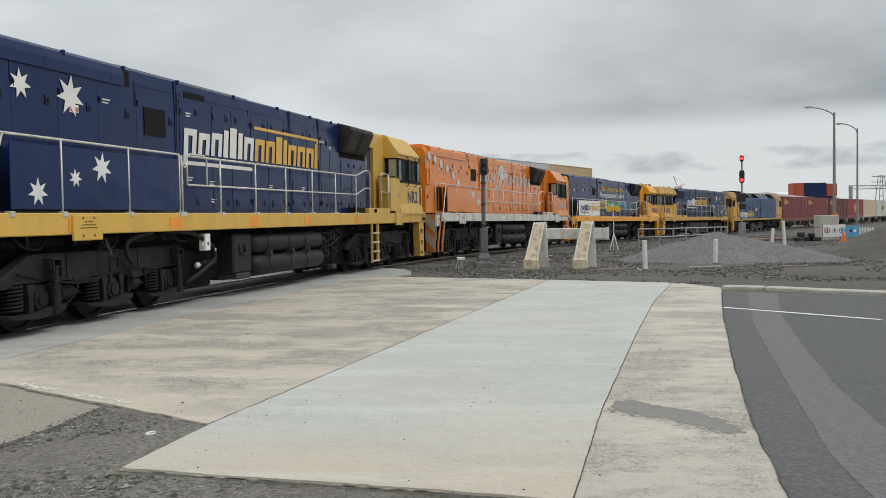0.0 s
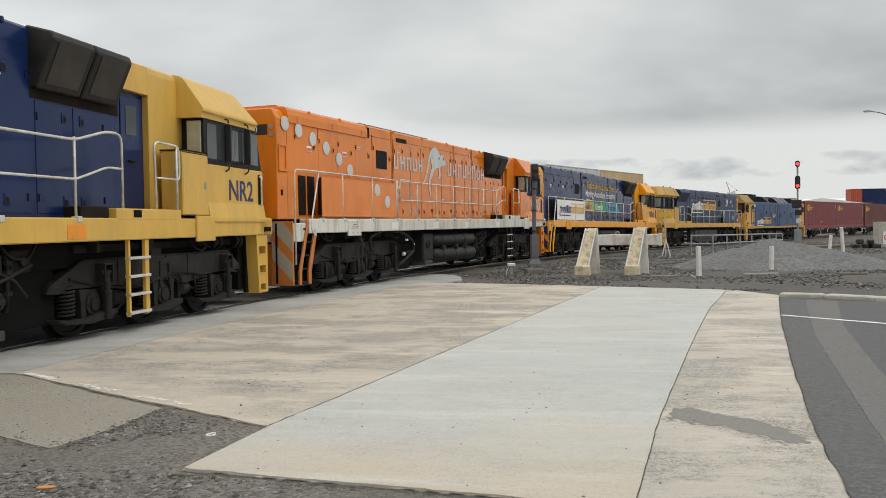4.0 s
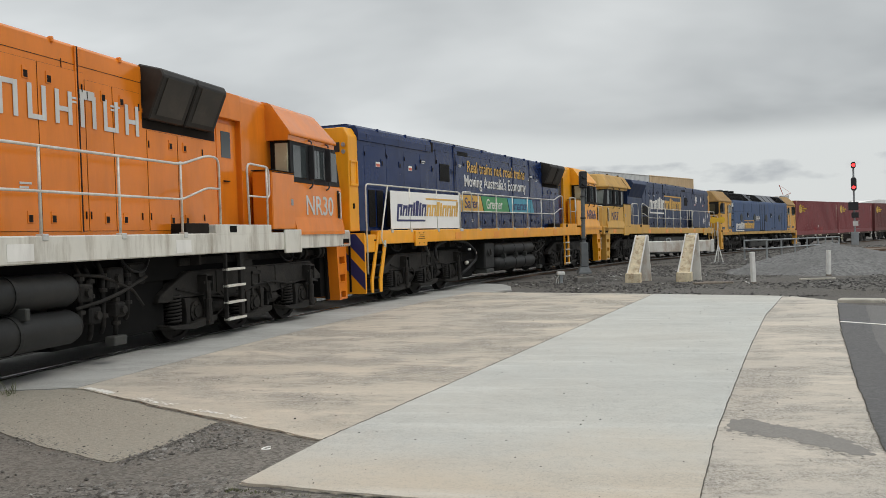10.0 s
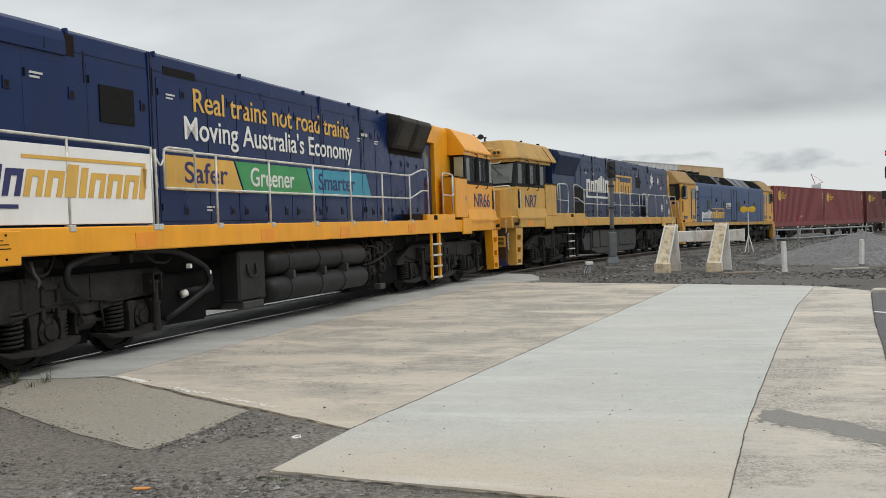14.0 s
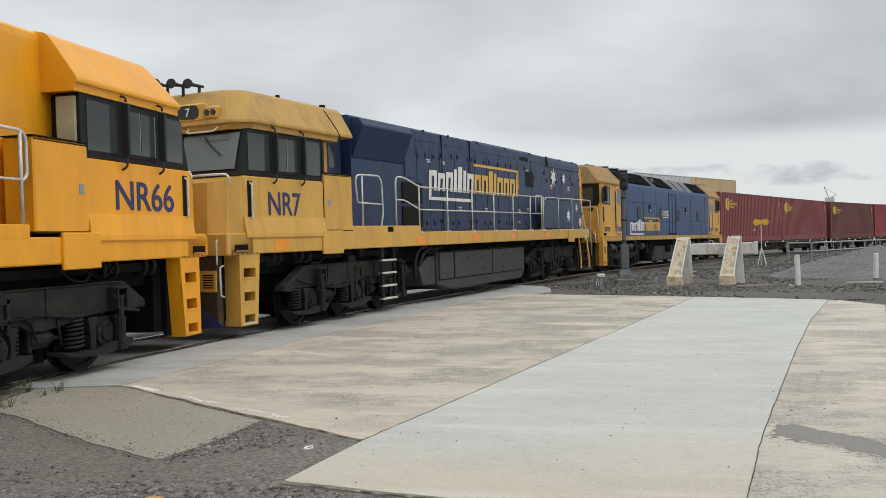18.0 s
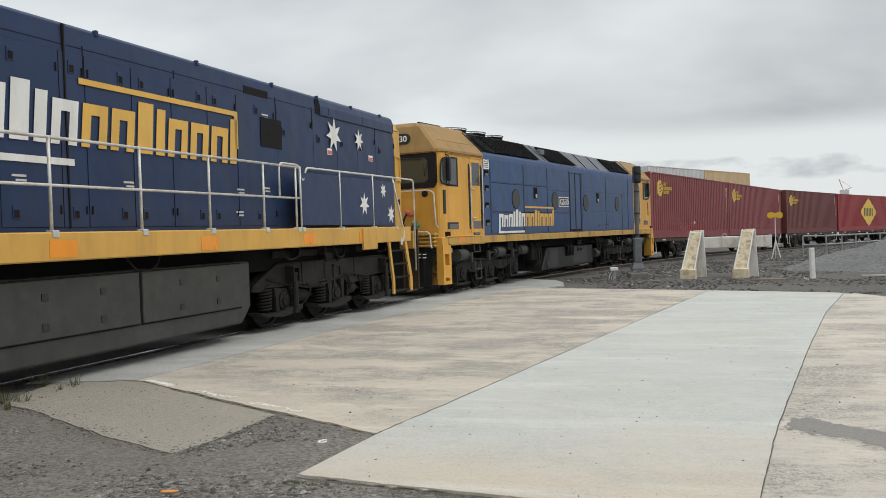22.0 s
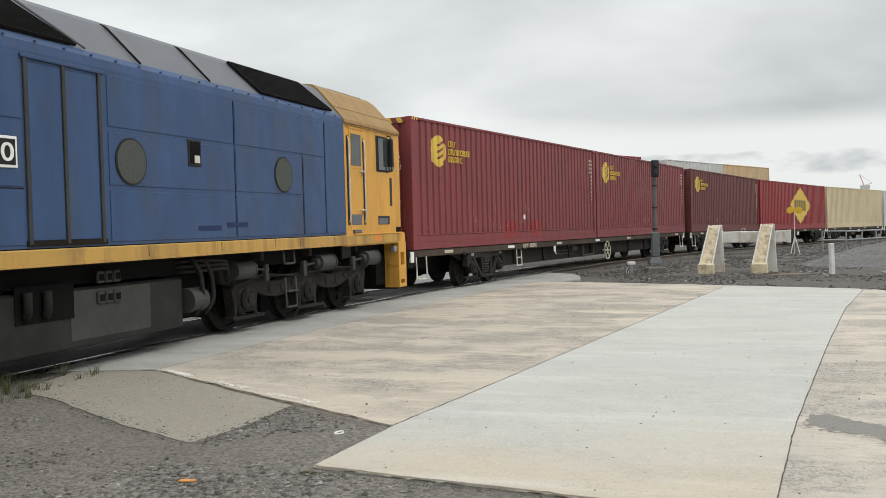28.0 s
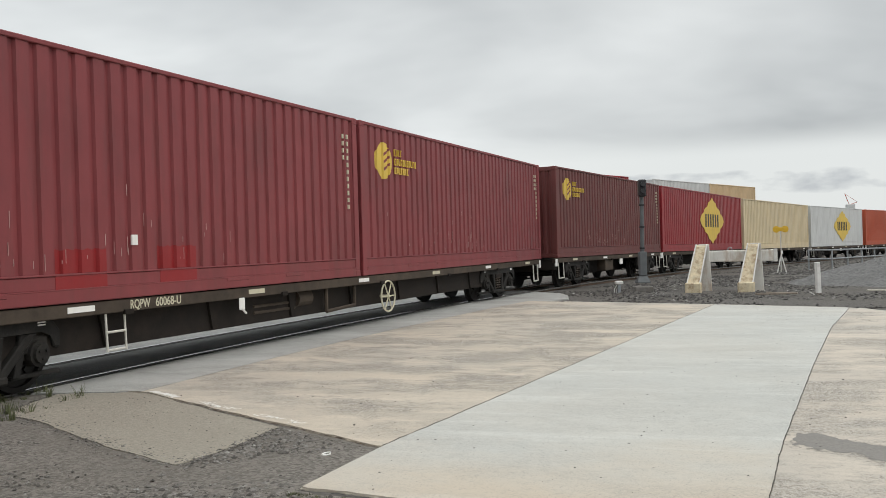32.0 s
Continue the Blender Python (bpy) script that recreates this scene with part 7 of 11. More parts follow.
    part("cab_roof", bm, cab if m == 1 else P_ROOF_AGED, g, "faceted cab roof with sloping sides")
    if m == -1:
        bm = bme()
        ring = [(-1.43, 3.56), (-1.462, 3.57), (-1.46, 3.61), (-1.436, 3.65), (-1.12, 4.1), (-1.02, 4.175), (-0.8, 4.2), (0.8, 4.2), (1.02, 4.175), (1.12, 4.1), (1.436, 3.65), (1.46, 3.61), (1.462, 3.57), (1.43, 3.56)]
        loft(bm, [[(X(x - lean * (z - 3.5)), y * 0.995, z - 0.004) for y, z in ring] for x, lean in ((6.86, 0.0), (6.66, 0.1))])
        part("rear_canopy", bm, P_ROOF_AGED, g, "cab roof end over the side door")
        for sg in (-1, 1):
            pipe("roof_joint", [(6.87, sg * 1.48, 3.5), (6.87, sg * 1.46, 3.62), (6.87, sg * 1.12, 4.1), (6.87, sg * 0.9, 4.2), (6.87, 0, 4.24)], 0.014, P_SEAM)
        pipe("roof_lip", [(6.88, -0.5, 4.23), (6.66, -0.5, 4.22), (6.6, -0.5, 4.16)], 0.02, P_SEAM)
        for x in (7.6, 6.66):
            bx("roof_lug", x, x + 0.05, -0.86, -0.78, 4.12, 4.27, P_SEAM, 0.01)
    bm = bme()
    rings = [[(9.5, -1.4, 1.72), (9.5, 1.4, 1.72), (9.5, 1.4, 2.64), (9.5, -1.4, 2.64)],
             [(9.78, -1.3, 1.72), (9.78, 1.3, 1.72), (9.76, 1.3, 2.58), (9.76, -1.3, 2.58)],
             [(9.97, -1.05, 1.72), (9.97, 1.05, 1.72), (9.93, 1.05, 2.54), (9.93, -1.05, 2.54)]]
    loft(bm, [[(X(p[0]), p[1], p[2]) for p in r] for r in rings])
    part("nose", bm, cab, g, "sloped short nose")
    # glass and frames
    for x0, x1 in ((7.17, 7.76), (8.74, 9.32)):
        bx("side_window", x0, x1, -1.408, -1.395, 2.76, 3.38, P_GLASS, 0.0)
        bx("side_window", x0, x1, 1.395, 1.408, 2.76, 3.38, P_GLASS, 0.0)
    w = bx("sliding_window", 7.88, 8.62, -1.42, -1.395, 2.73, 3.4, P_RUBBER, 0.01)
    for x0, x1 in ((7.92, 8.23), (8.27, 8.58)):
        bx("pane", x0, x1, -1.426, -1.415, 2.78, 3.35, P_GLASS, 0.0, w)
        bx("pane_frame", x1 + 0.005, x1 + 0.02, -1.43, -1.415, 2.78, 3.35, M_GALV, 0.0, w)
    for x in (7.83, 8.67):
        bx("wind_deflector", x - 0.022, x + 0.022, -1.55, -1.44, 2.74, 3.42, P_BLACKPAINT, 0.008)
        for z in (2.72, 3.44):
            pipe("deflector_bracket", [(x, -1.5, z), (x, -1.5, z + (0.06 if z > 3 else -0.12)), (x, -1.43, z + (0.08 if z > 3 else -0.16))], 0.016, P_BLACKPAINT, rad=0.05)
    bx("rear_window_frame", 7.07, 7.1, -1.41, -1.08, 2.68, 3.46, P_RUBBER, 0.004)
    # no blind here: the cream pane paints light passing through the window
    rw = bx("rear_corner_window", 7.05, 7.072, -1.365, -1.12, 2.74, 3.4, P_LIT_PANE if m == 1 else P_SCREEN, 0.0, lab="rear cab window with the light through it painted on")
    bx("window_bar", 7.045, 7.05, -1.365, -1.12, 2.74, 2.84, P_RUBBER, 0.0, rw)
    bm = bme()
    for y0, y1 in ((-1.25, -0.08), (0.08, 1.25)):
        loft(bm, [[(X(x), y, z) for x, y, z in ((9.478 + o, y0, 2.78), (9.478 + o, y1, 2.78), (9.302 + o, y1, 3.4), (9.302 + o, y0, 3.4))] for o in (0.0, 0.016)])
    part("windscreen", bm, P_SCREEN, g, "dark reflective windscreen")
    pipe("wiper", [(9.36, -0.55, 3.36), (9.42, -0.7, 3.2), (9.46, -0.95, 3.02)], 0.012, P_BLACKPAINT)
    for y in (-0.3, 0.3):
        bm = bme()
        ang = np.linspace(0, 2 * math.pi, 17)[:-1]
        oval = [(y + (0.11 if math.cos(a) > 0 else -0.11) + 0.11 * math.cos(a), 3.78 + 0.12 * math.sin(a)) for a in ang]
        prism(bm, oval, "x", X(9.3), X(9.47))
        box_ob = part("number_box", bm, P_BLACKPAINT, g)
    bm = bme()
    box(bm, X(9.3), X(9.455), -0.62, 0.62, 3.62, 3.93, 0.03)
    part("number_housing", bm, cab, g)
    for y in (-0.76, 0.76):
        bm = bme()
        box(bm, X(9.3), X(9.46), y - 0.13, y + 0.13, 3.64, 3.86, 0.03)
        cl = part("headlamp_cluster", bm, cab, g)
        for dy in (-0.065, 0.065):
            bm = bme()
            rod(bm, (X(9.4), y + dy, 3.75), (X(9.475), y + dy, 3.75), 0.05, 14)
            rod(bm, (X(9.4), y + dy, 3.75), (X(9.48), y + dy, 3.75), 0.035, 14)
            part("headlamp", bm, P_COWL_PANEL, cl)
    pipe("brow_rail", [(9.44, -0.9, 3.5), (9.52, -0.88, 3.42), (9.52, -0.3, 3.42), (9.44, -0.28, 3.5)], 0.016, P_STEEL)
    for dx, dy in ((0.0, -0.12), (0.16, 0.1), (0.3, 0.32)):
        bm = bme()
        n = [(0.0, 0.03), (0.2, 0.035), (0.34, 0.055), (0.4, 0.11)]
        ang = [2 * math.pi * i / 12 for i in range(12)]
        loft(bm, [[(X(8.85 + dx + a), dy + r * math.cos(q), 4.32 + r * 0.8 * math.sin(q)) for q in ang] for a, r in n])
        rod(bm, (X(8.95 + dx), dy, 4.1), (X(8.95 + dx), dy, 4.32), 0.03, 6)
        part("air_horn", bm, P_BLACKPAINT, g)
    for x, y in ((8.2, -0.7), (8.55, 0.2)):
        bm = bme()
        rod(bm, (X(x), y, 4.1), (X(x), y, 4.225), 0.05, 10)
        part("roof_antenna", bm, P_BLACKPAINT, g)
    pipe("nose_rail", [(9.7, -1.32, 2.5), (9.72, -1.3, 2.68), (9.95, -1.0, 2.66), (9.97, -0.2, 2.64), (9.97, 0.8, 2.66)], 0.02, P_STEEL)
    pipe("cab_grab", [(9.33, -1.42, 1.95), (9.33, -1.47, 1.98), (9.33, -1.47, 2.52), (9.33, -1.42, 2.55)], 0.018, P_STEEL)
    # flat plate; the niche behind the grab rail is only painted dark
    bx("grab_recess", 9.27, 9.39, -1.425, -1.415, 1.9, 2.58, P_SEAM, 0.0)
    if m == -1:
        writing("front_number", number[2:], 0.2, P_WHITE, g, pose(X(9.474), -0.24, 3.71, 90, 0, -90), 1.0)
    # cab numbers
    if m == 1:
        wide = 1.45 if len(number) > 3 else 1.13
        writing("road_number", number, 0.55, number_mat, g, pose(X(8.98) - wide, -1.426, 2.04, 90, 0, 0), width=wide)
    else:
        writing("road_number", number, 0.57, number_mat, g, pose(X(8.86), -1.426, 2.02, 90, 0, 0), 0.92)
    # under-frame equipment
    if m == 1:
        bx("equipment_case", -2.38, -1.6, -1.32, -0.6, 0.46, 1.26, P_TANK, 0.03, lab="grey equipment case")
        bx("case_lid", -2.35, -1.63, -1.325, -1.32, 0.5, 1.22, P_TANK, 0.004)
        bx("case_foot", -2.3, -1.7, -1.34, -0.9, 0.34, 0.46, P_TANK_GREY, 0.02)
        bx("case_back", -3.0, -2.38, -1.0, -0.5, 0.4, 1.2, P_DARK, 0.02)
        pipe("case_loop", [(-2.15, -1.33, 1.05), (-2.15, -1.36, 0.85), (-1.9, -1.36, 0.85), (-1.9, -1.33, 1.05)], 0.02, P_TANK, rad=0.12)
        bx("frame_box", -4.1, -3.0, -1.15, 0.5, 0.28, 1.0, P_DARK, 0.04)
        pipe("drain_pipe", [(-3.7, -1.2, 0.72), (-3.3, -1.22, 0.74), (-2.95, -1.2, 0.74)], 0.06, P_BOGIE)
        pipe("drain_valve", [(-3.72, -1.24, 0.7), (-3.64, -1.26, 0.72)], 0.055, P_STEEL)
        if number == "NR2":
            wb = bx("white_box", -3.6, -3.42, -1.4, -1.25, 0.98, 1.3, P_BOARD, 0.015)
            bx("box_latch", -3.54, -3.5, -1.41, -1.4, 1.08, 1.14, P_BLACKPAINT, 0.0, wb)
        for z, y in ((1.03, -1.16), (0.58, -1.2)):
            bm = bme()
            x0, x1, r = -1.46, 2.3, 0.215
            n = 20
            rings = [[(X(x), y + q * math.cos(2 * math.pi * i / n), z + q * math.sin(2 * math.pi * i / n)) for i in range(n)] for x, q in ((x0, r * 0.4), (x0 + 0.05, r * 0.8), (x0 + 0.16, r), (x1 - 0.16, r), (x1 - 0.05, r * 0.8), (x1, r * 0.4))]
            loft(bm, rings)
            t = part("air_reservoir", bm, P_TANK, g, "horizontal dark grey air tank", smooth=True)
            for x in (-0.9, 0.2, 1.1):
                bm = bme()
                rod(bm, (X(x), y, z), (X((x + 0.05)), y, z), r + 0.012, 20)
                part("strap", bm, P_TANK, t)
        for x in (-0.85, 0.3, 1.2):
            bx("tank_bracket", x, x + 0.07, -1.42, -1.2, 0.74, 0.88, P_TANK_GREY)
        bx("fuel_tank", -2.0, 3.4, -0.9, 0.9, 0.3, 1.2, P_TANK, 0.05)
        # near-black block added as the shade behind the valves
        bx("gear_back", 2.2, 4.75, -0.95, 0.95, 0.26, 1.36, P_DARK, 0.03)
        for x, top, foot in ((2.42, 1.34, 0.5), (2.62, 1.3, 0.36), (2.88, 1.36, 0.42), (3.14, 1.2, 0.3), (3.42, 1.34, 0.55)):
            pipe("air_pipe", [(x, -1.12, top), (x + 0.02, -1.2, top - 0.15), (x - 0.02, -1.22, foot + 0.1), (x + 0.1, -1.1, foot)], 0.034, P_BOGIE)
            for z in (foot + 0.22, (top + foot) / 2 + 0.08, top - 0.2):
                bm = bme()
                rod(bm, (x, -1.21, z - 0.02), (x, -1.21, z + 0.03), 0.06, 8)
                part("pipe_union", bm, P_CAST, g)
        for x0, x1, z0, z1, y0 in ((2.3, 2.58, 0.86, 1.08, -1.3), (2.52, 2.76, 0.56, 0.78, -1.28), (2.95, 3.3, 0.98, 1.26, -1.26), (3.05, 3.26, 0.6, 0.8, -1.3), (3.5, 3.9, 1.0, 1.3, -1.2)):
            v = bx("valve", x0, x1, y0, -1.05, z0, z1, P_BOGIE, 0.025)
            bm = bme()
            rod(bm, (X((x0 + x1) / 2), y0, (z0 + z1) / 2), (X((x0 + x1) / 2), y0 - 0.05, (z0 + z1) / 2), 0.055, 10)
            part("valve_cap", bm, P_CAST, v)
        pipe("air_pipe", [(2.3, -1.24, 0.78), (2.75, -1.28, 0.84), (3.2, -1.26, 0.92), (3.9, -1.2, 1.1)], 0.026, P_CAST)
        pipe("air_pipe", [(2.3, -1.22, 1.2), (2.8, -1.26, 1.16), (3.5, -1.24, 0.94), (3.8, -1.2, 0.7)], 0.022, P_CAST)
        bx("drain_box", 2.95, 3.22, -1.32, -1.16, 0.24, 0.36, P_TANK_GREY, 0.012)
    else:
        pr("fuel_tank", [(-2.75, 0.5), (-2.5, 0.26), (2.6, 0.24), (3.4, 0.4), (3.4, 1.2), (-2.75, 1.2)], "y", -1.25, 1.25, P_TANK_GREY, 0.03, lab="long grey fuel tank")
        for x0, x1 in ((-2.45, -0.12), (-0.06, 2.42), (2.52, 3.32)):
            bx("tank_gap", x0 - 0.02, x1 + 0.02, -1.256, -1.25, 0.5, 1.19, P_SEAM, 0.0)
            bx("tank_door", x0, x1, -1.285, -1.25, 0.52, 1.17, P_TANK_GREY, 0.01)
            for k in range(2):
                for zz in (0.62, 0.95):
                    if x1 - x0 > 1:
                        bx("tank_latch", x0 + (0.6 + k * 0.9) * (x1 - x0) / 2.4, x0 + (0.6 + k * 0.9) * (x1 - x0) / 2.4 + 0.1, -1.295, -1.285, zz, zz + 0.08, P_BLACKPAINT, 0.0)
        pr("tank_end", [(3.42, 0.42), (4.1, 0.42), (4.3, 0.85), (3.75, 1.1), (3.42, 1.1)], "y", -1.2, -0.7, P_TANK_GREY, 0.02)
    if m == 1:
        pipe("sand_hose", [(-5.2, -1.28, 1.36), (-5.56, -1.3, 1.33), (-5.98, -1.32, 1.22), (-5.99, -1.32, 1.0), (-5.74, -1.26, 0.88)], 0.042, P_RUBBER, rad=0.3)
        pipe("sand_hose", [(-4.8, -1.3, 1.37), (-3.9, -1.32, 1.34), (-3.24, -1.34, 1.06), (-3.14, -1.34, 0.8), (-3.8, -1.3, 0.52), (-4.06, -1.2, 0.38)], 0.045, P_RUBBER, rad=0.35)
        for x, z in ((-3.2, 0.98), (-3.66, 1.1)):
            bx("hose_clamp", x - 0.02, x + 0.02, -1.385, -1.3, z - 0.03, z + 0.035, P_BOARD, 0.01)
        pipe("eye_bolt", [(-6.5, -1.3, 1.3), (-6.5, -1.34, 1.16), (-6.42, -1.34, 1.08), (-6.46, -1.34, 1.0)], 0.022, P_TANK_GREY, rad=0.04)
    else:
        pipe("sand_hose", [(4.0, -1.25, 1.34), (4.5, -1.3, 1.3), (4.72, -1.3, 0.95), (4.62, -1.26, 0.55)], 0.04, P_RUBBER, rad=0.3)
        pipe("sand_hose", [(3.7, -1.25, 1.3), (4.2, -1.3, 1.22), (4.5, -1.3, 0.9)], 0.035, P_RUBBER, rad=0.3)
        pipe("air_pipe", [(3.0, -1.2, 1.3), (3.6, -1.26, 1.26), (4.3, -1.28, 1.28)], 0.03, P_BOGIE)
    # cable trunking and brackets between the sill and the bogie
    for c in (-6.25, 7.25) if m == 1 else (7.25, -6.0):
        for dx in (-1.9, -0.9, 0.5, 1.5):
            bx("frame_bracket", c + dx, c + dx + 0.07, -1.22, -1.0, 1.2, 1.38, P_CAST, 0.008)
        bx("side_bearer", c - 2.2, c + 2.2, -1.06, -1.0, 1.2, 1.32, P_BOGIE, 0.01)
        pipe("cable_loop", [(c - 0.3, -1.2, 1.36), (c - 0.2, -1.24, 1.15), (c + 0.05, -1.24, 1.12), (c + 0.2, -1.2, 1.36)], 0.022, P_RUBBER, rad=0.12)
    for x in (7.5, 7.75, 8.4, 8.6):
        pipe("pipe_clip", [(x, -1.3, 1.4), (x, -1.36, 1.3), (x + 0.03, -1.3, 1.18), (x + 0.1, -1.1, 1.16)], 0.03, P_CAST, rad=0.08)
    for k in range(5):
        x = -8.4 + k * 3.9
        pipe("cable_loop", [(x, -1.2, 1.38), (x + 0.15, -1.24, 1.2), (x + 0.5, -1.24, 1.16), (x + 0.7, -1.2, 1.37)], 0.018, P_RUBBER, rad=0.12)
    # ladder under the cab door
    for x in (5.84, 6.14):
        bx("ladder_stile", x, x + 0.05, -1.42, -1.36, 0.24, 1.37, ladder if m == 1 and cab is not P_ORANGE else P_BOGIE, 0.006)
    for k in range(4):
        bx("ladder_rung", 5.84, 6.19, -1.45, -1.35, 0.27 + 0.27 * k, 0.31 + 0.27 * k, P_STEEL, 0.006)
    # handrails
    y = -1.4
    RX = 0.0 if m == 1 else 0.05
    if boards:
        edges = (-8.66, -7.61, -5.99, -4.48) if m == 1 else (-8.45, -7.3, -5.75, -4.2)
        for x0, x1 in zip(edges[:-1], edges[1:]):
            bx("rail_board", x0 + 0.02, x1 - 0.02, y - 0.02, y, 1.74 if boards is not P_BOARD else 1.72, 2.64, boards, 0.006, lab="flat board fixed to the handrail")
        for x in edges[1:]:
            pipe("stanchion", [(x, y - 0.01, 1.66), (x, y - 0.01, 2.74)], 0.017, rail_mat)
    hx = -9.85 if m == 1 else -9.97 - tail
    pipe("handrail", [(hx, y - 0.02, 0.7), (hx, y - 0.02, 2.75), (-9.0 - tail, y, 2.75), (-4.42, y, 2.73), (-4.36, y, 2.2)], 0.02, rail_mat, rad=0.12)
    pipe("step_rail", [(-8.75 - tail, y, 2.74), (-9.2 - tail, y - 0.05, 1.62), (-9.22 - tail, y - 0.05, 1.48), (-9.14 - tail, y - 0.05, 1.38), (-9.04 - tail, y - 0.05, 1.35)], 0.02, rail_mat, rad=0.06)
    bx("rail_clamp", -9.1 - tail, -9.0 - tail, y - 0.06, y - 0.04, 1.3, 1.46, P_RAIL_FOOT, 0.004)
    posts = (-4.38 if m == 1 else -4.05, -2.99, -1.5, 0.0, 1.52, 3.04, 4.58)
    for x in posts:
        pipe("stanchion", [(x, y, 1.66), (x, y, 2.72 if x < 4.3 else 2.76)], 0.019, rail_mat)
    for x in posts + edges:
        bx("rail_bracket", x - 0.05, x + 0.05, -1.465, -1.36, 1.63, 1.71, P_RAIL_FOOT, 0.008)
    pipe("handrail", [(-4.2, y, 2.72), (2.5, y, 2.72), (4.6 - RX, y, 2.72), (5.35 - RX, y, 2.9), (5.75 - RX, y, 2.9), (5.75 - RX, y, 1.68)], 0.02, rail_mat, rad=0.15)
    pipe("handrail", [(-4.2, y, 2.2), (2.5, y, 2.2), (4.6 - RX, y, 2.2), (5.35 - RX, y, 2.4), (5.75 - RX, y, 2.4)], 0.018, rail_mat, rad=0.12)
    pipe("safety_chain", [(-4.36, y, 2.6), (-4.3, y - 0.02, 2.48), (-4.2, y, 2.6)], 0.014, rail_mat)
    pipe("gate_hoop", [(-4.2, y, 2.2), (-4.2, y, 2.76), (-3.5, y, 2.76), (-3.5, y, 2.2)], 0.018, rail_mat, rad=0.12)
    if m == 1:
        pipe("cab_hoop", [(6.3, y - 0.03, 1.8), (6.28, y - 0.03, 2.88), (6.64, y - 0.03, 2.86), (6.64, y - 0.03, 2.36), (6.6, y - 0.03, 2.3)], 0.02, rail_mat, rad=0.14)
        pipe("stanchion", [(6.6, y - 0.03, 1.8), (6.6, y - 0.03, 2.85)], 0.02, rail_mat)
        pipe("cab_hoop_bar", [(6.3, y - 0.03, 2.32), (6.62, y - 0.03, 2.32)], 0.016, rail_mat)
    else:
        pipe("cab_hoop", [(6.56, y, 2.3), (6.6, y, 2.86), (6.14, y, 2.88), (6.12, y, 2.1), (6.16, y, 1.8)], 0.02, rail_mat, rad=0.2)
        pipe("stanchion", [(6.48, y, 1.8), (6.48, y, 2.86)], 0.019, rail_mat)
        pipe("cab_hoop_bar", [(6.55, y, 2.3), (6.13, y, 2.28)], 0.016, rail_mat)
    # the other side keeps a plain rail
    pipe("handrail", [(-9.4, 1.4, 1.69), (-9.4, 1.4, 2.72), (5.6, 1.4, 2.72), (5.6, 1.4, 1.69)], 0.02, rail_mat, rad=0.15)
    for x in (-7.5, -5.5, -3.5, -1.5, 0.5, 2.5, 4.5):
        pipe("stanchion", [(x, 1.4, 1.66), (x, 1.4, 2.72)], 0.019, rail_mat)
    # plain dark boxes added to close the bright gaps beside the tank
    for x0, x1 in ((-4.7, -3.3), (3.2, 4.6)):
        bx("traction_gear", x0, x1, -0.75, 0.75, 0.3, 1.05, P_DARK, 0.05)
    loco_bogie(g, -6.25 if m == 1 else 6.0, s_mid, hb)
    loco_bogie(g, m * 7.25, s_mid, hb)
    side(g)
    return g


P_BLACKPAINT = M_BLACK


def stars_on(g, spots, y, mat=None):
    for cx, cz, r, turn in spots:
        bm = bme()
        star(bm, cx, cz, r, y, turn=turn)
        part("painted_star", bm, mat or P_WHITE, g, "white seven-pointed star")


def side_nr2(g):
    bar_logo(g, -3.85, 2.82, 1.257, -1.122, P_WHITE, P_GOLD, 0.05, 0.59)
    stars_on(g, [(-8.04, 3.5, 0.22, 0.1), (-6.98, 3.46, 0.32, -0.1)], -1.116)
    stars_on(g, [(-8.12, 1.98, 0.2, 0.0), (-7.32, 2.2, 0.14, 0.1), (-6.69, 2.38, 0.24, -0.1)], -1.42)


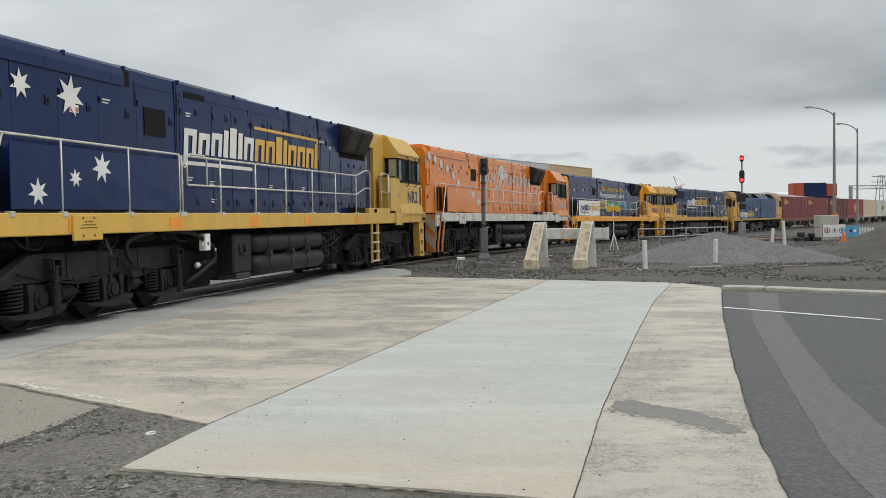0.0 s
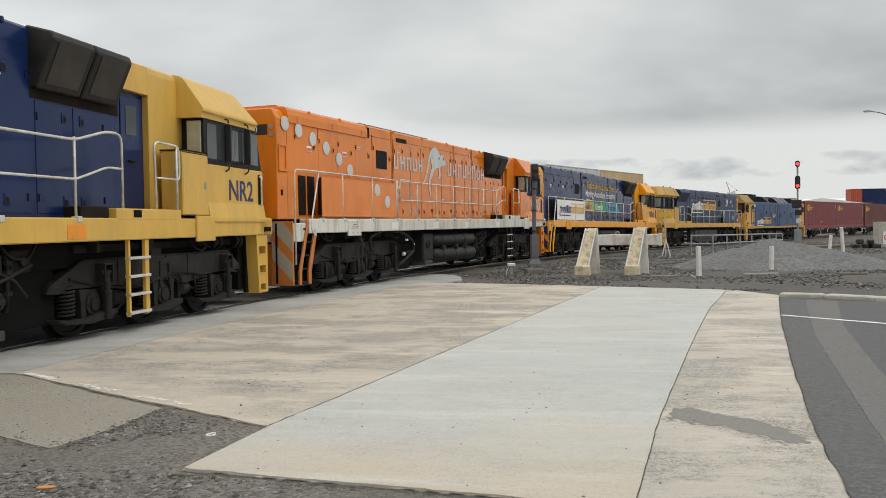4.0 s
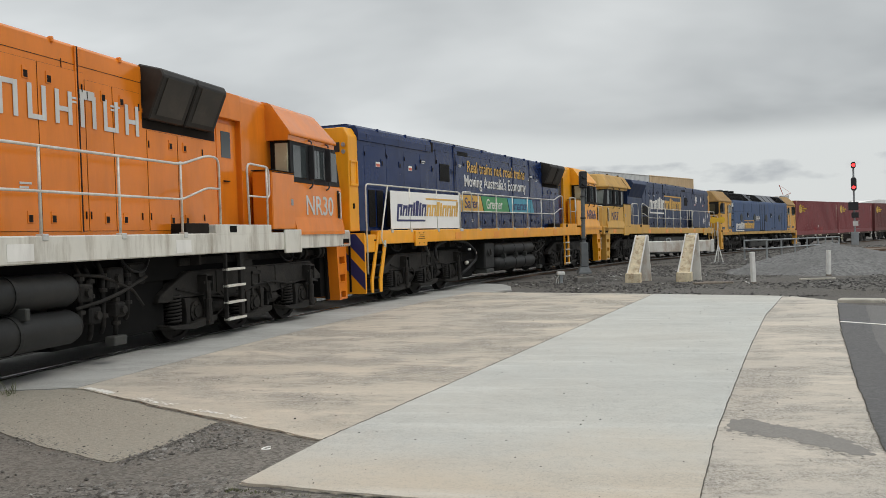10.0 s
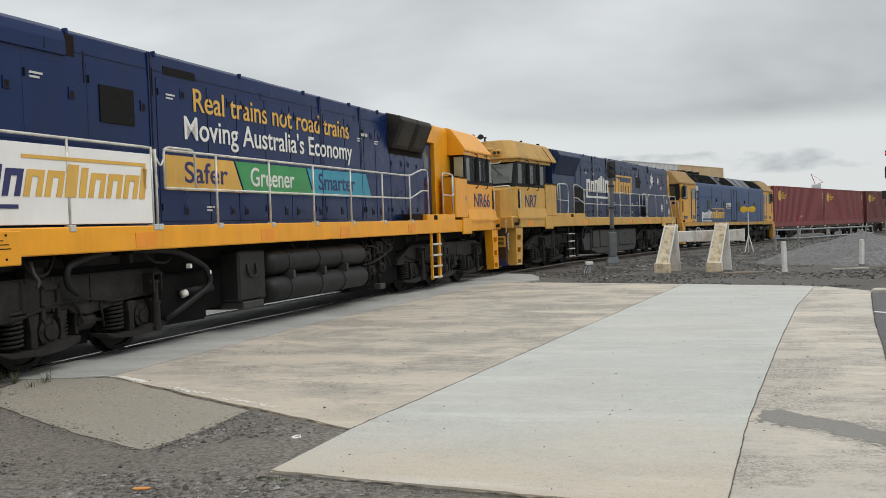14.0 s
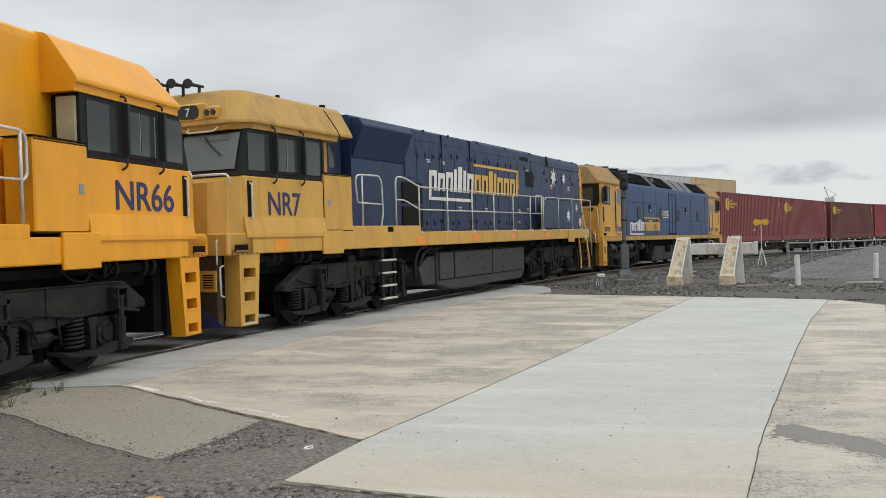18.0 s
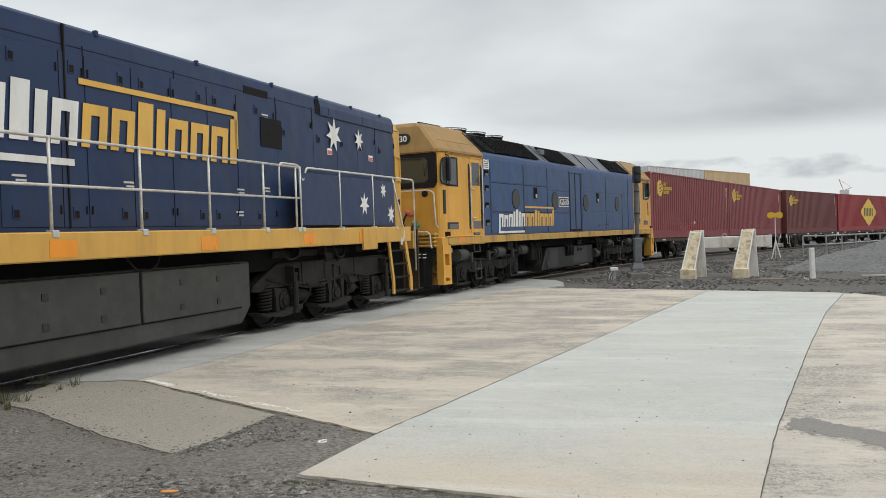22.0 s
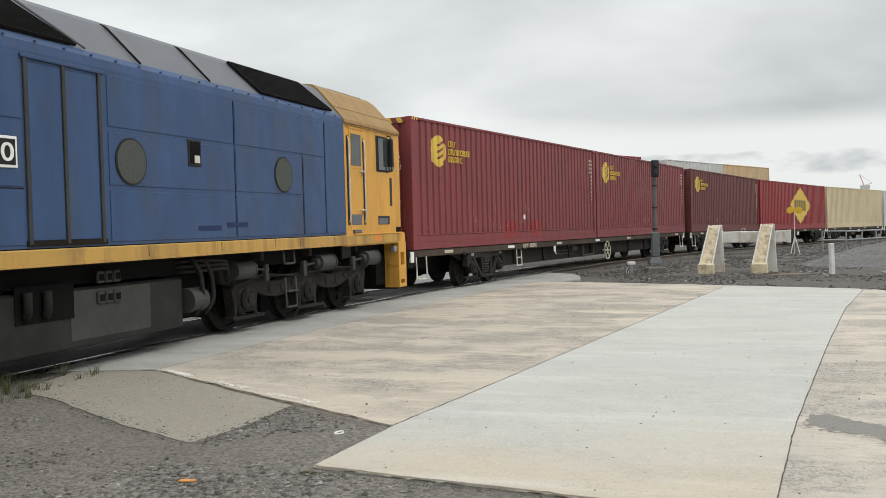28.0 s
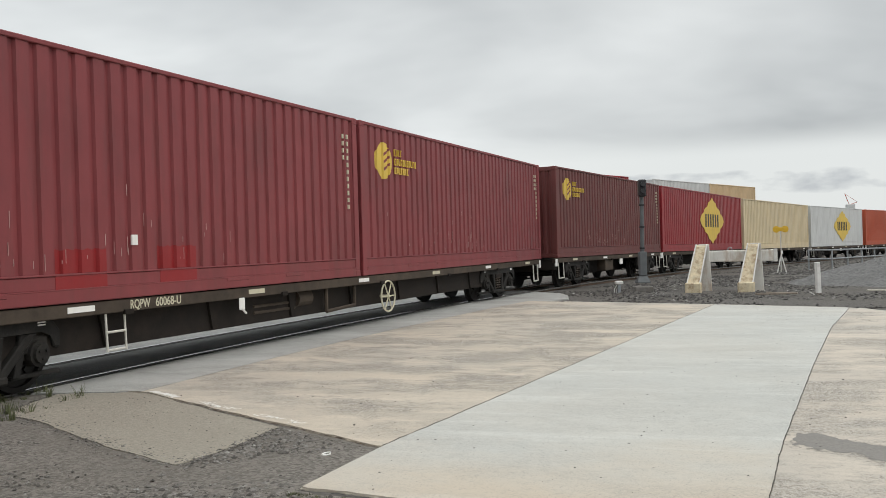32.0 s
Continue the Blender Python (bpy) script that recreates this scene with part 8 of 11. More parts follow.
def side_nr30(g):
    # a train name in thin upright bars, with a pale leaping mark in the gap
    for x0, x1, n, z0, z1 in ((-3.94, -1.72, 5, 3.09, 3.46), (0.28, 4.15, 8, 3.08, 3.5)):
        w = (x1 - x0) / n
        for i in range(n):
            bm = bme()
            a, e = x0 + i * w, x0 + i * w + w * 0.66
            box(bm, a, a + 0.075, -1.122, -1.118, z0, z1)
            box(bm, e - 0.075, e, -1.122, -1.118, z0, z1)
            zc = (z1 - 0.06, z0 + 0.16, z0)[(i * 2 + n) % 3]
            box(bm, a + 0.075, e - 0.075, -1.121, -1.118, zc, zc + 0.06)
            part("name_bar", bm, P_SILVER, g)
    mark = [("pale_mark", [(-1.17, 3.78), (-1.0, 3.88), (-0.77, 3.91), (-0.58, 3.86), (-0.44, 3.75), (-0.33, 3.66), (-0.24, 3.76), (-0.18, 3.68), (-0.1, 3.76), (-0.06, 3.63), (0.06, 3.53), (0.15, 3.45), (0.08, 3.4), (-0.08, 3.37), (-0.22, 3.38), (-0.35, 3.32), (-0.5, 3.29), (-0.65, 3.28), (-0.88, 3.21), (-1.0, 3.1), (-1.12, 3.2), (-1.1, 3.33), (-1.16, 3.48), (-1.24, 3.6), (-1.23, 3.7)]),
            ("pale_mark_limb", [(-1.14, 3.22), (-0.96, 3.14), (-1.05, 3.02), (-1.18, 2.9), (-1.25, 2.74), (-1.22, 2.58), (-1.2, 2.42), (-1.28, 2.37), (-1.31, 2.5), (-1.34, 2.64), (-1.35, 2.85), (-1.25, 3.05)]),
            ("pale_mark_limb", [(-0.52, 3.3), (-0.38, 3.33), (-0.38, 3.2), (-0.36, 3.08), (-0.42, 2.98), (-0.5, 2.94), (-0.58, 2.97), (-0.5, 3.06), (-0.5, 3.18)]),
            ("pale_mark_tail", [(-1.19, 3.76), (-1.25, 3.7), (-1.32, 3.62), (-1.43, 3.38), (-1.52, 3.18), (-1.61, 3.01), (-1.75, 2.84), (-1.92, 2.69), (-1.76, 2.77), (-1.62, 2.88), (-1.5, 3.03), (-1.38, 3.22), (-1.3, 3.4), (-1.2, 3.56)])]
    for i, (name, pts) in enumerate(mark):
        bm = bme()
        prism(bm, pts, "y", -1.118, -1.1216 - 0.0006 * i)
        part(name, bm, P_SILVER, g, "pale silver curved mark" if i == 0 else "")
    for cx, cz, y in ((-9.7, 3.76, -1.124), (-9.12, 3.66, -1.124), (-8.48, 3.52, -1.12), (-7.84, 3.36, -1.12), (-7.2, 3.14, -1.12), (-6.63, 2.9, -1.12), (-5.7, 2.43, -1.424), (-5.08, 2.14, -1.424)):
        bm = bme()
        rod(bm, (cx, y + 0.004, cz), (cx, y - 0.002, cz), 0.158, 24)
        part("painted_spot", bm, P_SILVER, g, "pale grey painted spot")


def side_nr66(g):
    writing("slogan_line", "Real trains not road trains", 0.49, P_GOLD, g, pose(-3.12, -1.118, 3.39, 90, 0, 0), width=5.2)
    writing("slogan_line", "Moving Australia's Economy", 0.49, P_WHITE, g, pose(-3.36, -1.118, 2.96, 90, 0, 0), width=5.55)
    for x0, x1, text, mat, ink in ((-3.8, -1.85, "Safer", P_GOLD, P_INK), (-2.05, 0.5, "Greener", P_GREEN, P_WHITE), (0.3, 3.1, "Smarter", P_TEAL, P_INK)):
        bm = bme()
        prism(bm, [(x0, 2.7), (x1 - 0.25, 2.7), (x1, 2.2), (x0 + (0.25 if x0 > -3 else 0), 2.2)], "y", -1.116, -1.12)
        part("slogan_panel", bm, mat, g)
        writing("slogan_word", text, 0.44, ink, g, pose(x0 + 0.42, -1.122, 2.32, 90, 0, 0), width=(x1 - x0) * 0.56)
    bar_logo(g, -8.36, 2.04, 0.73, -1.424, P_INK, P_GOLD, 0.1, 0.63)


def side_nr7(g):
    bar_logo(g, -3.5, 2.7, 1.22, -1.122, P_WHITE, P_GOLD, 0.05, 0.65)
    stars_on(g, [(6.16, 3.47, 0.33, -0.1), (7.33, 3.47, 0.22, 0.1)], -1.13)
    stars_on(g, [(6.83, 2.15, 0.23, 0.0), (7.82, 2.45, 0.16, 0.1), (8.21, 1.96, 0.2, -0.1)], -1.424)
    for k in range(3):
        bm = bme()
        box(bm, -10.52, -10.46, -0.9 + k * 0.22, -0.76 + k * 0.22, 2.05, 2.3)
        part("nose_mark_bar", bm, P_BOARD, g)


nr_loco(16.54, 1, "navy diesel locomotive with yellow cab and white stars", P_NAVY, P_YELLOW, P_YELLOW, P_COWL, P_NAVY, "NR2", P_INK, side_nr2, cab_out=1.4)
nr_loco(38.65, 1, "orange diesel locomotive with pale spots and white sill", P_ORANGE, P_ORANGE, P_SILL_WHITE, P_COWL, P_ORANGE, "NR30", P_SILVER, side_nr30, ladder=P_ORANGE_GRIMY, stripe=P_ORANGE_GRIMY, cab_out=1.53)
nr_loco(60.62, 1, "glossy navy diesel locomotive with bright yellow cab and white board", P_NAVY, P_YELLOW_BRIGHT, P_YELLOW_BRIGHT, P_COWL, P_BOARD, "NR66", P_INK, side_nr66, cab_out=1.5)
nr_loco(84.3, -1, "weathered navy diesel locomotive with dull yellow cab", P_NAVY_FADED, P_YELLOW_AGED, P_YELLOW_AGED, P_NAVY_FADED, P_NAVY_FADED, "NR7", P_INK, side_nr7, cab_out=1.5)


def g_loco(s_mid):
    """A full-width locomotive with a cab at each end."""
    g = empty("diesel_locomotive", "faded blue double-ended diesel locomotive with yellow cabs", "locomotive", group="coupled locomotives")
    hb = 6.3
    MOVES.append((g, s_mid, hb))
    B0, B1 = -7.25, 7.08

    def bx(name, x0, x1, y0, y1, z0, z1, mat, bevel=0.012, parent=g, lab=""):
        bm = bme()
        box(bm, x0, x1, y0, y1, z0, z1, bevel)
        return part(name, bm, mat, parent, lab)

    def pipe(name, pts, r, mat, parent=g, rad=0.08):
        bm = bme()
        tube(bm, rounded(pts, rad), r, 7)
        return part(name, bm, mat, parent, smooth=True)

    bx("underframe", -9.35, 9.5, -1.1, 1.1, 0.98, 1.22, P_DARK)
    for sg in (-1, 1):
        bx("sill", -9.4, 9.6, sg * 1.3, sg * 1.435, 1.24, 1.41, P_SILL_RUSTY, 0.012)
        bx("sill_lip", -9.3, 9.4, sg * 1.3, sg * 1.45, 1.225, 1.25, P_SILL_RUSTY, 0.004)
    bx("floor", -9.4, 9.6, -1.3, 1.3, 1.2, 1.42, P_DARK)
    bm = bme()
    prism(bm, [(-1.4, 1.42), (-1.4, 3.46), (-1.385, 3.56), (-1.32, 3.64), (1.32, 3.64), (1.385, 3.56), (1.4, 3.46), (1.4, 1.42)], "x", B0, B1, 0.004)
    part("body", bm, P_BLUE_FADED, g, "faded blue body side")
    bm = bme()
    prism(bm, [(-1.32, 3.62), (-0.89, 4.12), (-0.78, 4.19), (0.78, 4.19), (0.89, 4.12), (1.32, 3.62)], "x", -3.2, B1)
    part("roof", bm, P_ROOF, g, "dull silver sloping roof")
    bm = bme()
    prism(bm, [(-1.3, 3.62), (-0.86, 4.14), (-0.76, 4.2), (0.76, 4.2), (0.86, 4.14), (1.3, 3.62)], "x", B0, -3.2)
    part("radiator_roof", bm, P_GRILLE, g, "black roof over the radiators")

    def slope(x, f, sg, out=0.0):
        """A point on the roof's slope, f from the eaves to the top."""
        return (x, sg * (1.33 - 0.44 * f + out), 3.635 + 0.5 * f + out * 0.9)

    # mesh panels lying on the slope, with raised black surrounds
    for x0, x1, t0, t1 in ((-6.35, -3.05, -6.75, -3.4), (-2.05, 0.3, -2.35, -0.4), (4.3, 6.75, 4.0, 6.25)):
        for sg in (-1, 1):
            bm = bme()
            loft(bm, [[slope(x0, 0.04, sg, o), slope(x1, 0.04, sg, o), slope(t1, 0.96, sg, o), slope(t0, 0.96, sg, o)] for o in (0.0, 0.03)])
            gr = part("roof_grille", bm, P_GRILLE, g, "black sloping roof grille")
            if sg == -1:
                n = int((x1 - x0) / 0.05)
                bm = bme()
                for k in range(1, n):
                    f = k / n
                    p, q = Vector(slope(x0 + (x1 - x0) * f, 0.05, sg, 0.034)), Vector(slope(t0 + (t1 - t0) * f, 0.95, sg, 0.034))
                    rod(bm, p, q, 0.006, 4)
                part("grille_mesh", bm, P_GRILLE, gr)
    for xa, xb, mat in ((-7.18, -7.42, P_COWL), (-6.4, -6.85, P_COWL), (-2.98, -3.3, P_ROOF), (-2.5, -2.85, P_ROOF), (0.42, -0.25, P_ROOF)):
        for sg in (-1, 1):
            p, q = Vector(slope(xa, 0.0, sg, 0.02)), Vector(slope(xb, 1.0, sg, 0.02))
            bm = bme()
            rod(bm, p, q, 0.016, 6)
            part("roof_rib", bm, mat, g)
    for k in range(9):
        bm = bme()
        rod(bm, slope(-6.52 - 0.03 * k, 0.08 + 0.1 * k, -1, 0.03), slope(-6.95 - 0.03 * k, 0.08 + 0.1 * k, -1, 0.03), 0.02, 6)
        part("louvre", bm, P_GRILLE, g)
    bx("roof_hatch", -2.45, -2.1, -1.16, -0.95, 3.88, 4.04, P_ROOF, 0.01)
    for x in (-6.6, -5.35, -4.1):
        bm = bme()
        rod(bm, (x, 0, 4.15), (x, 0, 4.33), 0.56, 24)
        f = part("roof_fan", bm, P_DARK, g, "black round cooling fan")
        bm = bme()
        ring = [(x + 0.58 * math.cos(a), 0.58 * math.sin(a), 4.37) for a in np.linspace(0, 2 * math.pi, 29)]
        tube(bm, ring, 0.01, 5)
        for k in range(14):
            a = k * math.pi / 7
            rod(bm, (x + 0.56 * math.cos(a), 0.56 * math.sin(a), 4.31), (x + 0.58 * math.cos(a), 0.58 * math.sin(a), 4.37), 0.008, 4)
            rod(bm, (x, 0, 4.37), (x + 0.58 * math.cos(a), 0.58 * math.sin(a), 4.37), 0.006, 4)
        part("fan_guard", bm, P_COWL, f)
    bx("exhaust", 2.6, 3.6, -0.35, 0.35, 4.12, 4.26, P_DARK, 0.03)
    for x in (-1.6, 0.1, 1.6):
        bx("roof_cover", x, x + 0.9, -0.5, 0.5, 4.14, 4.2, P_ROOF, 0.03)
    for x in np.arange(-2.9, 7.0, 0.42):
        bx("bolt", x, x + 0.02, -1.4, -1.37, 3.57, 3.59, P_BLUE_FADED, 0.0)
    for x in (1.4, 2.9):
        pipe("roof_seam", [slope(x, 0.0, -1, 0.006), slope(x - 0.12, 1.0, -1, 0.006), (x - 0.12, 0.0, 4.155)], 0.014, P_SEAM)
    # body seams and panels: thin raised sheets with riveted strips between them
    for x0, x1, z0, z1 in ((-6.78, -4.53, 2.86, 3.42), (-6.78, -4.53, 2.06, 2.8), (-6.78, -4.53, 1.46, 2.02), (-4.48, -2.63, 2.86, 3.42), (-4.48, -2.63, 2.06, 2.8), (-4.48, -2.63, 1.46, 2.02), (-2.58, -0.62, 2.75, 3.42), (-2.58, -0.62, 2.06, 2.7), (-2.58, -0.62, 1.46, 2.02),
                           (0.68, 3.32, 2.8, 3.4), (0.68, 3.32, 2.12, 2.74), (0.68, 3.32, 1.46, 2.06), (3.38, 6.22, 2.8, 3.4), (3.38, 5.4, 2.12, 2.74), (3.38, 5.4, 1.46, 2.06), (5.45, 6.22, 1.46, 2.74), (6.28, 7.04, 1.46, 3.4)):
        bx("side_panel", x0, x1, -1.41, -1.4, z0, z1, P_BLUE_FADED, 0.004)
        bx("side_panel", x0, x1, 1.4, 1.41, z0, z1, P_BLUE_FADED, 0.004)
        for xx in np.arange(x0 + 0.12, x1 - 0.05, 0.36):
            bx("rivet", xx, xx + 0.018, -1.414, -1.4, z1 - 0.035, z1 - 0.02, P_BLUE_FADED, 0.0)
    for x in (-6.83, -4.51, -2.61, 3.35, 5.42, 6.25):
        bx("panel_gap", x, x + 0.012, -1.4045, -1.4, 1.46, 3.42, P_SEAM, 0.0)
    for z in (2.035, 2.83):
        for x0, x1 in ((-6.78, -0.62), (0.68, 5.4)):
            bx("panel_gap", x0, x1, -1.4045, -1.4, z, z + 0.01, P_SEAM, 0.0)
    for x0, x1 in ((-0.52, -0.05), (0.01, 0.5)):
        bx("side_door", x0, x1, -1.41, -1.395, 1.5, 3.34, P_BLUE_FADED, 0.012, lab="faded blue engine room door")
    for x in (-0.58, -0.04, 0.52):
        bx("door_strip", x, x + 0.05, -1.425, -1.4, 1.46, 3.4, P_TANK_GREY, 0.006)
    bx("door_head", -0.62, 0.62, -1.43, -1.4, 3.38, 3.42, P_BLUE_FADED, 0.006)
    bx("door_sill", -0.6, 0.6, -1.42, -1.4, 1.44, 1.5, P_SEAM, 0.0)
    for x, z in ((-5.11, 2.42), (-1.96, 2.42), (1.06, 2.41), (4.76, 2.42)):
        bm = bme()
        rod(bm, (x, -1.405, z), (x, -1.422, z), 0.285, 28)
        w = part("porthole", bm, P_TANK, g, "round porthole window")
        bm = bme()
        rod(bm, (x, -1.42, z), (x, -1.428, z), 0.262, 28)
        part("pane", bm, P_MESH, w)
    for x, z in ((-3.6, 2.62), (2.36, 2.6)):
        f = bx("vent_window", x - 0.15, x + 0.15, -1.422, -1.4, z - 0.18, z + 0.18, P_TANK, 0.01)
        bx("opening", x - 0.11, x + 0.11, -1.426, -1.42, z - 0.14, z + 0.15, P_DARK, 0.0, f)
        bx("vent_flap", x - 0.02, x + 0.1, -1.432, -1.424, z - 0.13, z - 0.03, P_STEEL, 0.004, f)
    bar_logo(g, -6.36, 1.63, 0.83, -1.418, P_WHITE, P_GOLD, 0.05, 0.7)
    p = bx("number_plate", -1.62, -0.7, -1.424, -1.41, 2.24, 2.56, P_BOARD, 0.02)
    bx("plate_field", -1.59, -0.73, -1.427, -1.42, 2.27, 2.53, P_TANK, 0.0, p)
    writing("number_text", "G530", 0.26, P_BOARD, p, pose(-1.55, -1.43, 2.31, 90, 0, 0), width=0.78)
    lb = bx("notice", -7.2, -6.86, -1.409, -1.4, 3.18, 3.44, P_BOARD, 0.0)
    for k in range(3):
        bx("text_bar", -7.14, -6.92, -1.412, -1.408, 3.22 + 0.05 * k, 3.24 + 0.05 * k, P_TANK, 0.0, lb)
    bm = bme()
    tube(bm, [(-7.03 + 0.13 * math.cos(a), -1.41, 3.4 + 0.03 * math.sin(a)) for a in np.linspace(0, 2 * math.pi, 17)], 0.008, 4)
    part("notice_ring", bm, P_TANK, lb)
    # near-black plates give the shaded foot holes by colour alone
    for z in (1.68, 2.14, 2.6, 3.0):
        f = bx("foot_hole", -7.15, -6.92, -1.414, -1.36, z, z + 0.15, P_DARK, 0.0, lab="dark foot hole in the body side")
        bx("tread", -7.13, -6.94, -1.418, -1.4, z, z + 0.07, P_ROOF, 0.004, f)
    for x, z in ((2.4, 1.56), (3.1, 1.6)):
        bx("blue_touch_up", x, x + 0.55, -1.4135, -1.41, z, z + 0.07, P_NAVY, 0.0)
    for x in (-5.9, -4.7, -3.9, -2.3, -1.2, 1.3, 2.9, 4.4, 5.2, 6.5):
        bx("streak", x, x + 0.012, -1.4365, -1.434, 1.27, 1.4, P_SEAM, 0.0)
    # cabs
    for e, rear, H in ((-1, -B0, 9.88), (1, B1, 10.2)):
        bm = bme()
        sec = ((-1.4, 1.2), (-1.4, 3.46), (-1.36, 3.54), (1.36, 3.54), (1.4, 3.46), (1.4, 1.2))
        rings = [[(e * rear, y, z) for y, z in sec]]
        for x, k in ((H - 0.42, 1.0), (H - 0.34, 0.985), (H - 0.28, 0.955), (H - 0.25, 0.92)):
            rings.append([(e * x, y * k, z) for y, z in sec])
        loft(bm, rings)
        cab = part("cab", bm, P_YELLOW_PALE, g, "warm yellow driving cab")
        bm = bme()

        def ring(z, y, xf, yf):
            return [(e * rear, -y, z), (e * (xf - 0.22), -y, z), (e * (xf - 0.06), -(y + yf) / 2 - 0.02, z), (e * xf, -yf, z), (e * xf, yf, z), (e * (xf - 0.06), (y + yf) / 2 + 0.02, z), (e * (xf - 0.22), y, z), (e * rear, y, z)]
        loft(bm, [ring(3.47, 1.4, H - 0.2, 1.24), ring(3.5, 1.425, H - 0.18, 1.26), ring(3.56, 1.41, H - 0.19, 1.26), ring(3.68, 1.31, H - 0.22, 1.17), ring(4.15, 0.9, H - 0.32, 0.78), ring(4.23, 0.8, H - 0.38, 0.68), ring(4.26, 0.6, H - 0.48, 0.5)])
        rf = part("cab_roof", bm, P_CAB_ROOF, cab, "dull yellow sloped cab roof")
        for f in (0.28, 0.62):
            for sg in (-1, 1):
                y, z = 1.32 - 0.42 * f, 3.68 + 0.42 * f
                pipe("roof_weld", [(e * rear, sg * (y + 0.006), z + 0.002), (e * (H - 0.5), sg * (y + 0.006), z + 0.002)], 0.006, P_CAB_ROOF, cab)
        pipe("drip_rail", [(e * (rear + 0.02), -1.425, 3.46), (e * (H - 0.5), -1.425, 3.47)], 0.012, P_CAB_ROOF, cab)
        bx("roof_board", e * (rear + 0.9), e * (H - 0.6), -0.66, -0.6, 4.24, 4.29, P_BLACKPAINT, 0.006, cab)
        for k in range(2):
            bm = bme()
            ang = [2 * math.pi * i / 12 for i in range(12)]
            loft(bm, [[(e * (H - 0.55 + a), 0.3 + 0.25 * k + r * math.cos(q), 4.2 + r * math.sin(q)) for q in ang] for a, r in ((0.0, 0.04), (0.3, 0.05), (0.45, 0.12))])
            part("air_horn", bm, P_BLACKPAINT, cab)
        # number board on the brow
        bm = bme()
        ang = np.linspace(0, 2 * math.pi, 25)[:-1]
        prism(bm, [((-0.08 if math.cos(a) > 0 else -0.46) + 0.13 * math.cos(a), 3.85 + 0.13 * math.sin(a)) for a in ang], "x", e * (H - 0.42), e * (H - 0.205))
        part("headcode_box", bm, P_BLACKPAINT, cab, "black rounded number board")
        if e == -1:
            writing("number_text", "G530", 0.2, P_BOARD, cab, pose(-H + 0.2, -0.03, 3.78, 90, 0, -90), width=0.48)
            writing("nose_number", "530", 0.9, P_GREY_BOX, cab, pose(-H + 0.245, 0.9, 1.76, 90, 0, -90), 0.72)
        for y in (0.2, 0.42):
            bm = bme()
            rod(bm, (e * (H - 0.42), y, 3.85), (e * (H - 0.205), y, 3.85), 0.1, 16)
            hl = part("headlamp", bm, P_BLACKPAINT, cab)
            bm = bme()
            rod(bm, (e * (H - 0.205), y, 3.85), (e * (H - 0.198), y, 3.85), 0.08, 16)
            part("lens", bm, P_GLASS, hl)
        # wrap-round windscreen set back in a wide black surround under the brow
        bm = bme()
        rim = [(-1.3, 2.74), (-1.22, 2.62), (1.22, 2.62), (1.3, 2.74), (1.3, 3.44), (1.22, 3.5), (-1.22, 3.5), (-1.3, 3.44)]
        loft(bm, [[(e * (H - 0.26 + o), y, z) for y, z in rim] for o in (0.0, 0.03)])
        part("windscreen_frame", bm, P_RUBBER, cab)
        bm = bme()
        pane = [(-1.06, 2.84), (-0.98, 2.76), (0.98, 2.76), (1.06, 2.84), (1.06, 3.28), (0.98, 3.36), (-0.98, 3.36), (-1.06, 3.28)]
        loft(bm, [[(e * (H - 0.24 + o), y, z) for y, z in pane] for o in (0.0, 0.016)])
        part("windscreen", bm, P_SCREEN_DIM, cab, "grey reflective windscreen")
        pipe("wiper", [(e * (H - 0.2), -0.2, 3.4), (e * (H - 0.2), -0.5, 3.36), (e * (H - 0.2), -0.9, 3.34)], 0.014, P_BLACKPAINT, cab)
        pipe("wiper", [(e * (H - 0.2), -1.0, 3.2), (e * (H - 0.2), -0.98, 2.9)], 0.01, P_BLACKPAINT, cab)
        # door between grab slots
        dd = bx("cab_door", e * (rear + 0.2), e * (rear + 0.8), -1.412, -1.4, 1.5, 3.42, P_YELLOW_PALE, 0.008, cab, "yellow cab door")
        bx("door_head", e * (rear + 0.18), e * (rear + 0.82), -1.425, -1.4, 3.4, 3.44, P_YELLOW_PALE, 0.008, cab)
        bx("door_frame", e * (rear + 0.22), e * (rear + 0.76), -1.418, -1.4, 2.66, 3.36, P_YELLOW_PALE, 0.008, cab)
        bx("door_pane", e * (rear + 0.26), e * (rear + 0.7), -1.424, -1.41, 2.72, 3.31, P_GLASS, 0.0, cab)
        for dx in (0.09, 0.8):
            bx("grab_slot", e * (rear + dx), e * (rear + dx + 0.085), -1.416, -1.4, 1.6, 3.26, P_BLACKPAINT, 0.0, cab)
            pipe("grab_rail", [(e * (rear + dx + 0.03), -1.41, 1.64), (e * (rear + dx + 0.03), -1.44, 1.7), (e * (rear + dx + 0.03), -1.44, 3.18), (e * (rear + dx + 0.03), -1.41, 3.24)], 0.016, P_STEEL, cab)
        # handle recesses are flat patches, their shade given as darker ochre
        for z in (1.86, 2.6):
            bm = bme()
            prism(bm, [(e * (rear + 0.68), z + 0.03), (e * (rear + 0.77), z + 0.03), (e * (rear + 0.77), z - 0.05), (e * (rear + 0.73), z - 0.08)], "y", -1.418, -1.412)
            part("handle_recess", bm, P_CAB_ROOF, cab)
            pipe("door_handle", [(e * (rear + 0.6), -1.415, z), (e * (rear + 0.6), -1.46, z + 0.02), (e * (rear + 0.78), -1.46, z + 0.02)], 0.014, P_STEEL, cab, 0.02)
        bx("kick_plate", e * (rear + 0.22), e * (rear + 0.68), -1.42, -1.4, 1.6, 1.8, P_ROOF, 0.008, cab, "grey metal kick plate")
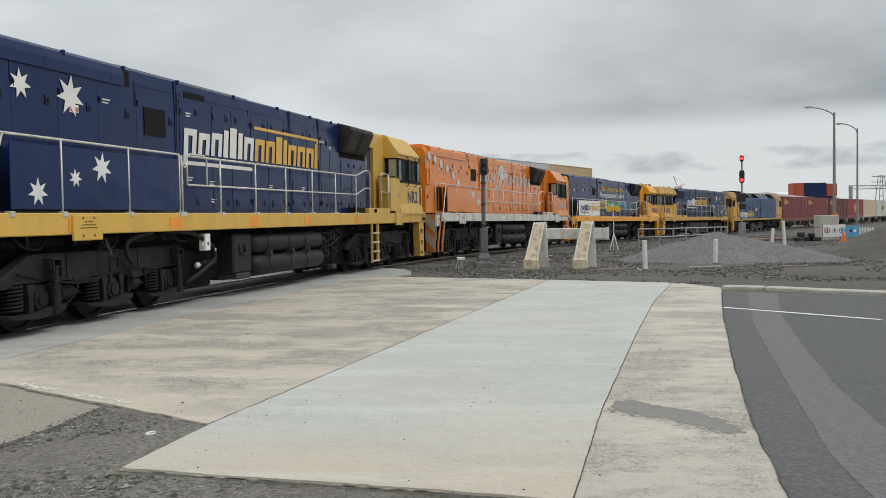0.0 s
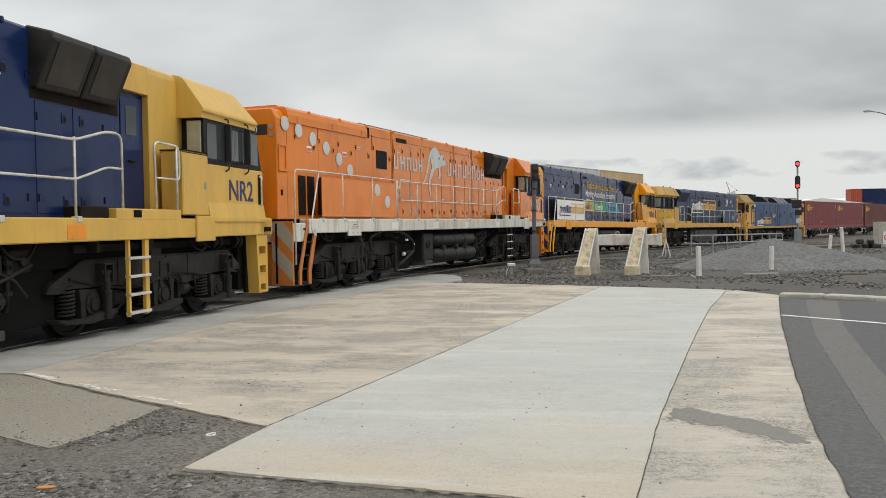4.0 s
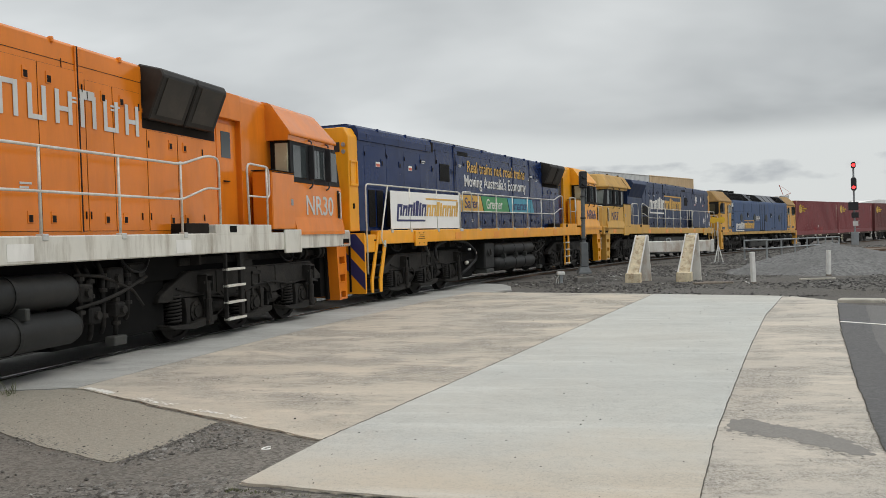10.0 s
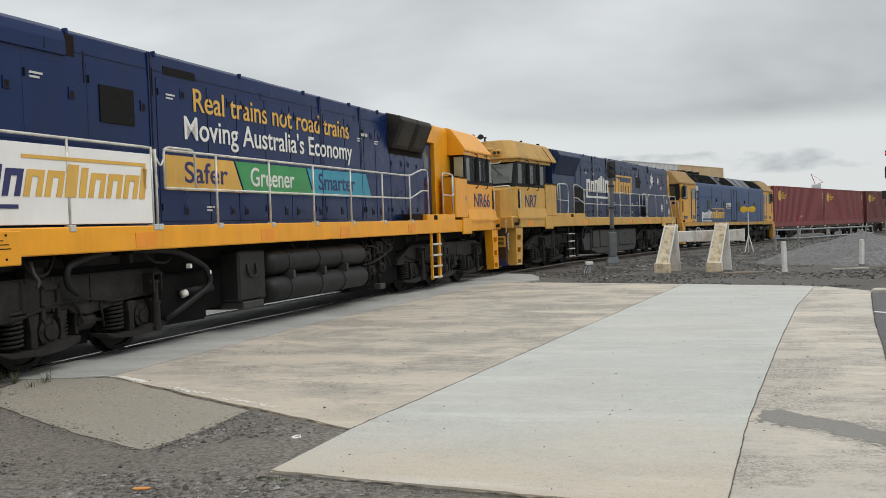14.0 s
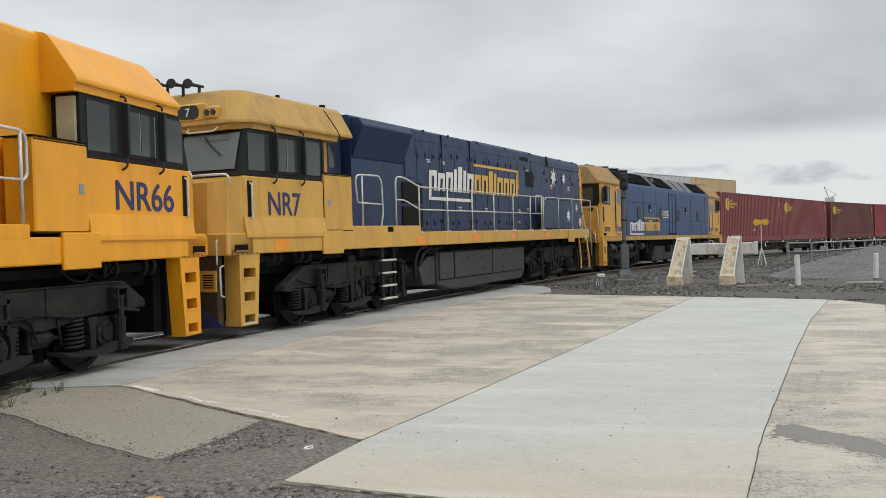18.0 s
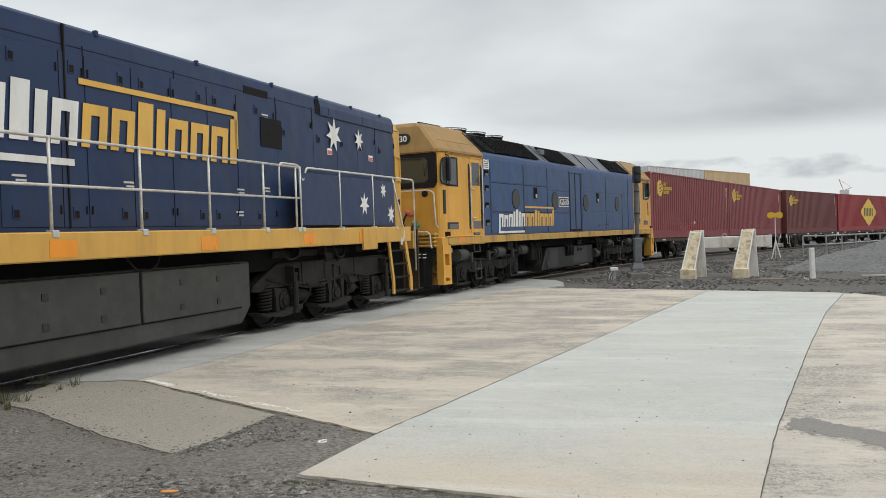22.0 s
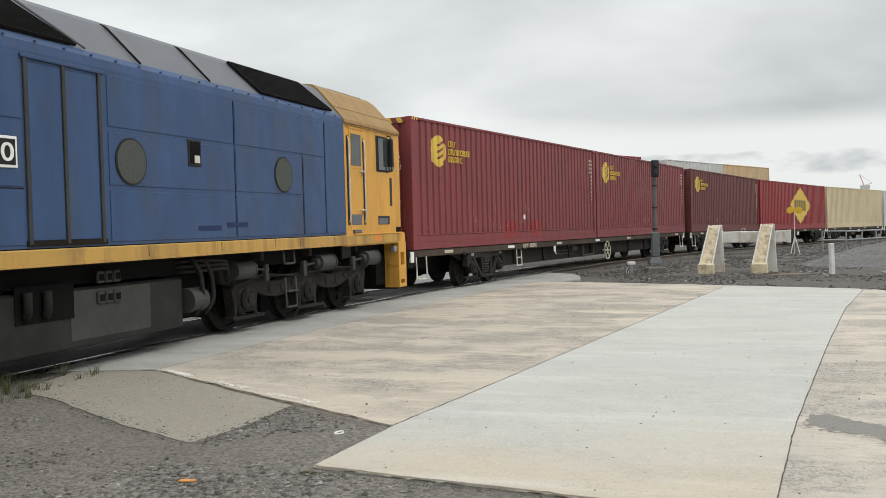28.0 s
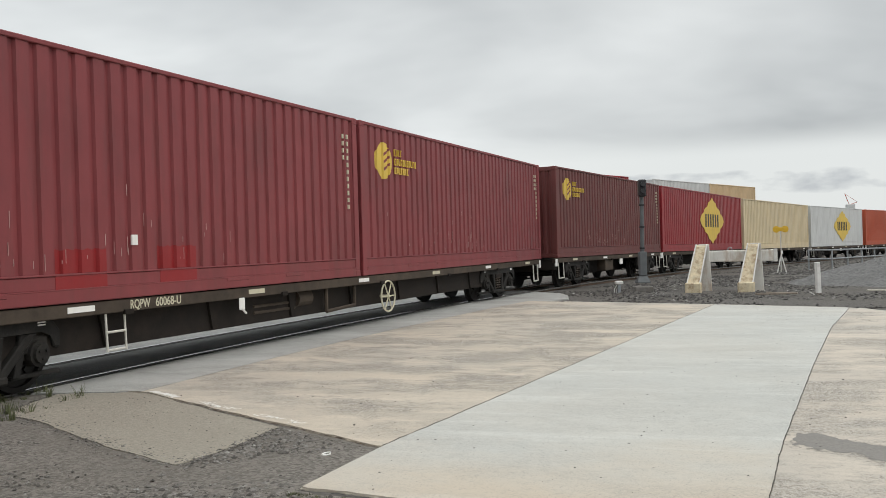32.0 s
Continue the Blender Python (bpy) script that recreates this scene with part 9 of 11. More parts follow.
        bx("side_ledge", e * (rear + 0.3), e * (H - 0.4), -1.45, -1.4, 1.405, 1.435, P_YELLOW_PALE, 0.008, cab)
        bx("touch_up", e * (rear + 1.2), e * (rear + 1.6), -1.4385, -1.43, 1.27, 1.385, P_TOUCH, 0.0, cab, "orange touched-up paint patch")
        bx("end_hole", e * (H - 0.66), e * (H - 0.4), -1.407, -1.38, 1.42, 1.54, P_DARK, 0.0, cab)
        # sliding window and the rounded quarterlight ahead of it
        bx("cab_window", e * (rear + 1.48), e * (rear + 2.1), -1.412, -1.4, 2.66, 3.38, P_RUBBER, 0.008, cab, "black framed cab side window")
        bx("cab_pane", e * (rear + 1.58), e * (rear + 2.08), -1.42, -1.405, 2.7, 3.34, P_GLASS, 0.0, cab)
        bm = bme()
        q = [(rear + 2.13, 2.68), (rear + 2.34, 2.7), (rear + 2.42, 2.8), (rear + 2.4, 3.0), (rear + 2.36, 3.24), (rear + 2.28, 3.34), (rear + 2.13, 3.36)]
        prism(bm, [(e * a, c) for a, c in q], "y", -1.412, -1.4)
        part("quarterlight_frame", bm, P_RUBBER, cab)
        bm = bme()
        prism(bm, [(e * (rear + 2.26 + (a - rear - 2.26) * 0.84), 3.02 + (c - 3.02) * 0.9) for a, c in q], "y", -1.418, -1.41)
        part("quarterlight", bm, P_GLASS, cab)
        bm = bme()
        box(bm, e * (rear + 2.06), e * (rear + 2.13), -1.53, -1.43, 2.78, 3.36, 0.02)
        part("mirror", bm, P_BLACKPAINT, cab)
        pipe("mirror_arm", [(e * (rear + 2.1), -1.4, 3.42), (e * (rear + 2.1), -1.48, 3.4), (e * (rear + 2.1), -1.48, 2.7), (e * (rear + 2.1), -1.4, 2.68)], 0.014, P_BLACKPAINT, cab)
        # step recesses and slot: flat black plates with the shade in their colour
        f = bx("step_recess", e * (rear + 1.52), e * (rear + 2.1), -1.408, -1.38, 1.6, 1.77, P_BLACKPAINT, 0.0, cab, "foot step recess with a steel tread")
        bx("tread", e * (rear + 1.54), e * (rear + 2.0), -1.414, -1.4, 1.605, 1.72, P_ROOF, 0.006, f)
        f = bx("step_recess", e * (rear + 0.3), e * (rear + 0.66), -1.41, -1.38, 1.44, 1.6, P_BLACKPAINT, 0.0, cab)
        bx("tread", e * (rear + 0.32), e * (rear + 0.64), -1.43, -1.4, 1.45, 1.51, P_ROOF, 0.006, f)
        bx("slot", e * (rear + 2.16), e * (rear + 2.27), -1.408, -1.38, 1.98, 2.56, P_BLACKPAINT, 0.0, cab)
        for y in (-0.95, 0.95):
            bm = bme()
            rod(bm, (e * (H - 0.28), y, 2.48), (e * (H - 0.235), y, 2.48), 0.085, 18)
            lamp = part("marker_lamp", bm, P_BLACKPAINT, cab)
            bm = bme()
            rod(bm, (e * (H - 0.235), y, 2.48), (e * (H - 0.23), y, 2.48), 0.065, 18)
            part("lens", bm, P_TANK, lamp)
        # headstock, slatted buffer beam, pilot, steps and hoses
        bx("headstock", e * (H - 0.5), e * (H - 0.2), -1.42, 1.42, 1.2, 1.42, P_YELLOW_PALE, 0.02, cab)
        for k in range(4):
            bx("anticlimber", e * (H - 0.26), e * (H - 0.04), -1.28, 1.28, 1.2 + 0.09 * k, 1.235 + 0.09 * k, P_YELLOW_DULL, 0.008, cab)
        bx("anticlimber_back", e * (H - 0.26), e * (H - 0.15), -1.24, 1.24, 1.18, 1.54, P_YELLOW_DULL, 0.0, cab)
        for sg in (-1, 1):
            xs = (H - 0.62, H - 0.2)
            bm = bme()
            for za, zb in ((0.26, 0.34), (0.42, 0.72), (1.0, 1.22)):
                box(bm, e * xs[0], e * xs[1], sg * 1.4, sg * 1.43, za, zb, 0.004)
            box(bm, e * xs[0], e * (xs[0] + 0.1), sg * 1.1, sg * 1.431, 0.26, 1.22, 0.006)
            box(bm, e * (xs[1] - 0.1), e * xs[1], sg * 1.1, sg * 1.431, 0.26, 1.22, 0.006)
            pnl = part("step_panel", bm, P_YELLOW_PALE, cab, "yellow corner step with foot openings")
            bx("step_lining", e * xs[0], e * xs[1], sg * 1.14, sg * 1.2, 0.3, 1.2, P_YELLOW_DULL, 0.0, pnl)
            bx("step_tread", e * xs[0], e * xs[1], sg * 1.2, sg * 1.425, 0.7, 0.73, P_YELLOW_PALE, 0.0, pnl)
            bx("corner_lamp", e * (xs[0] - 0.14), e * (xs[0] - 0.02), sg * 1.3, sg * 1.4, 1.02, 1.14, M_GALV, 0.015, cab)
        bx("cowcatcher", e * (H - 0.3), e * (H - 0.2), -1.28, 1.28, 0.2, 1.2, P_TANK, 0.03, cab)
        # added dark block, closes the bright gap between pilot and bogie
        bx("pilot_back", e * (H - 1.1), e * (H - 0.3), -1.1, 1.1, 0.34, 1.2, P_DARK, 0.0, cab)
        bx("coupler", e * (H - 0.2), e * (H + 0.4), -0.14, 0.14, 0.75, 1.02, P_BOGIE, 0.03, cab)
        for y in (-1.0, -0.84, -0.5, 0.5):
            hs = pipe("brake_hose", [(e * (H - 0.14), y, 1.08), (e * (H - 0.04), y, 1.0), (e * (H - 0.02), y, 0.6), (e * (H - 0.06), y * 0.95, 0.34)], 0.026, P_RUBBER, cab, 0.12)
            for z in (0.92, 1.0):
                bx("hose_band", e * (H - 0.08), e * (H - 0.0), y - 0.03, y + 0.03, z, z + 0.025, P_BOARD, 0.0, cab)
        pipe("nose_rail", [(e * (H - 0.3), -1.3, 1.62), (e * (H - 0.16), -1.28, 1.7), (e * (H - 0.16), -1.24, 2.5), (e * (H - 0.16), -1.1, 2.56), (e * (H - 0.16), 1.1, 2.56)], 0.018, P_STEEL, cab)
        pipe("uncoupling_rod", [(e * (H - 0.1), -0.1, 1.56), (e * (H - 0.02), -1.1, 1.56), (e * (H - 0.02), -1.18, 1.5), (e * (H - 0.02), -1.2, 1.2), (e * (H - 0.0), -1.24, 1.16)], 0.018, P_STEEL, cab)
        for y, z, mat in ((-0.72, 1.72, M_TEAL_CAP), (-0.55, 2.0, P_LABEL_RED)):
            bm = bme()
            rod(bm, (e * (H - 0.25), y, z), (e * (H - 0.11), y, z), 0.06, 14)
            rod(bm, (e * (H - 0.12), y - 0.04, z + 0.02), (e * (H - 0.12), y + 0.07, z + 0.06), 0.05, 10)
            part("jumper_socket", bm, mat, cab)
            pipe("jumper_cable", [(e * (H - 0.1), y + 0.05, z), (e * (H - 0.04), y + 0.12, z - 0.2), (e * (H - 0.1), y + 0.1, z - 0.36)], 0.025, P_RUBBER, cab, 0.12)
    # tank and fittings
    bm = bme()
    prism(bm, [(-2.7, 0.24), (2.3, 0.28), (2.3, 0.95), (-2.2, 0.95)], "y", -1.2, 1.2, 0.03)
    tk = part("fuel_tank", bm, P_TANK, g, "long dark grey fuel tank")
    bx("repainted_patch", -2.0, -1.3, -1.204, -1.2, 0.32, 0.9, P_TANK_GREY, 0.0, tk)
    bx("repainted_patch", 0.2, 1.6, -1.204, -1.2, 0.36, 0.92, P_TANK_GREY, 0.0, tk)
    bm = bme()
    rod(bm, (-2.2, -1.2, 0.42), (-2.2, -1.225, 0.42), 0.11, 16)
    part("inspection_cap", bm, P_TANK_GREY, tk)
    bx("filler_recess", -0.6, 0.25, -1.21, -1.2, 0.62, 1.02, P_DARK, 0.0, tk)
    for x in (-0.48, -0.2):
        pipe("filler", [(x, -1.22, 0.68), (x, -1.26, 0.76), (x, -1.26, 0.96)], 0.05, P_BOGIE)
    for z in (0.74, 0.98):
        for x in (0.62, 0.76, 0.9):
            f = bx("foot_step", x, x + 0.12, -1.24, -1.2, z, z + 0.14, P_TANK_GREY, 0.012)
            bx("foot_opening", x + 0.02, x + 0.1, -1.244, -1.23, z + 0.03, z + 0.11, P_DARK, 0.0, f)
    bx("battery_box", -3.5, -2.85, -1.2, -0.9, 0.6, 1.15, P_BOGIE, 0.02)
    for x in (-3.3, -3.1, 2.5, 2.75):
        pipe("sand_hose", [(x, -1.2, 1.2), (x + 0.1, -1.28, 1.0), (x + 0.16, -1.28, 0.6), (x + 0.05, -1.2, 0.4)], 0.035, P_CAST, rad=0.15)
    for k in range(3):
        pipe("air_pipe", [(2.3, -1.1, 1.15 - 0.07 * k), (2.8, -1.24, 1.15 - 0.07 * k), (3.3, -1.26, 1.12 - 0.05 * k), (3.4, -1.2, 0.9)], 0.025, P_CAST, rad=0.1)
    bm = bme()
    rod(bm, (2.4, -1.15, 0.62), (2.75, -1.15, 0.62), 0.17, 16)
    part("air_reservoir", bm, P_TANK_GREY, g)
    # added dark filler, blocks the view of lit paving past the tank
    for x0, x1 in ((-4.0, -2.8), (2.3, 3.6)):
        bx("traction_gear", x0, x1, -0.7, 0.7, 0.3, 1.0, P_DARK, 0.05)
    for c in (-6.63, 5.98):
        # stirrup steps hanging in front of the bogie
        for x0, x1, z0, z1 in ((c - 1.18, c - 0.84, 0.3, 0.78), (c - 1.22, c - 0.88, 1.0, 1.2)):
            pipe("stirrup_step", [(x0, -1.36, z1), (x0, -1.38, z0), (x1, -1.38, z0), (x1, -1.36, z1)], 0.018, P_TANK_GREY, rad=0.03)
        bx("stirrup_tread", c - 1.18, c - 0.84, -1.42, -1.32, 0.54, 0.57, P_TANK_GREY, 0.004)
        bx("frame_gusset", c + 1.1, c + 1.5, -1.3, -1.26, 0.98, 1.24, P_CAST, 0.01)
        for dx in (-1.8, -0.2, 1.7):
            bx("frame_bracket", c + dx, c + dx + 0.1, -1.3, -1.1, 1.08, 1.24, P_CAST, 0.01)
    old_bogie(g, -6.63, s_mid, hb)
    old_bogie(g, 5.98, s_mid, hb)


P_SILL_RUSTY = paint("rust_streaked_yellow_sill", (0.52, 0.31, 0.075), 0.55, (0.13, 0.075, 0.04), 0.85)
M_TEAL_CAP = shade("faded_teal_plastic", (0.1, 0.3, 0.25), 0.5, vary=0.2)
P_MESH = shade("dusty_mesh_disc", (0.065, 0.07, 0.062), 0.7, vary=0.25, scale=30)
g_loco(105.1)


# ---------------------------------------------------------------- wagons and containers
RIB = ((0.0, 0.0), (0.6, 0.0), (0.69, 1.0), (0.92, 1.0), (1.0, 0.0))     # one wave of the corrugation: place, depth
RIB_DEPTH = 0.038


def container(s_mid, hb, x_off, length, paint_mat, label, deck=1.0, height=2.98, pitch=0.28, band=0.34, mark=None, flat=False):
    g = empty("shipping_container", label, "container", group="containers on the train")
    MOVES.append((g, s_mid, hb, x_off))
    L, W = length / 2, 1.22
    z0, z1 = deck, deck + height

    def bx(name, x0, x1, y0, y1, za, zb, mat=paint_mat, bevel=0.01, lab=""):
        bm = bme()
        box(bm, x0, x1, y0, y1, za, zb, bevel)
        return part(name, bm, mat, g, lab)

    depth = RIB_DEPTH if not flat else 0.012
    n = int((length - 0.36) / pitch)
    p = (length - 0.36) / n
    for sg in (-1, 1):
        bm = bme()
        xs = []
        for i in range(n):
            a = -L + 0.18 + i * p
            xs += [(a + p * f, depth * d) for f, d in RIB[:-1]]
        xs.append((L - 0.18, 0.0))
        lo = [bm.verts.new((x, sg * (W - 0.02 - d), z0 + band)) for x, d in xs]
        hi = [bm.verts.new((x, sg * (W - 0.02 - d), z1 - 0.062)) for x, d in xs]
        for i in range(len(xs) - 1):
            bm.faces.new((lo[i], lo[i + 1], hi[i + 1], hi[i]))
        part("side_wall", bm, paint_mat, g, "corrugated steel side")
        bx("bottom_rail", -L + 0.16, L - 0.16, sg * W, sg * (W - 0.09), z0, z0 + 0.16)
        if band > 0.2:
            bx("lower_band", -L + 0.16, L - 0.16, sg * (W - 0.015), sg * (W - 0.08), z0 + 0.16, z0 + band - 0.02)
            bx("band_lip", -L + 0.16, L - 0.16, sg * (W - 0.002), sg * (W - 0.08), z0 + band - 0.02, z0 + band, paint_mat, 0.004)
            bx("band_lip", -L + 0.16, L - 0.16, sg * (W + 0.004), sg * (W - 0.08), z0 + 0.15, z0 + 0.166, paint_mat, 0.003)
        bx("top_rail", -L + 0.16, L - 0.16, sg * W, sg * (W - 0.08), z1 - 0.06, z1)
        for e in (-1, 1):
            bx("corner_post", e * L, e * (L - 0.17), sg * W, sg * (W - 0.16), z0 + 0.11, z1 - 0.11)
            for za in (z0 - 0.004, z1 - 0.114):
                bx("corner_casting", e * (L + 0.004), e * (L - 0.178), sg * (W + 0.004), sg * (W - 0.162), za, za + 0.118, paint_mat, 0.012)
    m = int(2 * W / 0.25)
    for e in (-1, 1):
        bm = bme()
        ys = []
        q = (2 * W - 0.32) / m
        for i in range(m):
            a = -W + 0.16 + i * q
            ys += [(a, 0.0), (a + q * 0.36, 0.0), (a + q * 0.5, 0.04), (a + q * 0.86, 0.04)]
        ys.append((W - 0.16, 0.0))
        lo = [bm.verts.new((e * (L - 0.03 - d), y, z0 + 0.1)) for y, d in ys]
        hi = [bm.verts.new((e * (L - 0.03 - d), y, z1 - 0.1)) for y, d in ys]
        for i in range(len(ys) - 1):
            bm.faces.new((lo[i], lo[i + 1], hi[i + 1], hi[i]))
        part("end_wall", bm, paint_mat, g)
    for e in (-1, 1):
        bx("end_header", e * (L - 0.01), e * (L - 0.1), -W + 0.16, W - 0.16, z1 - 0.14, z1 - 0.002)
        bx("end_sill", e * (L - 0.01), e * (L - 0.1), -W + 0.16, W - 0.16, z0, z0 + 0.14)
    bx("roof", -L + 0.1, L - 0.1, -W + 0.08, W - 0.08, z1 - 0.06, z1 - 0.02)
    bx("floor", -L + 0.1, L - 0.1, -W + 0.09, W - 0.09, z0 + 0.02, z0 + 0.15)
    if band > 0.2:
        for x in (-0.62, -0.36, 0.36, 0.62):
            bx("fork_plate", x * L - 0.28, x * L + 0.28, -W - 0.006, -W + 0.03, z0 + 0.1, z0 + 0.16)
    if mark:
        mark(g, L, W, z0, z1)
    return g


def on_ribs(bm, L, W, x0, x1, lo, hi, lift=0.004):
    """A coat of paint between x0 and x1 that follows the side's corrugation; lo and hi give its height at x."""
    n = int((2 * L - 0.36) / 0.28)
    p = (2 * L - 0.36) / n
    cols = []
    creases = [-L + 0.18 + p * (i + k[0]) for i in range(n) for k in RIB[1:]]
    xs = sorted([x0 + (x1 - x0) * i / 30 for i in range(31)] + [c for c in creases if x0 < c < x1])
    for q in xs:
        f = ((q + L - 0.18) / p) % 1.0
        y = -(W - 0.02 - RIB_DEPTH * float(np.interp(f, [k[0] for k in RIB], [k[1] for k in RIB]))) - lift
        cols.append((bm.verts.new((q, y, lo(q))), bm.verts.new((q, y, hi(q)))))
    for a, b in zip(cols[:-1], cols[1:]):
        bm.faces.new((a[0], b[0], b[1], a[1]))


def mark_disc(with_touch_up):
    def make(g, L, W, z0, z1):
        x, z = -L + (1.26 if with_touch_up else 1.05), z1 - 0.7
        bm = bme()
        on_ribs(bm, L, W, x - 0.368, x + 0.368, lambda q: z - math.sqrt(0.37 ** 2 - (q - x) ** 2), lambda q: z + math.sqrt(0.37 ** 2 - (q - x) ** 2))
        d = part("logo_disc", bm, P_LOGO_YELLOW, g, "yellow painted disc")
        for k in range(3):
            bm = bme()
            on_ribs(bm, L, W, x - 0.02, x + 0.27, lambda q: z - 0.2 + 0.15 * k + (q - x) * 0.45, lambda q: z - 0.14 + 0.15 * k + (q - x) * 0.42, lift=0.007)
            part("logo_slash", bm, P_MAROON, d)
        for z_, n, w in ((z + 0.13, 4, 0.012), (z - 0.06, 11, 0.024), (z - 0.24, 7, 0.024)):
            for k in range(n):
                bm = bme()
                q = x + 0.47 + 0.1 * k
                box(bm, q, q + w, -W + 0.02, -W - 0.004, z_, z_ + 0.14)
                if k % 3 != 2:
                    box(bm, q + w, q + 0.07, -W + 0.02, -W - 0.003, z_ + 0.14 - w, z_ + 0.14)
                if k % 2 == 0:
                    box(bm, q + w, q + 0.07, -W + 0.02, -W - 0.003, z_, z_ + w)
                if k % 3 == 1:
                    box(bm, q + 0.07 - w, q + 0.07, -W + 0.02, -W - 0.0035, z_ + w, z_ + 0.14 - w)
                part("text_bar", bm, P_LOGO_YELLOW, g)
        for k in range(11):
            for col, top in ((0.36, 11), (0.52, 4)):
                if k < top:
                    bm = bme()
                    box(bm, L - col - 0.045, L - col, -W + 0.02, -W - 0.004, z1 - 0.42 - 0.13 * k, z1 - 0.34 - 0.13 * k)
                    part("code_bar", bm, P_TEXT_PALE, g)
        rs = random.Random(int(L * 100) + with_touch_up)
        bm = bme()
        for k in range(34):
            q, za, h = rs.gauss(-1.6, 1.6), z0 + 0.36 + abs(rs.gauss(0, 0.35)), rs.uniform(0.02, 0.2)
            box(bm, q, q + rs.uniform(0.003, 0.01), -W + 0.018, -W + 0.014, za, za + h)
        part("scratches", bm, P_SCUFF, g)
        if with_touch_up:
            for x0, x1, za, zb in ((-1.25, -0.45, z0 + 0.16, z0 + 0.62), (0.5, 1.25, z0 + 0.16, z0 + 0.64)):
                bm = bme()
                on_ribs(bm, L, W, x0, x1, lambda q: z0 + 0.345, lambda q: zb + 0.01 * math.sin(q * 40))
                box(bm, x0, x1, -W + 0.016, -W + 0.0115, za, z0 + 0.338)
                part("touch_up_patch", bm, P_FRESH_RED, g, "brighter red touch-up paint")
            bm = bme()
            box(bm, -0.02, 0.08, -W + 0.02, -W - 0.005, z0 + 0.66, z0 + 0.79)
            part("sticker", bm, P_BOARD, g)
            for k, ch in enumerate("SLZU7400"):
                writing("end_code", ch, 0.19, P_WHITE, g, pose(-L + 0.022, -W + 0.42, z1 - 0.62 - 0.19 * k, 90, 0, -90), 0.9)
            for k in range(8):
                bm = bme()
                y = -W + 0.2 + 0.28 * k
                prism(bm, [(y, z1 - 0.13), (y + 0.13, z1 - 0.13), (y + 0.2, z1 - 0.01), (y + 0.07, z1 - 0.01)], "x", -L + 0.009, -L + 0.004)
                part("hazard_stripe", bm, P_LOGO_YELLOW, g)
            for k in range(3):
                bm = bme()
                q = -L + 0.02 + 0.1 * k
                prism(bm, [(q, z1 - 0.07), (q + 0.05, z1 - 0.07), (q + 0.08, z1 - 0.006), (q + 0.03, z1 - 0.006)], "y", -W - 0.008, -W - 0.003)
                part("hazard_stripe", bm, P_LOGO_YELLOW, g)
    return make


def mark_end_codes(g, L, W, z0, z1):
    mark_disc(False)(g, L, W, z0, z1)
    writing("end_code", "ZU 760 229", 0.22, P_WHITE, g, pose(-L - 0.004, W - 0.45, z1 - 0.62, 90, 0, -90), 1.0)
    writing("end_code", "4FG1", 0.2, P_WHITE, g, pose(-L - 0.004, W - 0.95, z1 - 0.86, 90, 0, -90), 1.0)
    for k in range(6):
        for j in range(2):
            bm = bme()
            box(bm, -L - 0.004, -L + 0.02, W - 1.3 - 0.55 * j, W - 0.85 - 0.55 * j, z1 - 1.3 - 0.12 * k, z1 - 1.24 - 0.12 * k)
            part("end_bar", bm, P_TEXT_PALE, g)


def mark_diamond(mat, ink):
    def make(g, L, W, z0, z1):
        cx, cz = 1.0, (z0 + z1) / 2 + 0.05
        bm = bme()
        pts = []
        for qx, qz in ((1, 1), (1, -1), (-1, -1), (-1, 1)):
            steps = [(0.0, 1.16), (0.14, 0.98), (0.28, 0.9), (0.36, 0.7), (0.58, 0.56), (0.62, 0.4), (0.8, 0.26), (0.92, 0.0)]
            seq = steps if qx * qz > 0 else steps[::-1]
            pts += [(cx + qx * a * 2.4, cz + qz * b * 1.04) for a, b in seq[:-1]]
        prism(bm, pts, "y", -W + 0.0, -W - 0.008)
        d = part("logo_diamond", bm, mat, g, "yellow stepped diamond emblem")
        for k in range(6):
            bm = bme()
            box(bm, cx - 1.3 + 0.44 * k, cx - 1.06 + 0.44 * k, -W - 0.008, -W - 0.013, cz - 0.34, cz + 0.34)
            part("logo_bar", bm, ink, d)
    return make


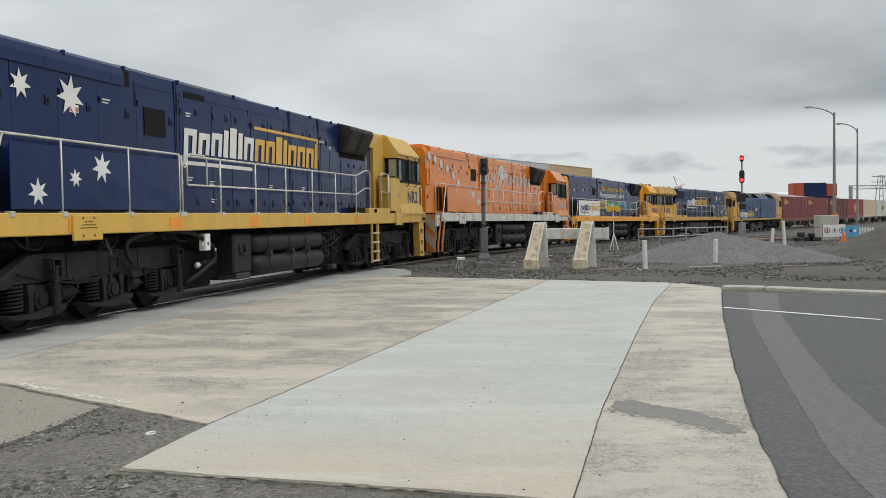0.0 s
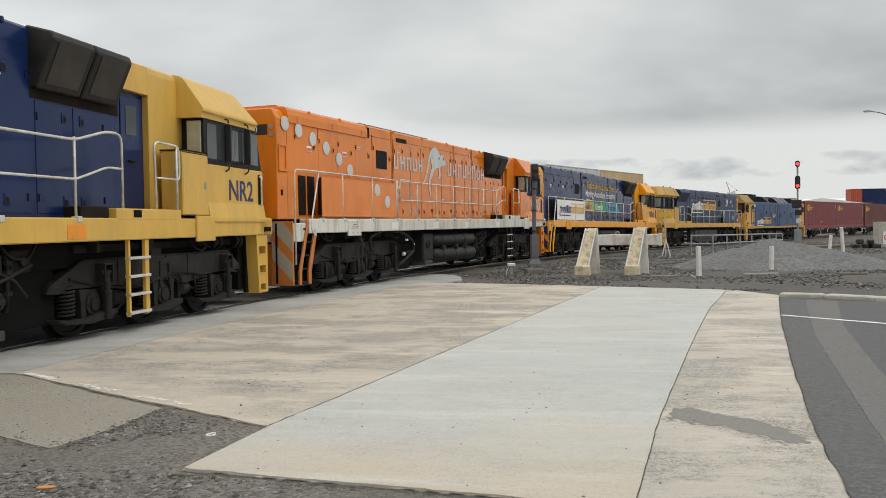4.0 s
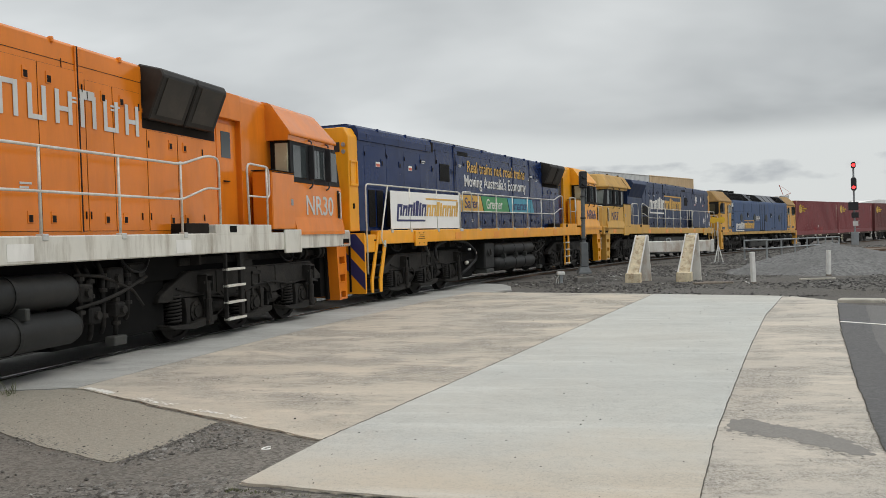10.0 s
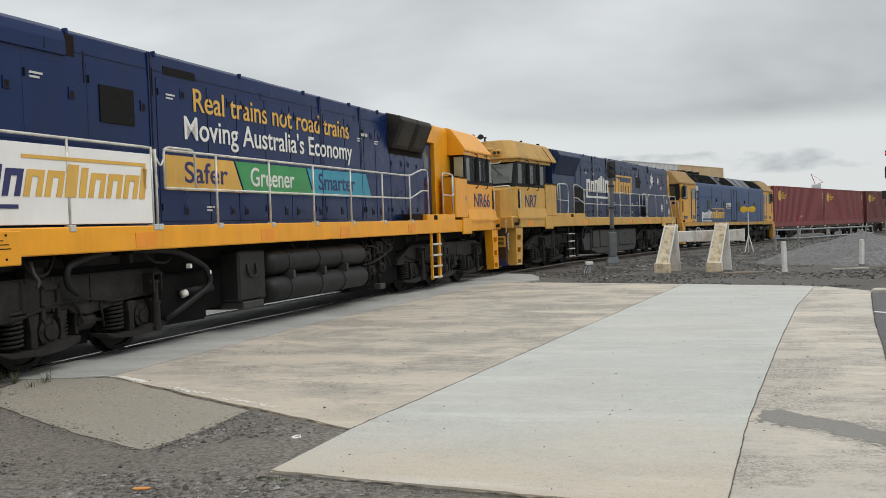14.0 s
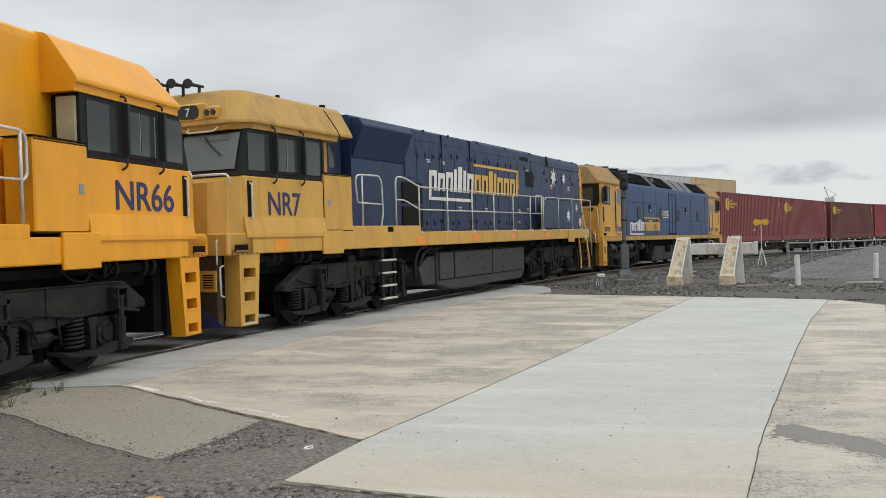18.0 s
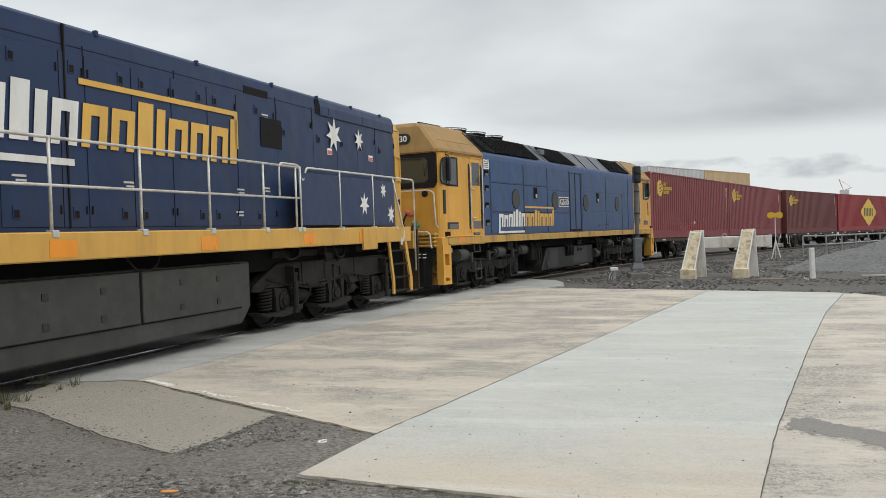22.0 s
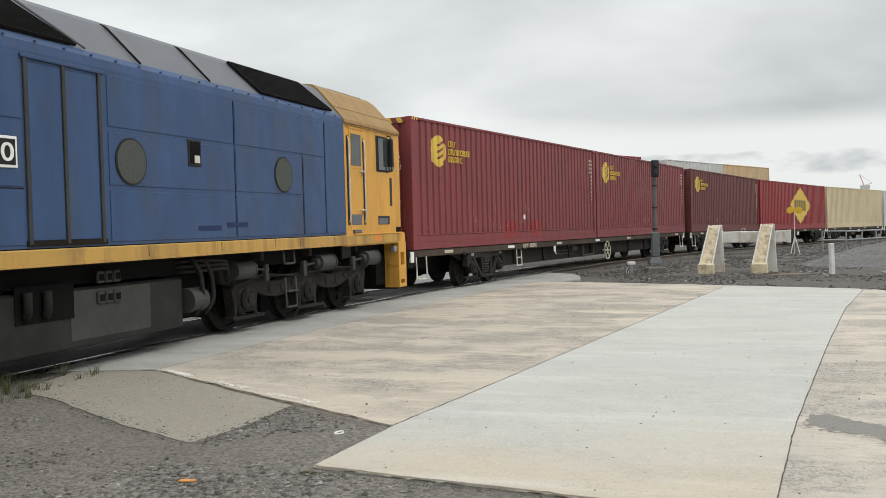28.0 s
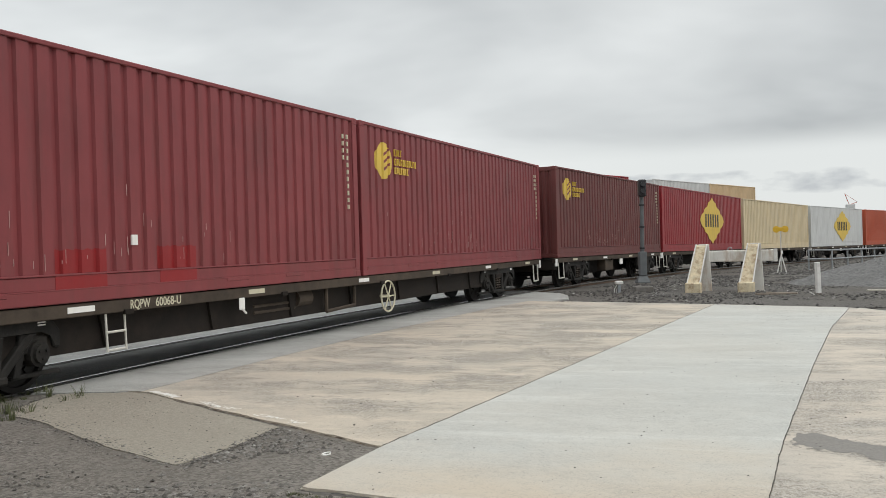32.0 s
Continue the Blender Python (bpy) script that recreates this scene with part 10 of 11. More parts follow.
def wagon(s_mid, hb, length, label, long_car):
    g = empty("flat_wagon", label, "wagon", group="container wagons")
    MOVES.append((g, s_mid, hb))
    L = length / 2

    def bx(name, x0, x1, y0, y1, z0, z1, mat=P_WAGON, bevel=0.01, lab="", parent=g):
        bm = bme()
        box(bm, x0, x1, y0, y1, z0, z1, bevel)
        return part(name, bm, mat, parent, lab)

    def pipe(name, pts, r, mat=P_STEEL, rad=0.05):
        bm = bme()
        tube(bm, rounded(pts, rad), r, 6)
        return part(name, bm, mat, g)

    for sg in (-1, 1):
        bx("side_sill", -L, L, sg * 1.2, sg * 1.08, 0.83, 0.985, P_WAGON_SILL)
    bx("deck", -L, L, -1.08, 1.08, 0.86, 0.975)
    bm = bme()
    k = L - 2.6
    prism(bm, [(-L + 0.1, 0.6), (-k - 0.9, 0.6), (-k + 0.3, 0.32), (k - 0.3, 0.32), (k + 0.9, 0.6), (L - 0.1, 0.6), (L - 0.1, 0.86), (-L + 0.1, 0.86)], "y", -0.28, 0.28, 0.01)
    part("centre_sill", bm, P_WAGON, g, "deep dark centre beam")
    if long_car:
        for sg in (-1, 1):
            bm = bme()
            prism(bm, [(-k - 0.4, 0.84), (-k + 0.9, 0.4), (k - 0.9, 0.4), (k + 0.4, 0.84)], "y", sg * 1.02, sg * 0.96, 0.0)
            part("fishbelly_web", bm, P_WAGON, g)
        for i in range(9):
            x = -k + 1.2 + i * (2 * k - 2.4) / 8
            bm = bme()
            prism(bm, [(x - 0.12, 0.84), (x + 0.12, 0.84), (x + 0.03, 0.42), (x - 0.03, 0.42)], "y", -1.06, -1.0)
            part("rib", bm, P_WAGON, g)
    for e in (-1, 1):
        bx("end_sill", e * L, e * (L - 0.25), -1.15, 1.15, 0.6, 0.97, P_WAGON)
        bx("coupler", e * (L + 0.55), e * (L - 0.1), -0.13, 0.13, 0.72, 0.98, P_BOGIE, 0.03)
        pipe("brake_hose", [(e * L, 0.4, 0.75), (e * (L + 0.3), 0.4, 0.6), (e * (L + 0.45), 0.25, 0.4)], 0.022, P_RUBBER, 0.15)
        for dx in (0.3, 0.75):
            pipe("step_side", [(e * (L - dx), -1.18, 0.86), (e * (L - dx), -1.2, 0.32)], 0.018)
        pipe("step_tread", [(e * (L - 0.3), -1.2, 0.33), (e * (L - 0.75), -1.2, 0.33)], 0.02)
        bx("end_marker", e * (L - 0.02), e * (L - 0.16), -1.22, -1.17, 0.72, 0.96, P_BOARD, 0.008)
    for i in range(7 if long_car else 4):
        x = -L + 1.6 + i * (2 * L - 3.2) / (6 if long_car else 3)
        bx("label_plate", x, x + 0.42, -1.206, -1.2, 0.88, 0.95, P_BOARD if i % 2 else P_TEXT_PALE, 0.0)
        bx("lashing_ring", x + 0.9, x + 1.05, -1.23, -1.19, 0.8, 0.86, P_WAGON, 0.0)
    if long_car:
        writing("wagon_code", "RQPW", 0.16, P_TEXT_PALE, g, pose(-6.12, -1.203, 0.86, 90, 0, 0), width=0.36)
        writing("wagon_number", "60068-U", 0.16, P_TEXT_PALE, g, pose(-5.65, -1.203, 0.86, 90, 0, 0), width=0.5)
        for x in (-6.5, -6.18):
            pipe("ladder_side", [(x, -1.16, 0.85), (x, -1.18, 0.36)], 0.016)
        for z in (0.38, 0.6):
            pipe("ladder_rung", [(-6.5, -1.18, z), (-6.18, -1.18, z)], 0.016)
        # handbrake wheel
        bm = bme()
        c = Vector((1.25, -1.2, 0.54))
        tube(bm, [c + Vector((0.31 * math.cos(a), 0, 0.31 * math.sin(a))) for a in np.linspace(0, 2 * math.pi, 25)], 0.018, 6)
        hw = part("handbrake_wheel", bm, P_TEXT_PALE, g, "pale spoked handbrake wheel")
        for a in np.linspace(0, 2 * math.pi, 7)[:-1]:
            bm = bme()
            rod(bm, c, c + Vector((0.31 * math.cos(a), 0, 0.31 * math.sin(a))), 0.014, 6)
            part("spoke", bm, P_TEXT_PALE, hw)
        bm = bme()
        rod(bm, c + Vector((0, 0.25, 0)), c + Vector((0, -0.04, 0)), 0.03, 8)
        part("hub", bm, P_TEXT_PALE, hw)
        # brake gear
        bm = bme()
        rod(bm, (-1.95, -0.95, 0.7), (-1.5, -0.95, 0.7), 0.15, 16)
        rod(bm, (-3.0, -0.95, 0.7), (-1.95, -0.95, 0.7), 0.03, 8)
        part("brake_cylinder", bm, P_WAGON_SILL, g)
        for z in (0.56, 0.66):
            pipe("brake_rod", [(-3.2, -1.02, z), (-2.0, -1.02, z)], 0.025, P_WAGON_SILL)
        for x0, x1 in ((-1.1, -0.05),):
            for a, b in (((x0, 0.84), (x0, 0.42)), ((x0, 0.42), (x1, 0.46)), ((x1, 0.46), (x1, 0.84))):
                bm = bme()
                rod(bm, (a[0], -1.12, a[1]), (b[0], -1.12, b[1]), 0.035, 6)
                part("battery_rack", bm, P_WAGON_SILL, g)
        pipe("release_handle", [(-3.75, -1.18, 0.84), (-3.75, -1.2, 0.68), (-3.65, -1.2, 0.6)], 0.02, P_BOARD)
        bx("release_tag", -3.82, -3.68, -1.21, -1.19, 0.66, 0.84, P_BOARD, 0.01)
    else:
        bx("equipment_box", -1.2, -0.3, -1.15, -0.8, 0.42, 0.83, P_WAGON_SILL, 0.02)
        bx("equipment_plate", 0.4, 0.75, -1.19, -1.15, 0.62, 0.83, P_BOARD, 0.0)
    wagon_bogie(g, -hb, s_mid, hb)
    wagon_bogie(g, hb, s_mid, hb)
    return g


wagon(128.06, 8.4, 24.6, "brown-black container flat wagon with a handbrake wheel", True)
container(128.06, 8.4, -6.05, 12.19, P_MAROON, "maroon corrugated container with red touch-up patches", mark=mark_disc(True))
container(128.06, 8.4, 6.27, 12.19, P_MAROON, "maroon corrugated container with a yellow disc", mark=mark_disc(False))
for s_mid, ln, pm, lab, mk, fl in ((145.15, 12.2, P_BROWN, "brown corrugated container with white end lettering", mark_end_codes, False),
                                   (158.75, 14.0, P_RED, "red corrugated container with a yellow diamond emblem", mark_diamond(P_LOGO_YELLOW, P_BLACKPAINT), False),
                                   (173.35, 14.0, P_CREAM, "plain cream corrugated container", None, False),
                                   (187.6, 13.2, P_PALE, "pale grey container with a yellow diamond emblem", mark_diamond(P_LOGO_YELLOW, P_TANK), True),
                                   (201.4, 12.4, P_ORANGE_BOX, "plain orange-red corrugated container", None, False),
                                   (215.0, 12.4, P_GREY_BOX, "slate grey corrugated container", None, False)):
    wagon(s_mid + 2.2, ln / 2 - 2.0, ln + 0.35, "brown-black single container flat wagon", False)
    container(s_mid + 2.2, ln / 2 - 2.0, 0.0, ln, pm, lab, mark=mk, flat=fl)


# ---------------------------------------------------------------- yard beyond the track
def still_container(x, y, z, length, turn, mat, label, h=2.6):
    """A container standing on the ground or on another."""
    g = empty("shipping_container", label, "container", pose(x, y, z, 0, 0, turn), "stacked containers in the yard")
    L, W = length / 2, 1.22

    def bx(name, *b, bevel=0.02):
        bm = bme()
        box(bm, *b, bevel)
        return part(name, bm, mat, g)

    n = int((length - 0.36) / 0.3)
    p = (length - 0.36) / n
    for sg in (-1, 1):
        bm = bme()
        xs = []
        for i in range(n):
            a = -L + 0.18 + i * p
            xs += [(a, 0.0), (a + p * 0.36, 0.0), (a + p * 0.5, 0.036), (a + p * 0.86, 0.036)]
        xs.append((L - 0.18, 0.0))
        lo = [bm.verts.new((q, sg * (W - 0.02 - d), 0.12)) for q, d in xs]
        hi = [bm.verts.new((q, sg * (W - 0.02 - d), h - 0.1)) for q, d in xs]
        for i in range(len(xs) - 1):
            bm.faces.new((lo[i], lo[i + 1], hi[i + 1], hi[i]))
        part("side_wall", bm, mat, g)
        bx("bottom_rail", -L + 0.17, L - 0.17, sg * W, sg * (W - 0.09), 0.0, 0.15)
        bx("top_rail", -L + 0.17, L - 0.17, sg * W, sg * (W - 0.08), h - 0.1, h)
        for e in (-1, 1):
            bx("corner_post", e * L, e * (L - 0.17), sg * W, sg * (W - 0.16), 0, h)
    for e in (-1, 1):
        bx("end_wall", e * (L - 0.02), e * (L - 0.06), -W + 0.16, W - 0.16, 0.05, h - 0.05)
    bx("roof", -L + 0.1, L - 0.1, -W + 0.08, W - 0.08, h - 0.06, h - 0.02)
    return g


def build_stacks():
    # stack behind the locomotives: red, pale grey and cream boxes, two and three high
    P_SAND = paint("sand_container_paint", (0.6, 0.44, 0.26), 0.55, (0.4, 0.28, 0.16), 0.4)
    gz = ground_z(8, 85)
    a = Vector((1.2, 76.6, 0))
    d = Vector((16.6, 27.6, 0)).normalized()
    turn = math.degrees(math.atan2(d.y, d.x))
    for k, (mat, word) in enumerate(((P_RED, "red"), (P_PALE, "pale grey"), (P_SAND, "sand-coloured"))):
        c = a + d * (k * 12.35 + 1.3 - (4.5 if k == 0 else 0))
        low = P_BROWN if k != 1 else P_GREY_BOX
        still_container(c.x, c.y, gz - 0.05, 12.19, turn, low, "weathered container at the foot of a stack", 2.9)
        still_container(c.x, c.y, gz + 2.85, 12.19, turn, P_CREAM if k == 1 else P_BROWN, "weathered container in the middle of a stack", 2.4)
        still_container(c.x, c.y, gz + 5.25, 12.19, turn, mat, word + " container on top of a stack", 2.35)
    # the orange and blue stack past the bend
    gz = ground_z(73, 170)
    for z, boxes in ((0.0, ((70.5, P_ORANGE_BOX), (75.6, P_BROWN))), (2.6, ((70.5, P_BROWN), (75.6, P_NAVY)))):
        for x, mat in boxes:
            still_container(x, 171, gz + z - 0.05, 6.06 if x < 71 else 4.0, 0, mat, "weathered container in a yard stack", 2.6)
    still_container(70.5, 171, gz + 5.15, 2.1, 0, P_ORANGE_BOX, "small orange box on a yard stack", 2.6)
    still_container(73.75, 171, gz + 5.15, 4.3, 0, P_NAVY, "navy blue container on a yard stack", 2.6)
    still_container(76.95, 171, gz + 5.15, 2.0, 0, P_ORANGE_BOX, "small orange box on a yard stack", 2.4)


build_stacks()


def build_shed():
    g = empty("warehouse", "long low warehouse with a pale roof", "warehouse", pose(100.5, 255, ground_z(100, 255), 0, 0, 4))
    bm = bme()
    box(bm, -12, 14, -6, 6, -0.2, 6.0, 0.05)
    part("wall", bm, P_PALE, g)
    bm = bme()
    prism(bm, [(-6.4, 6.0), (-6.4, 6.3), (0, 7.9), (6.4, 6.3), (6.4, 6.0)], "x", -12.3, 14.3)
    part("roof", bm, P_BOARD, g)
    for k in range(6):
        bm = bme()
        box(bm, -10 + k * 4, -7.4 + k * 4, -6.06, -6.0, 0, 4.2, 0.02)
        part("roller_door", bm, P_GREY_BOX, g)


build_shed()


def build_crane():
    g = empty("harbour_crane", "distant white and red harbour crane", "crane", pose(110.6, 400, ground_z(110, 400), 0, 0, 0))
    for name, p, q, r in (("tower_leg", (-1.2, 0, 0), (0.2, 0, 14.5), 0.35), ("tower_leg", (1.6, 0, 0), (0.4, 0, 14.5), 0.35), ("jib", (0.3, 0, 14), (-1.6, 0, 19.2), 0.13), ("jib_stay", (0.4, 0, 14.5), (3.4, 0, 15.5), 0.11), ("backstay", (-1.6, 0, 19.2), (3.4, 0, 15.5), 0.05)):
        bm = bme()
        rod(bm, p, q, r, 6)
        part(name, bm, P_BOARD if "leg" in name else P_ORANGE_BOX, g)
    bm = bme()
    box(bm, -1.2, 2.2, -1, 1, 12.6, 14.6, 0.1)
    part("machine_house", bm, P_PALE, g)


build_crane()


def build_gantry():
    g = empty("overhead_gantry", "grey lattice overhead line gantry", "gantry", pose(75.7, 159.5, ground_z(75, 160)))
    for x in (0, 16):
        bm = bme()
        box(bm, x - 0.25, x + 0.25, -0.25, 0.25, 0, 6.7, 0.03)
        part("column", bm, M_GALV, g)
    for z in (6.1, 6.7):
        bm = bme()
        box(bm, -0.5, 16.5, -0.1, 0.1, z, z + 0.13, 0.01)
        part("chord", bm, M_GALV, g)
    for k in range(16):
        bm = bme()
        rod(bm, (k, 0, 6.15 if k % 2 else 6.75), (k + 1, 0, 6.75 if k % 2 else 6.15), 0.05, 5)
        part("lattice", bm, M_GALV, g)
    g = empty("power_pylon", "distant steel lattice power pylon", "pylon", pose(111.8, 219.5, ground_z(111, 219)))
    for sx in (-1, 1):
        for sy in (-1, 1):
            bm = bme()
            rod(bm, (sx * 1.4, sy * 1.4, 0), (sx * 0.5, sy * 0.5, 11), 0.1, 5)
            part("leg", bm, M_GALV, g)
    for z in (7.6, 9.2, 10.6):
        bm = bme()
        box(bm, -2.4, 2.4, -0.1, 0.1, z, z + 0.18)
        part("crossarm", bm, M_GALV, g)
    for k in range(6):
        bm = bme()
        w0, w1 = 1.4 - 0.082 * (k * 1.8), 1.4 - 0.082 * ((k + 1) * 1.8)
        rod(bm, (-w0, -w0, k * 1.8), (w1, -w1, (k + 1) * 1.8), 0.06, 5)
        part("brace", bm, M_GALV, g)


build_gantry()


def build_yard_clutter():
    x, y = 27.2, 60.6
    gz = ground_z(x, y)
    g = empty("concrete_block", "grey concrete storage block behind the signs", "block", pose(x, y, gz, 0, 0, -4))
    for k in range(2):
        bm = bme()
        box(bm, -0.72, 0.62, -0.5, 0.5, 0.85 * k, 0.85 * k + 0.84, 0.03)
        part("block", bm, M_KERB, g)
    # banner with three round warning signs
    x, y = 26.6, 58.0
    gz = ground_z(x, y)
    g = empty("safety_banner", "white mesh banner with three round safety signs", "banner", pose(x, y, gz, 0, 0, -8))
    bm = bme()
    box(bm, -0.78, 0.62, -0.02, 0.02, 0.25, 1.06, 0.005)
    part("sheet", bm, P_BOARD, g)
    for k, mat in enumerate((P_LABEL_RED, P_SILL_WHITE, M_BLUE_SIGN)):
        cx = -0.52 + 0.46 * k
        bm = bme()
        rod(bm, (cx, -0.03, 0.68), (cx, -0.02, 0.68), 0.2, 18)
        ring = part("sign_ring", bm, mat, g)
        bm = bme()
        rod(bm, (cx, -0.035, 0.68), (cx, -0.03, 0.68), 0.13, 16)
        part("sign_centre", bm, P_BOARD, ring)
        bm = bme()
        box(bm, cx - 0.05, cx + 0.05, -0.04, -0.035, 0.6, 0.76)
        part("sign_bar", bm, P_TANK, ring)
    for px in (-0.8, 0.0, 0.64):
        bm = bme()
        rod(bm, (px, 0.03, 0), (px, 0.03, 1.1), 0.03)
        part("post", bm, M_GALV, g)
    x, y = 27.25, 57.0
    g = empty("notice_board", "pale blue notice board on posts", "sign", pose(x, y, ground_z(x, y), 0, 0, -8))
    bm = bme()
    box(bm, -0.42, 0.42, -0.02, 0.02, 0.25, 0.98, 0.005)
    part("board", bm, M_BLUE_SIGN, g)
    for k in range(2):
        bm = bme()
        rod(bm, (-0.1 + 0.24 * k, -0.03, 0.65), (-0.1 + 0.24 * k, -0.02, 0.65), 0.1, 14)
        part("emblem", bm, P_BOARD if k else P_INK, g)
    for px in (-0.38, 0.38):
        bm = bme()
        rod(bm, (px, 0.03, 0), (px, 0.03, 1.0), 0.025)
        part("post", bm, M_GALV, g)
    # traffic cone
    x, y = 23.5, 50.2
    g = empty("traffic_cone", "orange plastic traffic cone on gravel", "cone", pose(x, y, ground_z(x, y)))
    bm = bme()
    rod(bm, (0, 0, 0.03), (0, 0, 0.7), 0.17, 16, 0.03)
    part("body", bm, M_CONE, g)
    bm = bme()
    box(bm, -0.2, 0.2, -0.2, 0.2, 0, 0.04, 0.01)
    part("base", bm, M_CONE, g)
    # picket run
    g = empty("picket_fence", "short run of white pickets", "fence", pose(28.1, 58.2, ground_z(28, 58), 0, 0, -10))
    for k in range(7):
        bm = bme()
        box(bm, 0.16 * k, 0.16 * k + 0.09, -0.02, 0.02, 0, 0.86, 0.01)
        part("picket", bm, M_WHITE_PAINT, g)
    for z in (0.25, 0.65):
        bm = bme()
        box(bm, -0.05, 1.1, 0.02, 0.05, z, z + 0.07)
        part("rail", bm, M_WHITE_PAINT, g)
    # heap of black rail fittings
    g = empty("scrap_heap", "heap of black rail fittings and tyres", "scrap", pose(24.3, 57.0, ground_z(24, 57)))
    rnd = random.Random(5)
    for k in range(9):
        bm = bme()
        px, py, pz = rnd.uniform(-0.75, 0.75), rnd.uniform(-0.3, 0.3), 0.0 if k < 6 else 0.28
        box(bm, -0.25, 0.25, -0.18, 0.18, 0, 0.3, 0.05, pose(px, py, pz, 0, rnd.uniform(-8, 8), rnd.uniform(0, 90)))
        part("lump", bm, M_BLACK, g)
    # spare rails and timbers on the ground by the signal
    for k, (x, y, l, t) in enumerate(((21.5, 62.5, 7, 30), (22.3, 61.2, 6, 27), (24.0, 60.0, 5.5, 33), (20.3, 58.5, 5, 25))):
        bm = bme()
        box(bm, -l / 2, l / 2, -0.08, 0.08, 0, 0.16, 0.02, pose(x, y, ground_z(x, y), 0, 0, t))
        tagged(part("spare_sleeper" if k % 2 else "spare_rail", bm, M_WOOD if k % 2 else M_RAILWEB), "rusty spare track material lying on gravel", "track material")


build_yard_clutter()


# ---------------------------------------------------------------- small things near the road
def grass(name, spots, label, lean=1.1, mat=None):
    vs, fs = [], []
    rnd = random.Random(9)
    for x, y, z, n, h, spread in spots:
        for i in range(n):
            a, r = rnd.uniform(0, 6.28), rnd.uniform(0, spread)
            px, py = x + r * math.cos(a), y + r * math.sin(a)
            hh, w, b = h * rnd.uniform(0.3, 1.1), 0.0015 + 0.0035 * rnd.random(), rnd.uniform(0, 6.28)
            tx, ty = lean * hh * math.cos(b) * rnd.random(), lean * hh * math.sin(b) * rnd.random()
            k = len(vs)
            ux, uy = w * math.cos(b + 1.57), w * math.sin(b + 1.57)
            vs += [(px - ux, py - uy, z), (px + ux, py + uy, z), (px + ux * 0.7 + tx * 0.5, py + uy * 0.7 + ty * 0.5, z + hh * 0.6), (px - ux * 0.7 + tx * 0.5, py - uy * 0.7 + ty * 0.5, z + hh * 0.6), (px + tx, py + ty, z + hh)]
            fs += [(k, k + 1, k + 2, k + 3), (k + 3, k + 2, k + 4)]
    me = bpy.data.meshes.new(name)
    me.from_pydata(vs, [], fs)
    tagged(mesh_part(name, me, mat or M_GRASS), label, "grass", kind="stuff")


rnd = random.Random(3)
tufts = []
for i in range(36):
    s, lat = rnd.uniform(2.0, 4.95), 0.92 + 0.95 * rnd.random() ** 1.4
    for k in range(rnd.randint(1, 4)):
        q = beside(s + rnd.gauss(0, 0.12), lat + rnd.gauss(0, 0.1))
        tufts.append((q.x, q.y, -0.03, rnd.randint(14, 44), rnd.choice((0.05, 0.08, 0.1, 0.13, 0.18)), rnd.uniform(0.03, 0.1)))
grass("grass", tufts, "sparse brownish green weeds growing beside the rail", 0.9)
grass("weed", [(1.2, 4.1, -0.03, 26, 0.15, 0.02), (1.17, 4.08, -0.03, 14, 0.09, 0.03), (1.443, 4.02, -0.03, 46, 0.28, 0.022), (1.47, 4.0, -0.03, 20, 0.17, 0.03)], "upright green weeds at the slab's edge", 0.35, M_WEED)
edge = []
for i in range(170):
    t = rnd.random() ** 1.5
    edge.append((-1.9 + 2.4 * t, 5.46 - 0.62 * t + rnd.uniform(-0.05, 0.0), -0.03, rnd.randint(8, 16), rnd.uniform(0.01, 0.025), 0.04))
grass("moss", edge, "low green moss along the slab edge")

bm = bme()
prism(bm, [(-0.09, -0.01), (-0.05, -0.03), (0.06, -0.028), (0.1, 0.0), (0.05, 0.025), (-0.06, 0.03)], "z", 0.0, 0.02, 0.006)
leaf = part("orange_scrap", bm, shade("faded_orange_plastic", (0.62, 0.26, 0.07), 0.6, vary=0.2), label="")
leaf.matrix_basis = pose(-2.57, 5.17, -0.02, 4, 3, 20) @ Matrix.Scale(0.62, 4)
tagged(leaf, "crushed faded orange plastic scrap on gravel", "litter")
bm = bme()
tube(bm, [(0.055 * math.cos(a), 0.04 * math.sin(a), 0.008) for a in np.linspace(0.4, 5.2, 18)], 0.009, 6)
w = part("paper_scrap", bm, P_BOARD)
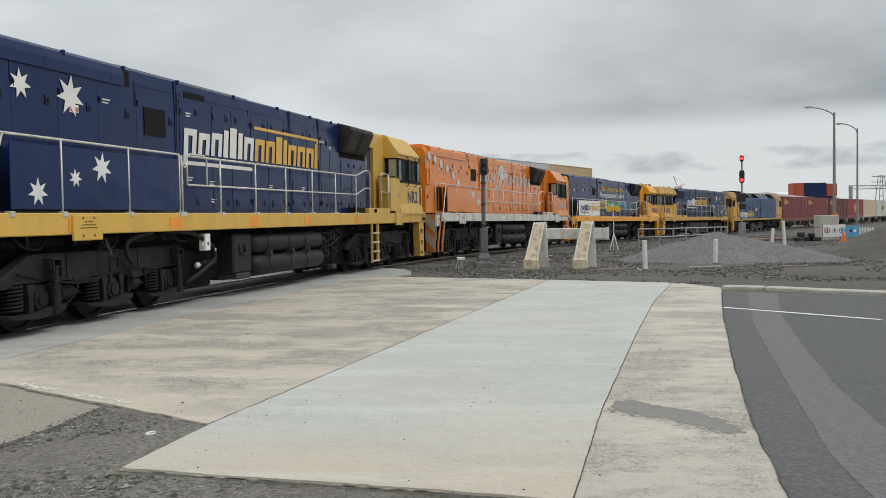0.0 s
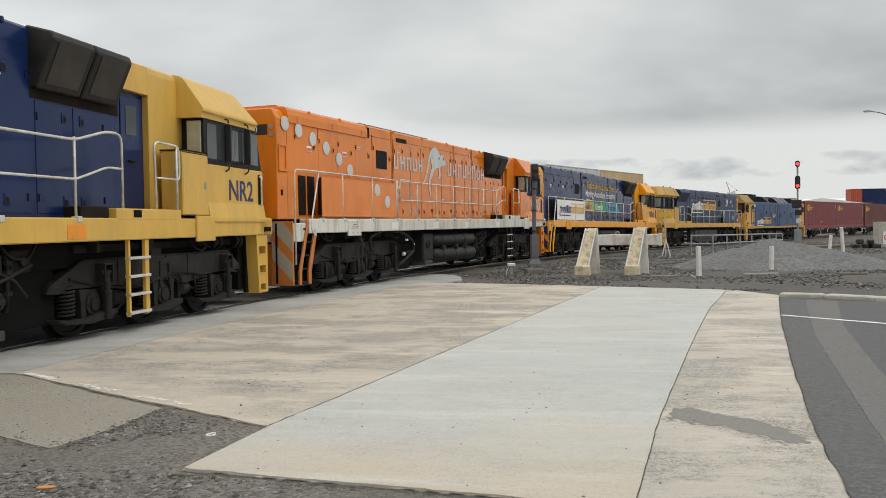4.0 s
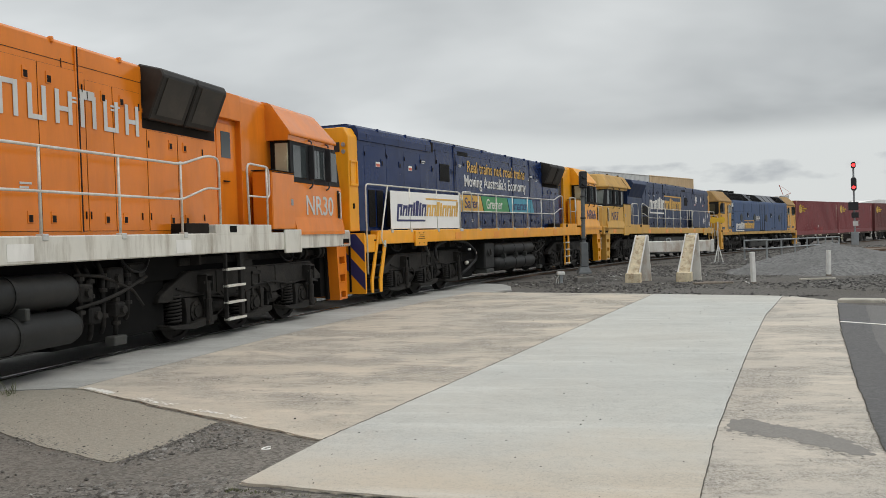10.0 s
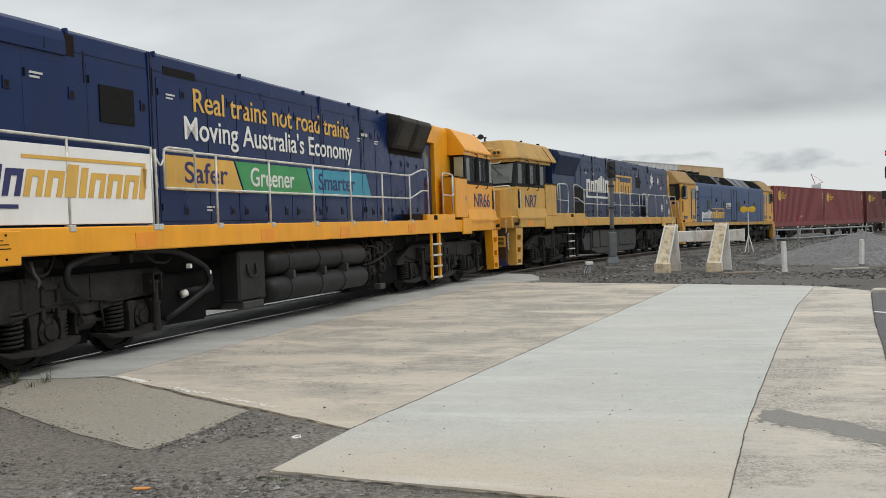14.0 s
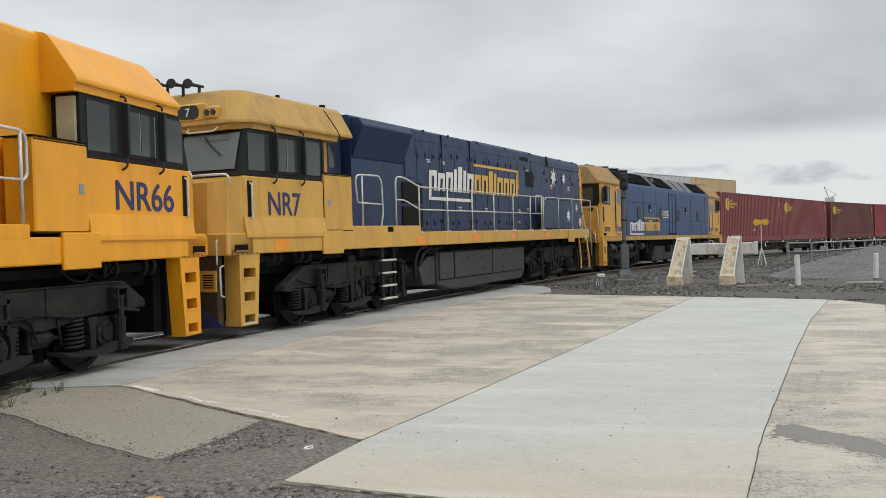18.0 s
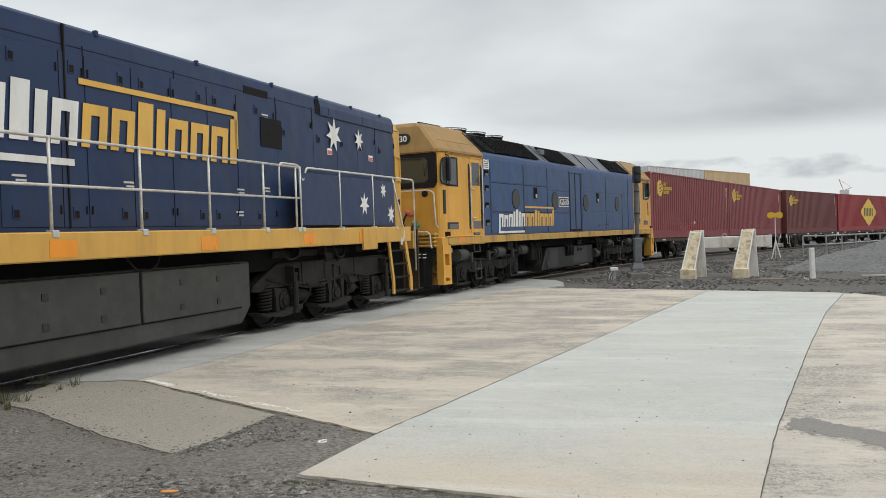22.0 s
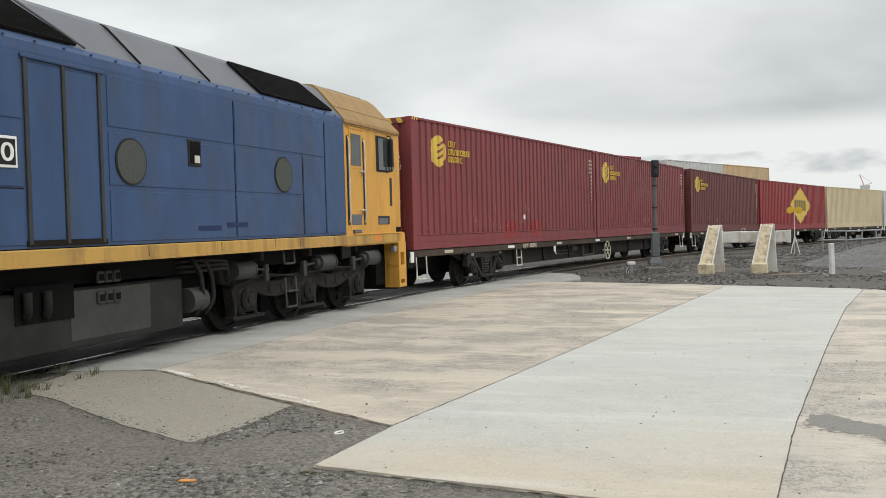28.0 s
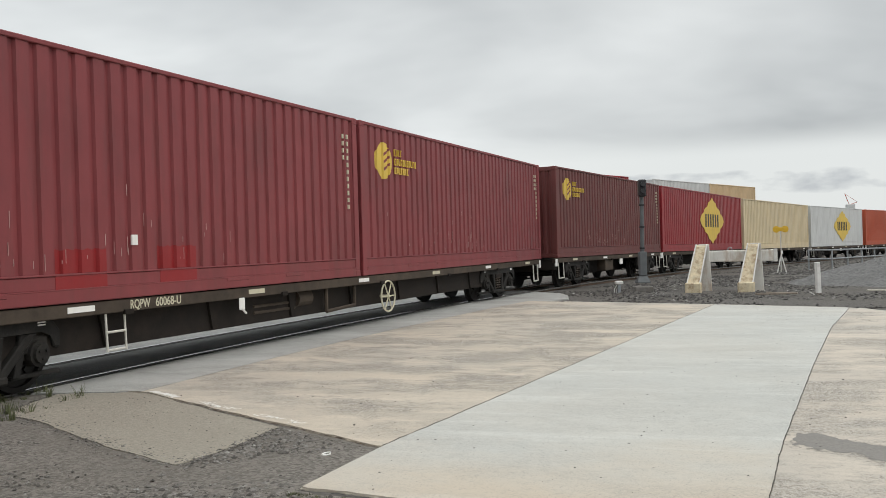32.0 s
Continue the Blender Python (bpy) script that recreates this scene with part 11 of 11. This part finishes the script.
w.matrix_basis = pose(-1.97, 6.5, -0.02, 3, -4, 40) @ Matrix.Scale(0.7, 4)
tagged(w, "small torn curl of white paper on the ground", "litter")


def build_warehouse():
    """A low white shed behind the containers."""
    g = empty("warehouse", "low white metal warehouse far behind the track", "warehouse", pose(58.6, 160, ground_z(58, 160), 0, 0, -8))
    bm = bme()
    box(bm, -8, 8, -7, 7, -0.1, 4.4, 0.05)
    part("wall", bm, P_PALE, g)
    bm = bme()
    prism(bm, [(-8.2, 4.35), (8.2, 4.35), (8.2, 4.6), (0.0, 5.75), (-8.2, 4.6)], "y", -7.3, 7.3)
    part("roof", bm, P_BOARD, g, "pale low-pitched roof")
    for x in (-5, 0, 5):
        bm = bme()
        box(bm, x - 1.5, x + 1.5, -7.06, -6.95, 0, 3.4, 0.02)
        part("roller_door", bm, M_GALV, g)


build_warehouse()


# ---------------------------------------------------------------- movement
def riding(s, hb):
    """The pose of a vehicle whose bogie centres stand on the line at s - hb and s + hb."""
    p, q = line_at(s - hb), line_at(s + hb)
    e = (q - p).normalized()
    n = Vector((-e.y, e.x, 0)).normalized()
    m = Matrix((e, n, e.cross(n))).transposed().to_4x4()
    m.translation = (p + q) / 2
    return m


def motions():
    ts = np.arange(0, 32.01, 0.5)
    gone = [travelled(t) for t in ts]
    for thing, s, hb, *off in MOVES:
        shift = pose(off[0], 0, 0) if off else Matrix()
        walk(thing, [(t, riding(s - d, hb) @ shift) for t, d in zip(ts, gone)])
    # bogies swing to follow the curve
    for bogie, s, cx, hb in BOGIES:
        rows = []
        for t, d in zip(ts[::2], gone[::2]):
            body = riding(s - d, hb)
            there = riding(s - d + cx, 1.2)
            rows.append((t, body.inverted() @ there))
        walk(bogie, rows)
    # wheels turn as far as the train rolls
    fine = np.arange(0, 32.01, 0.16)
    roll = [travelled(t) for t in fine]
    for wheel, x, z, r, first in WHEELS:
        walk(wheel, [(t, pose(x, 0, z, 0, first - math.degrees(d / r), 0)) for t, d in zip(fine, roll)])


motions()
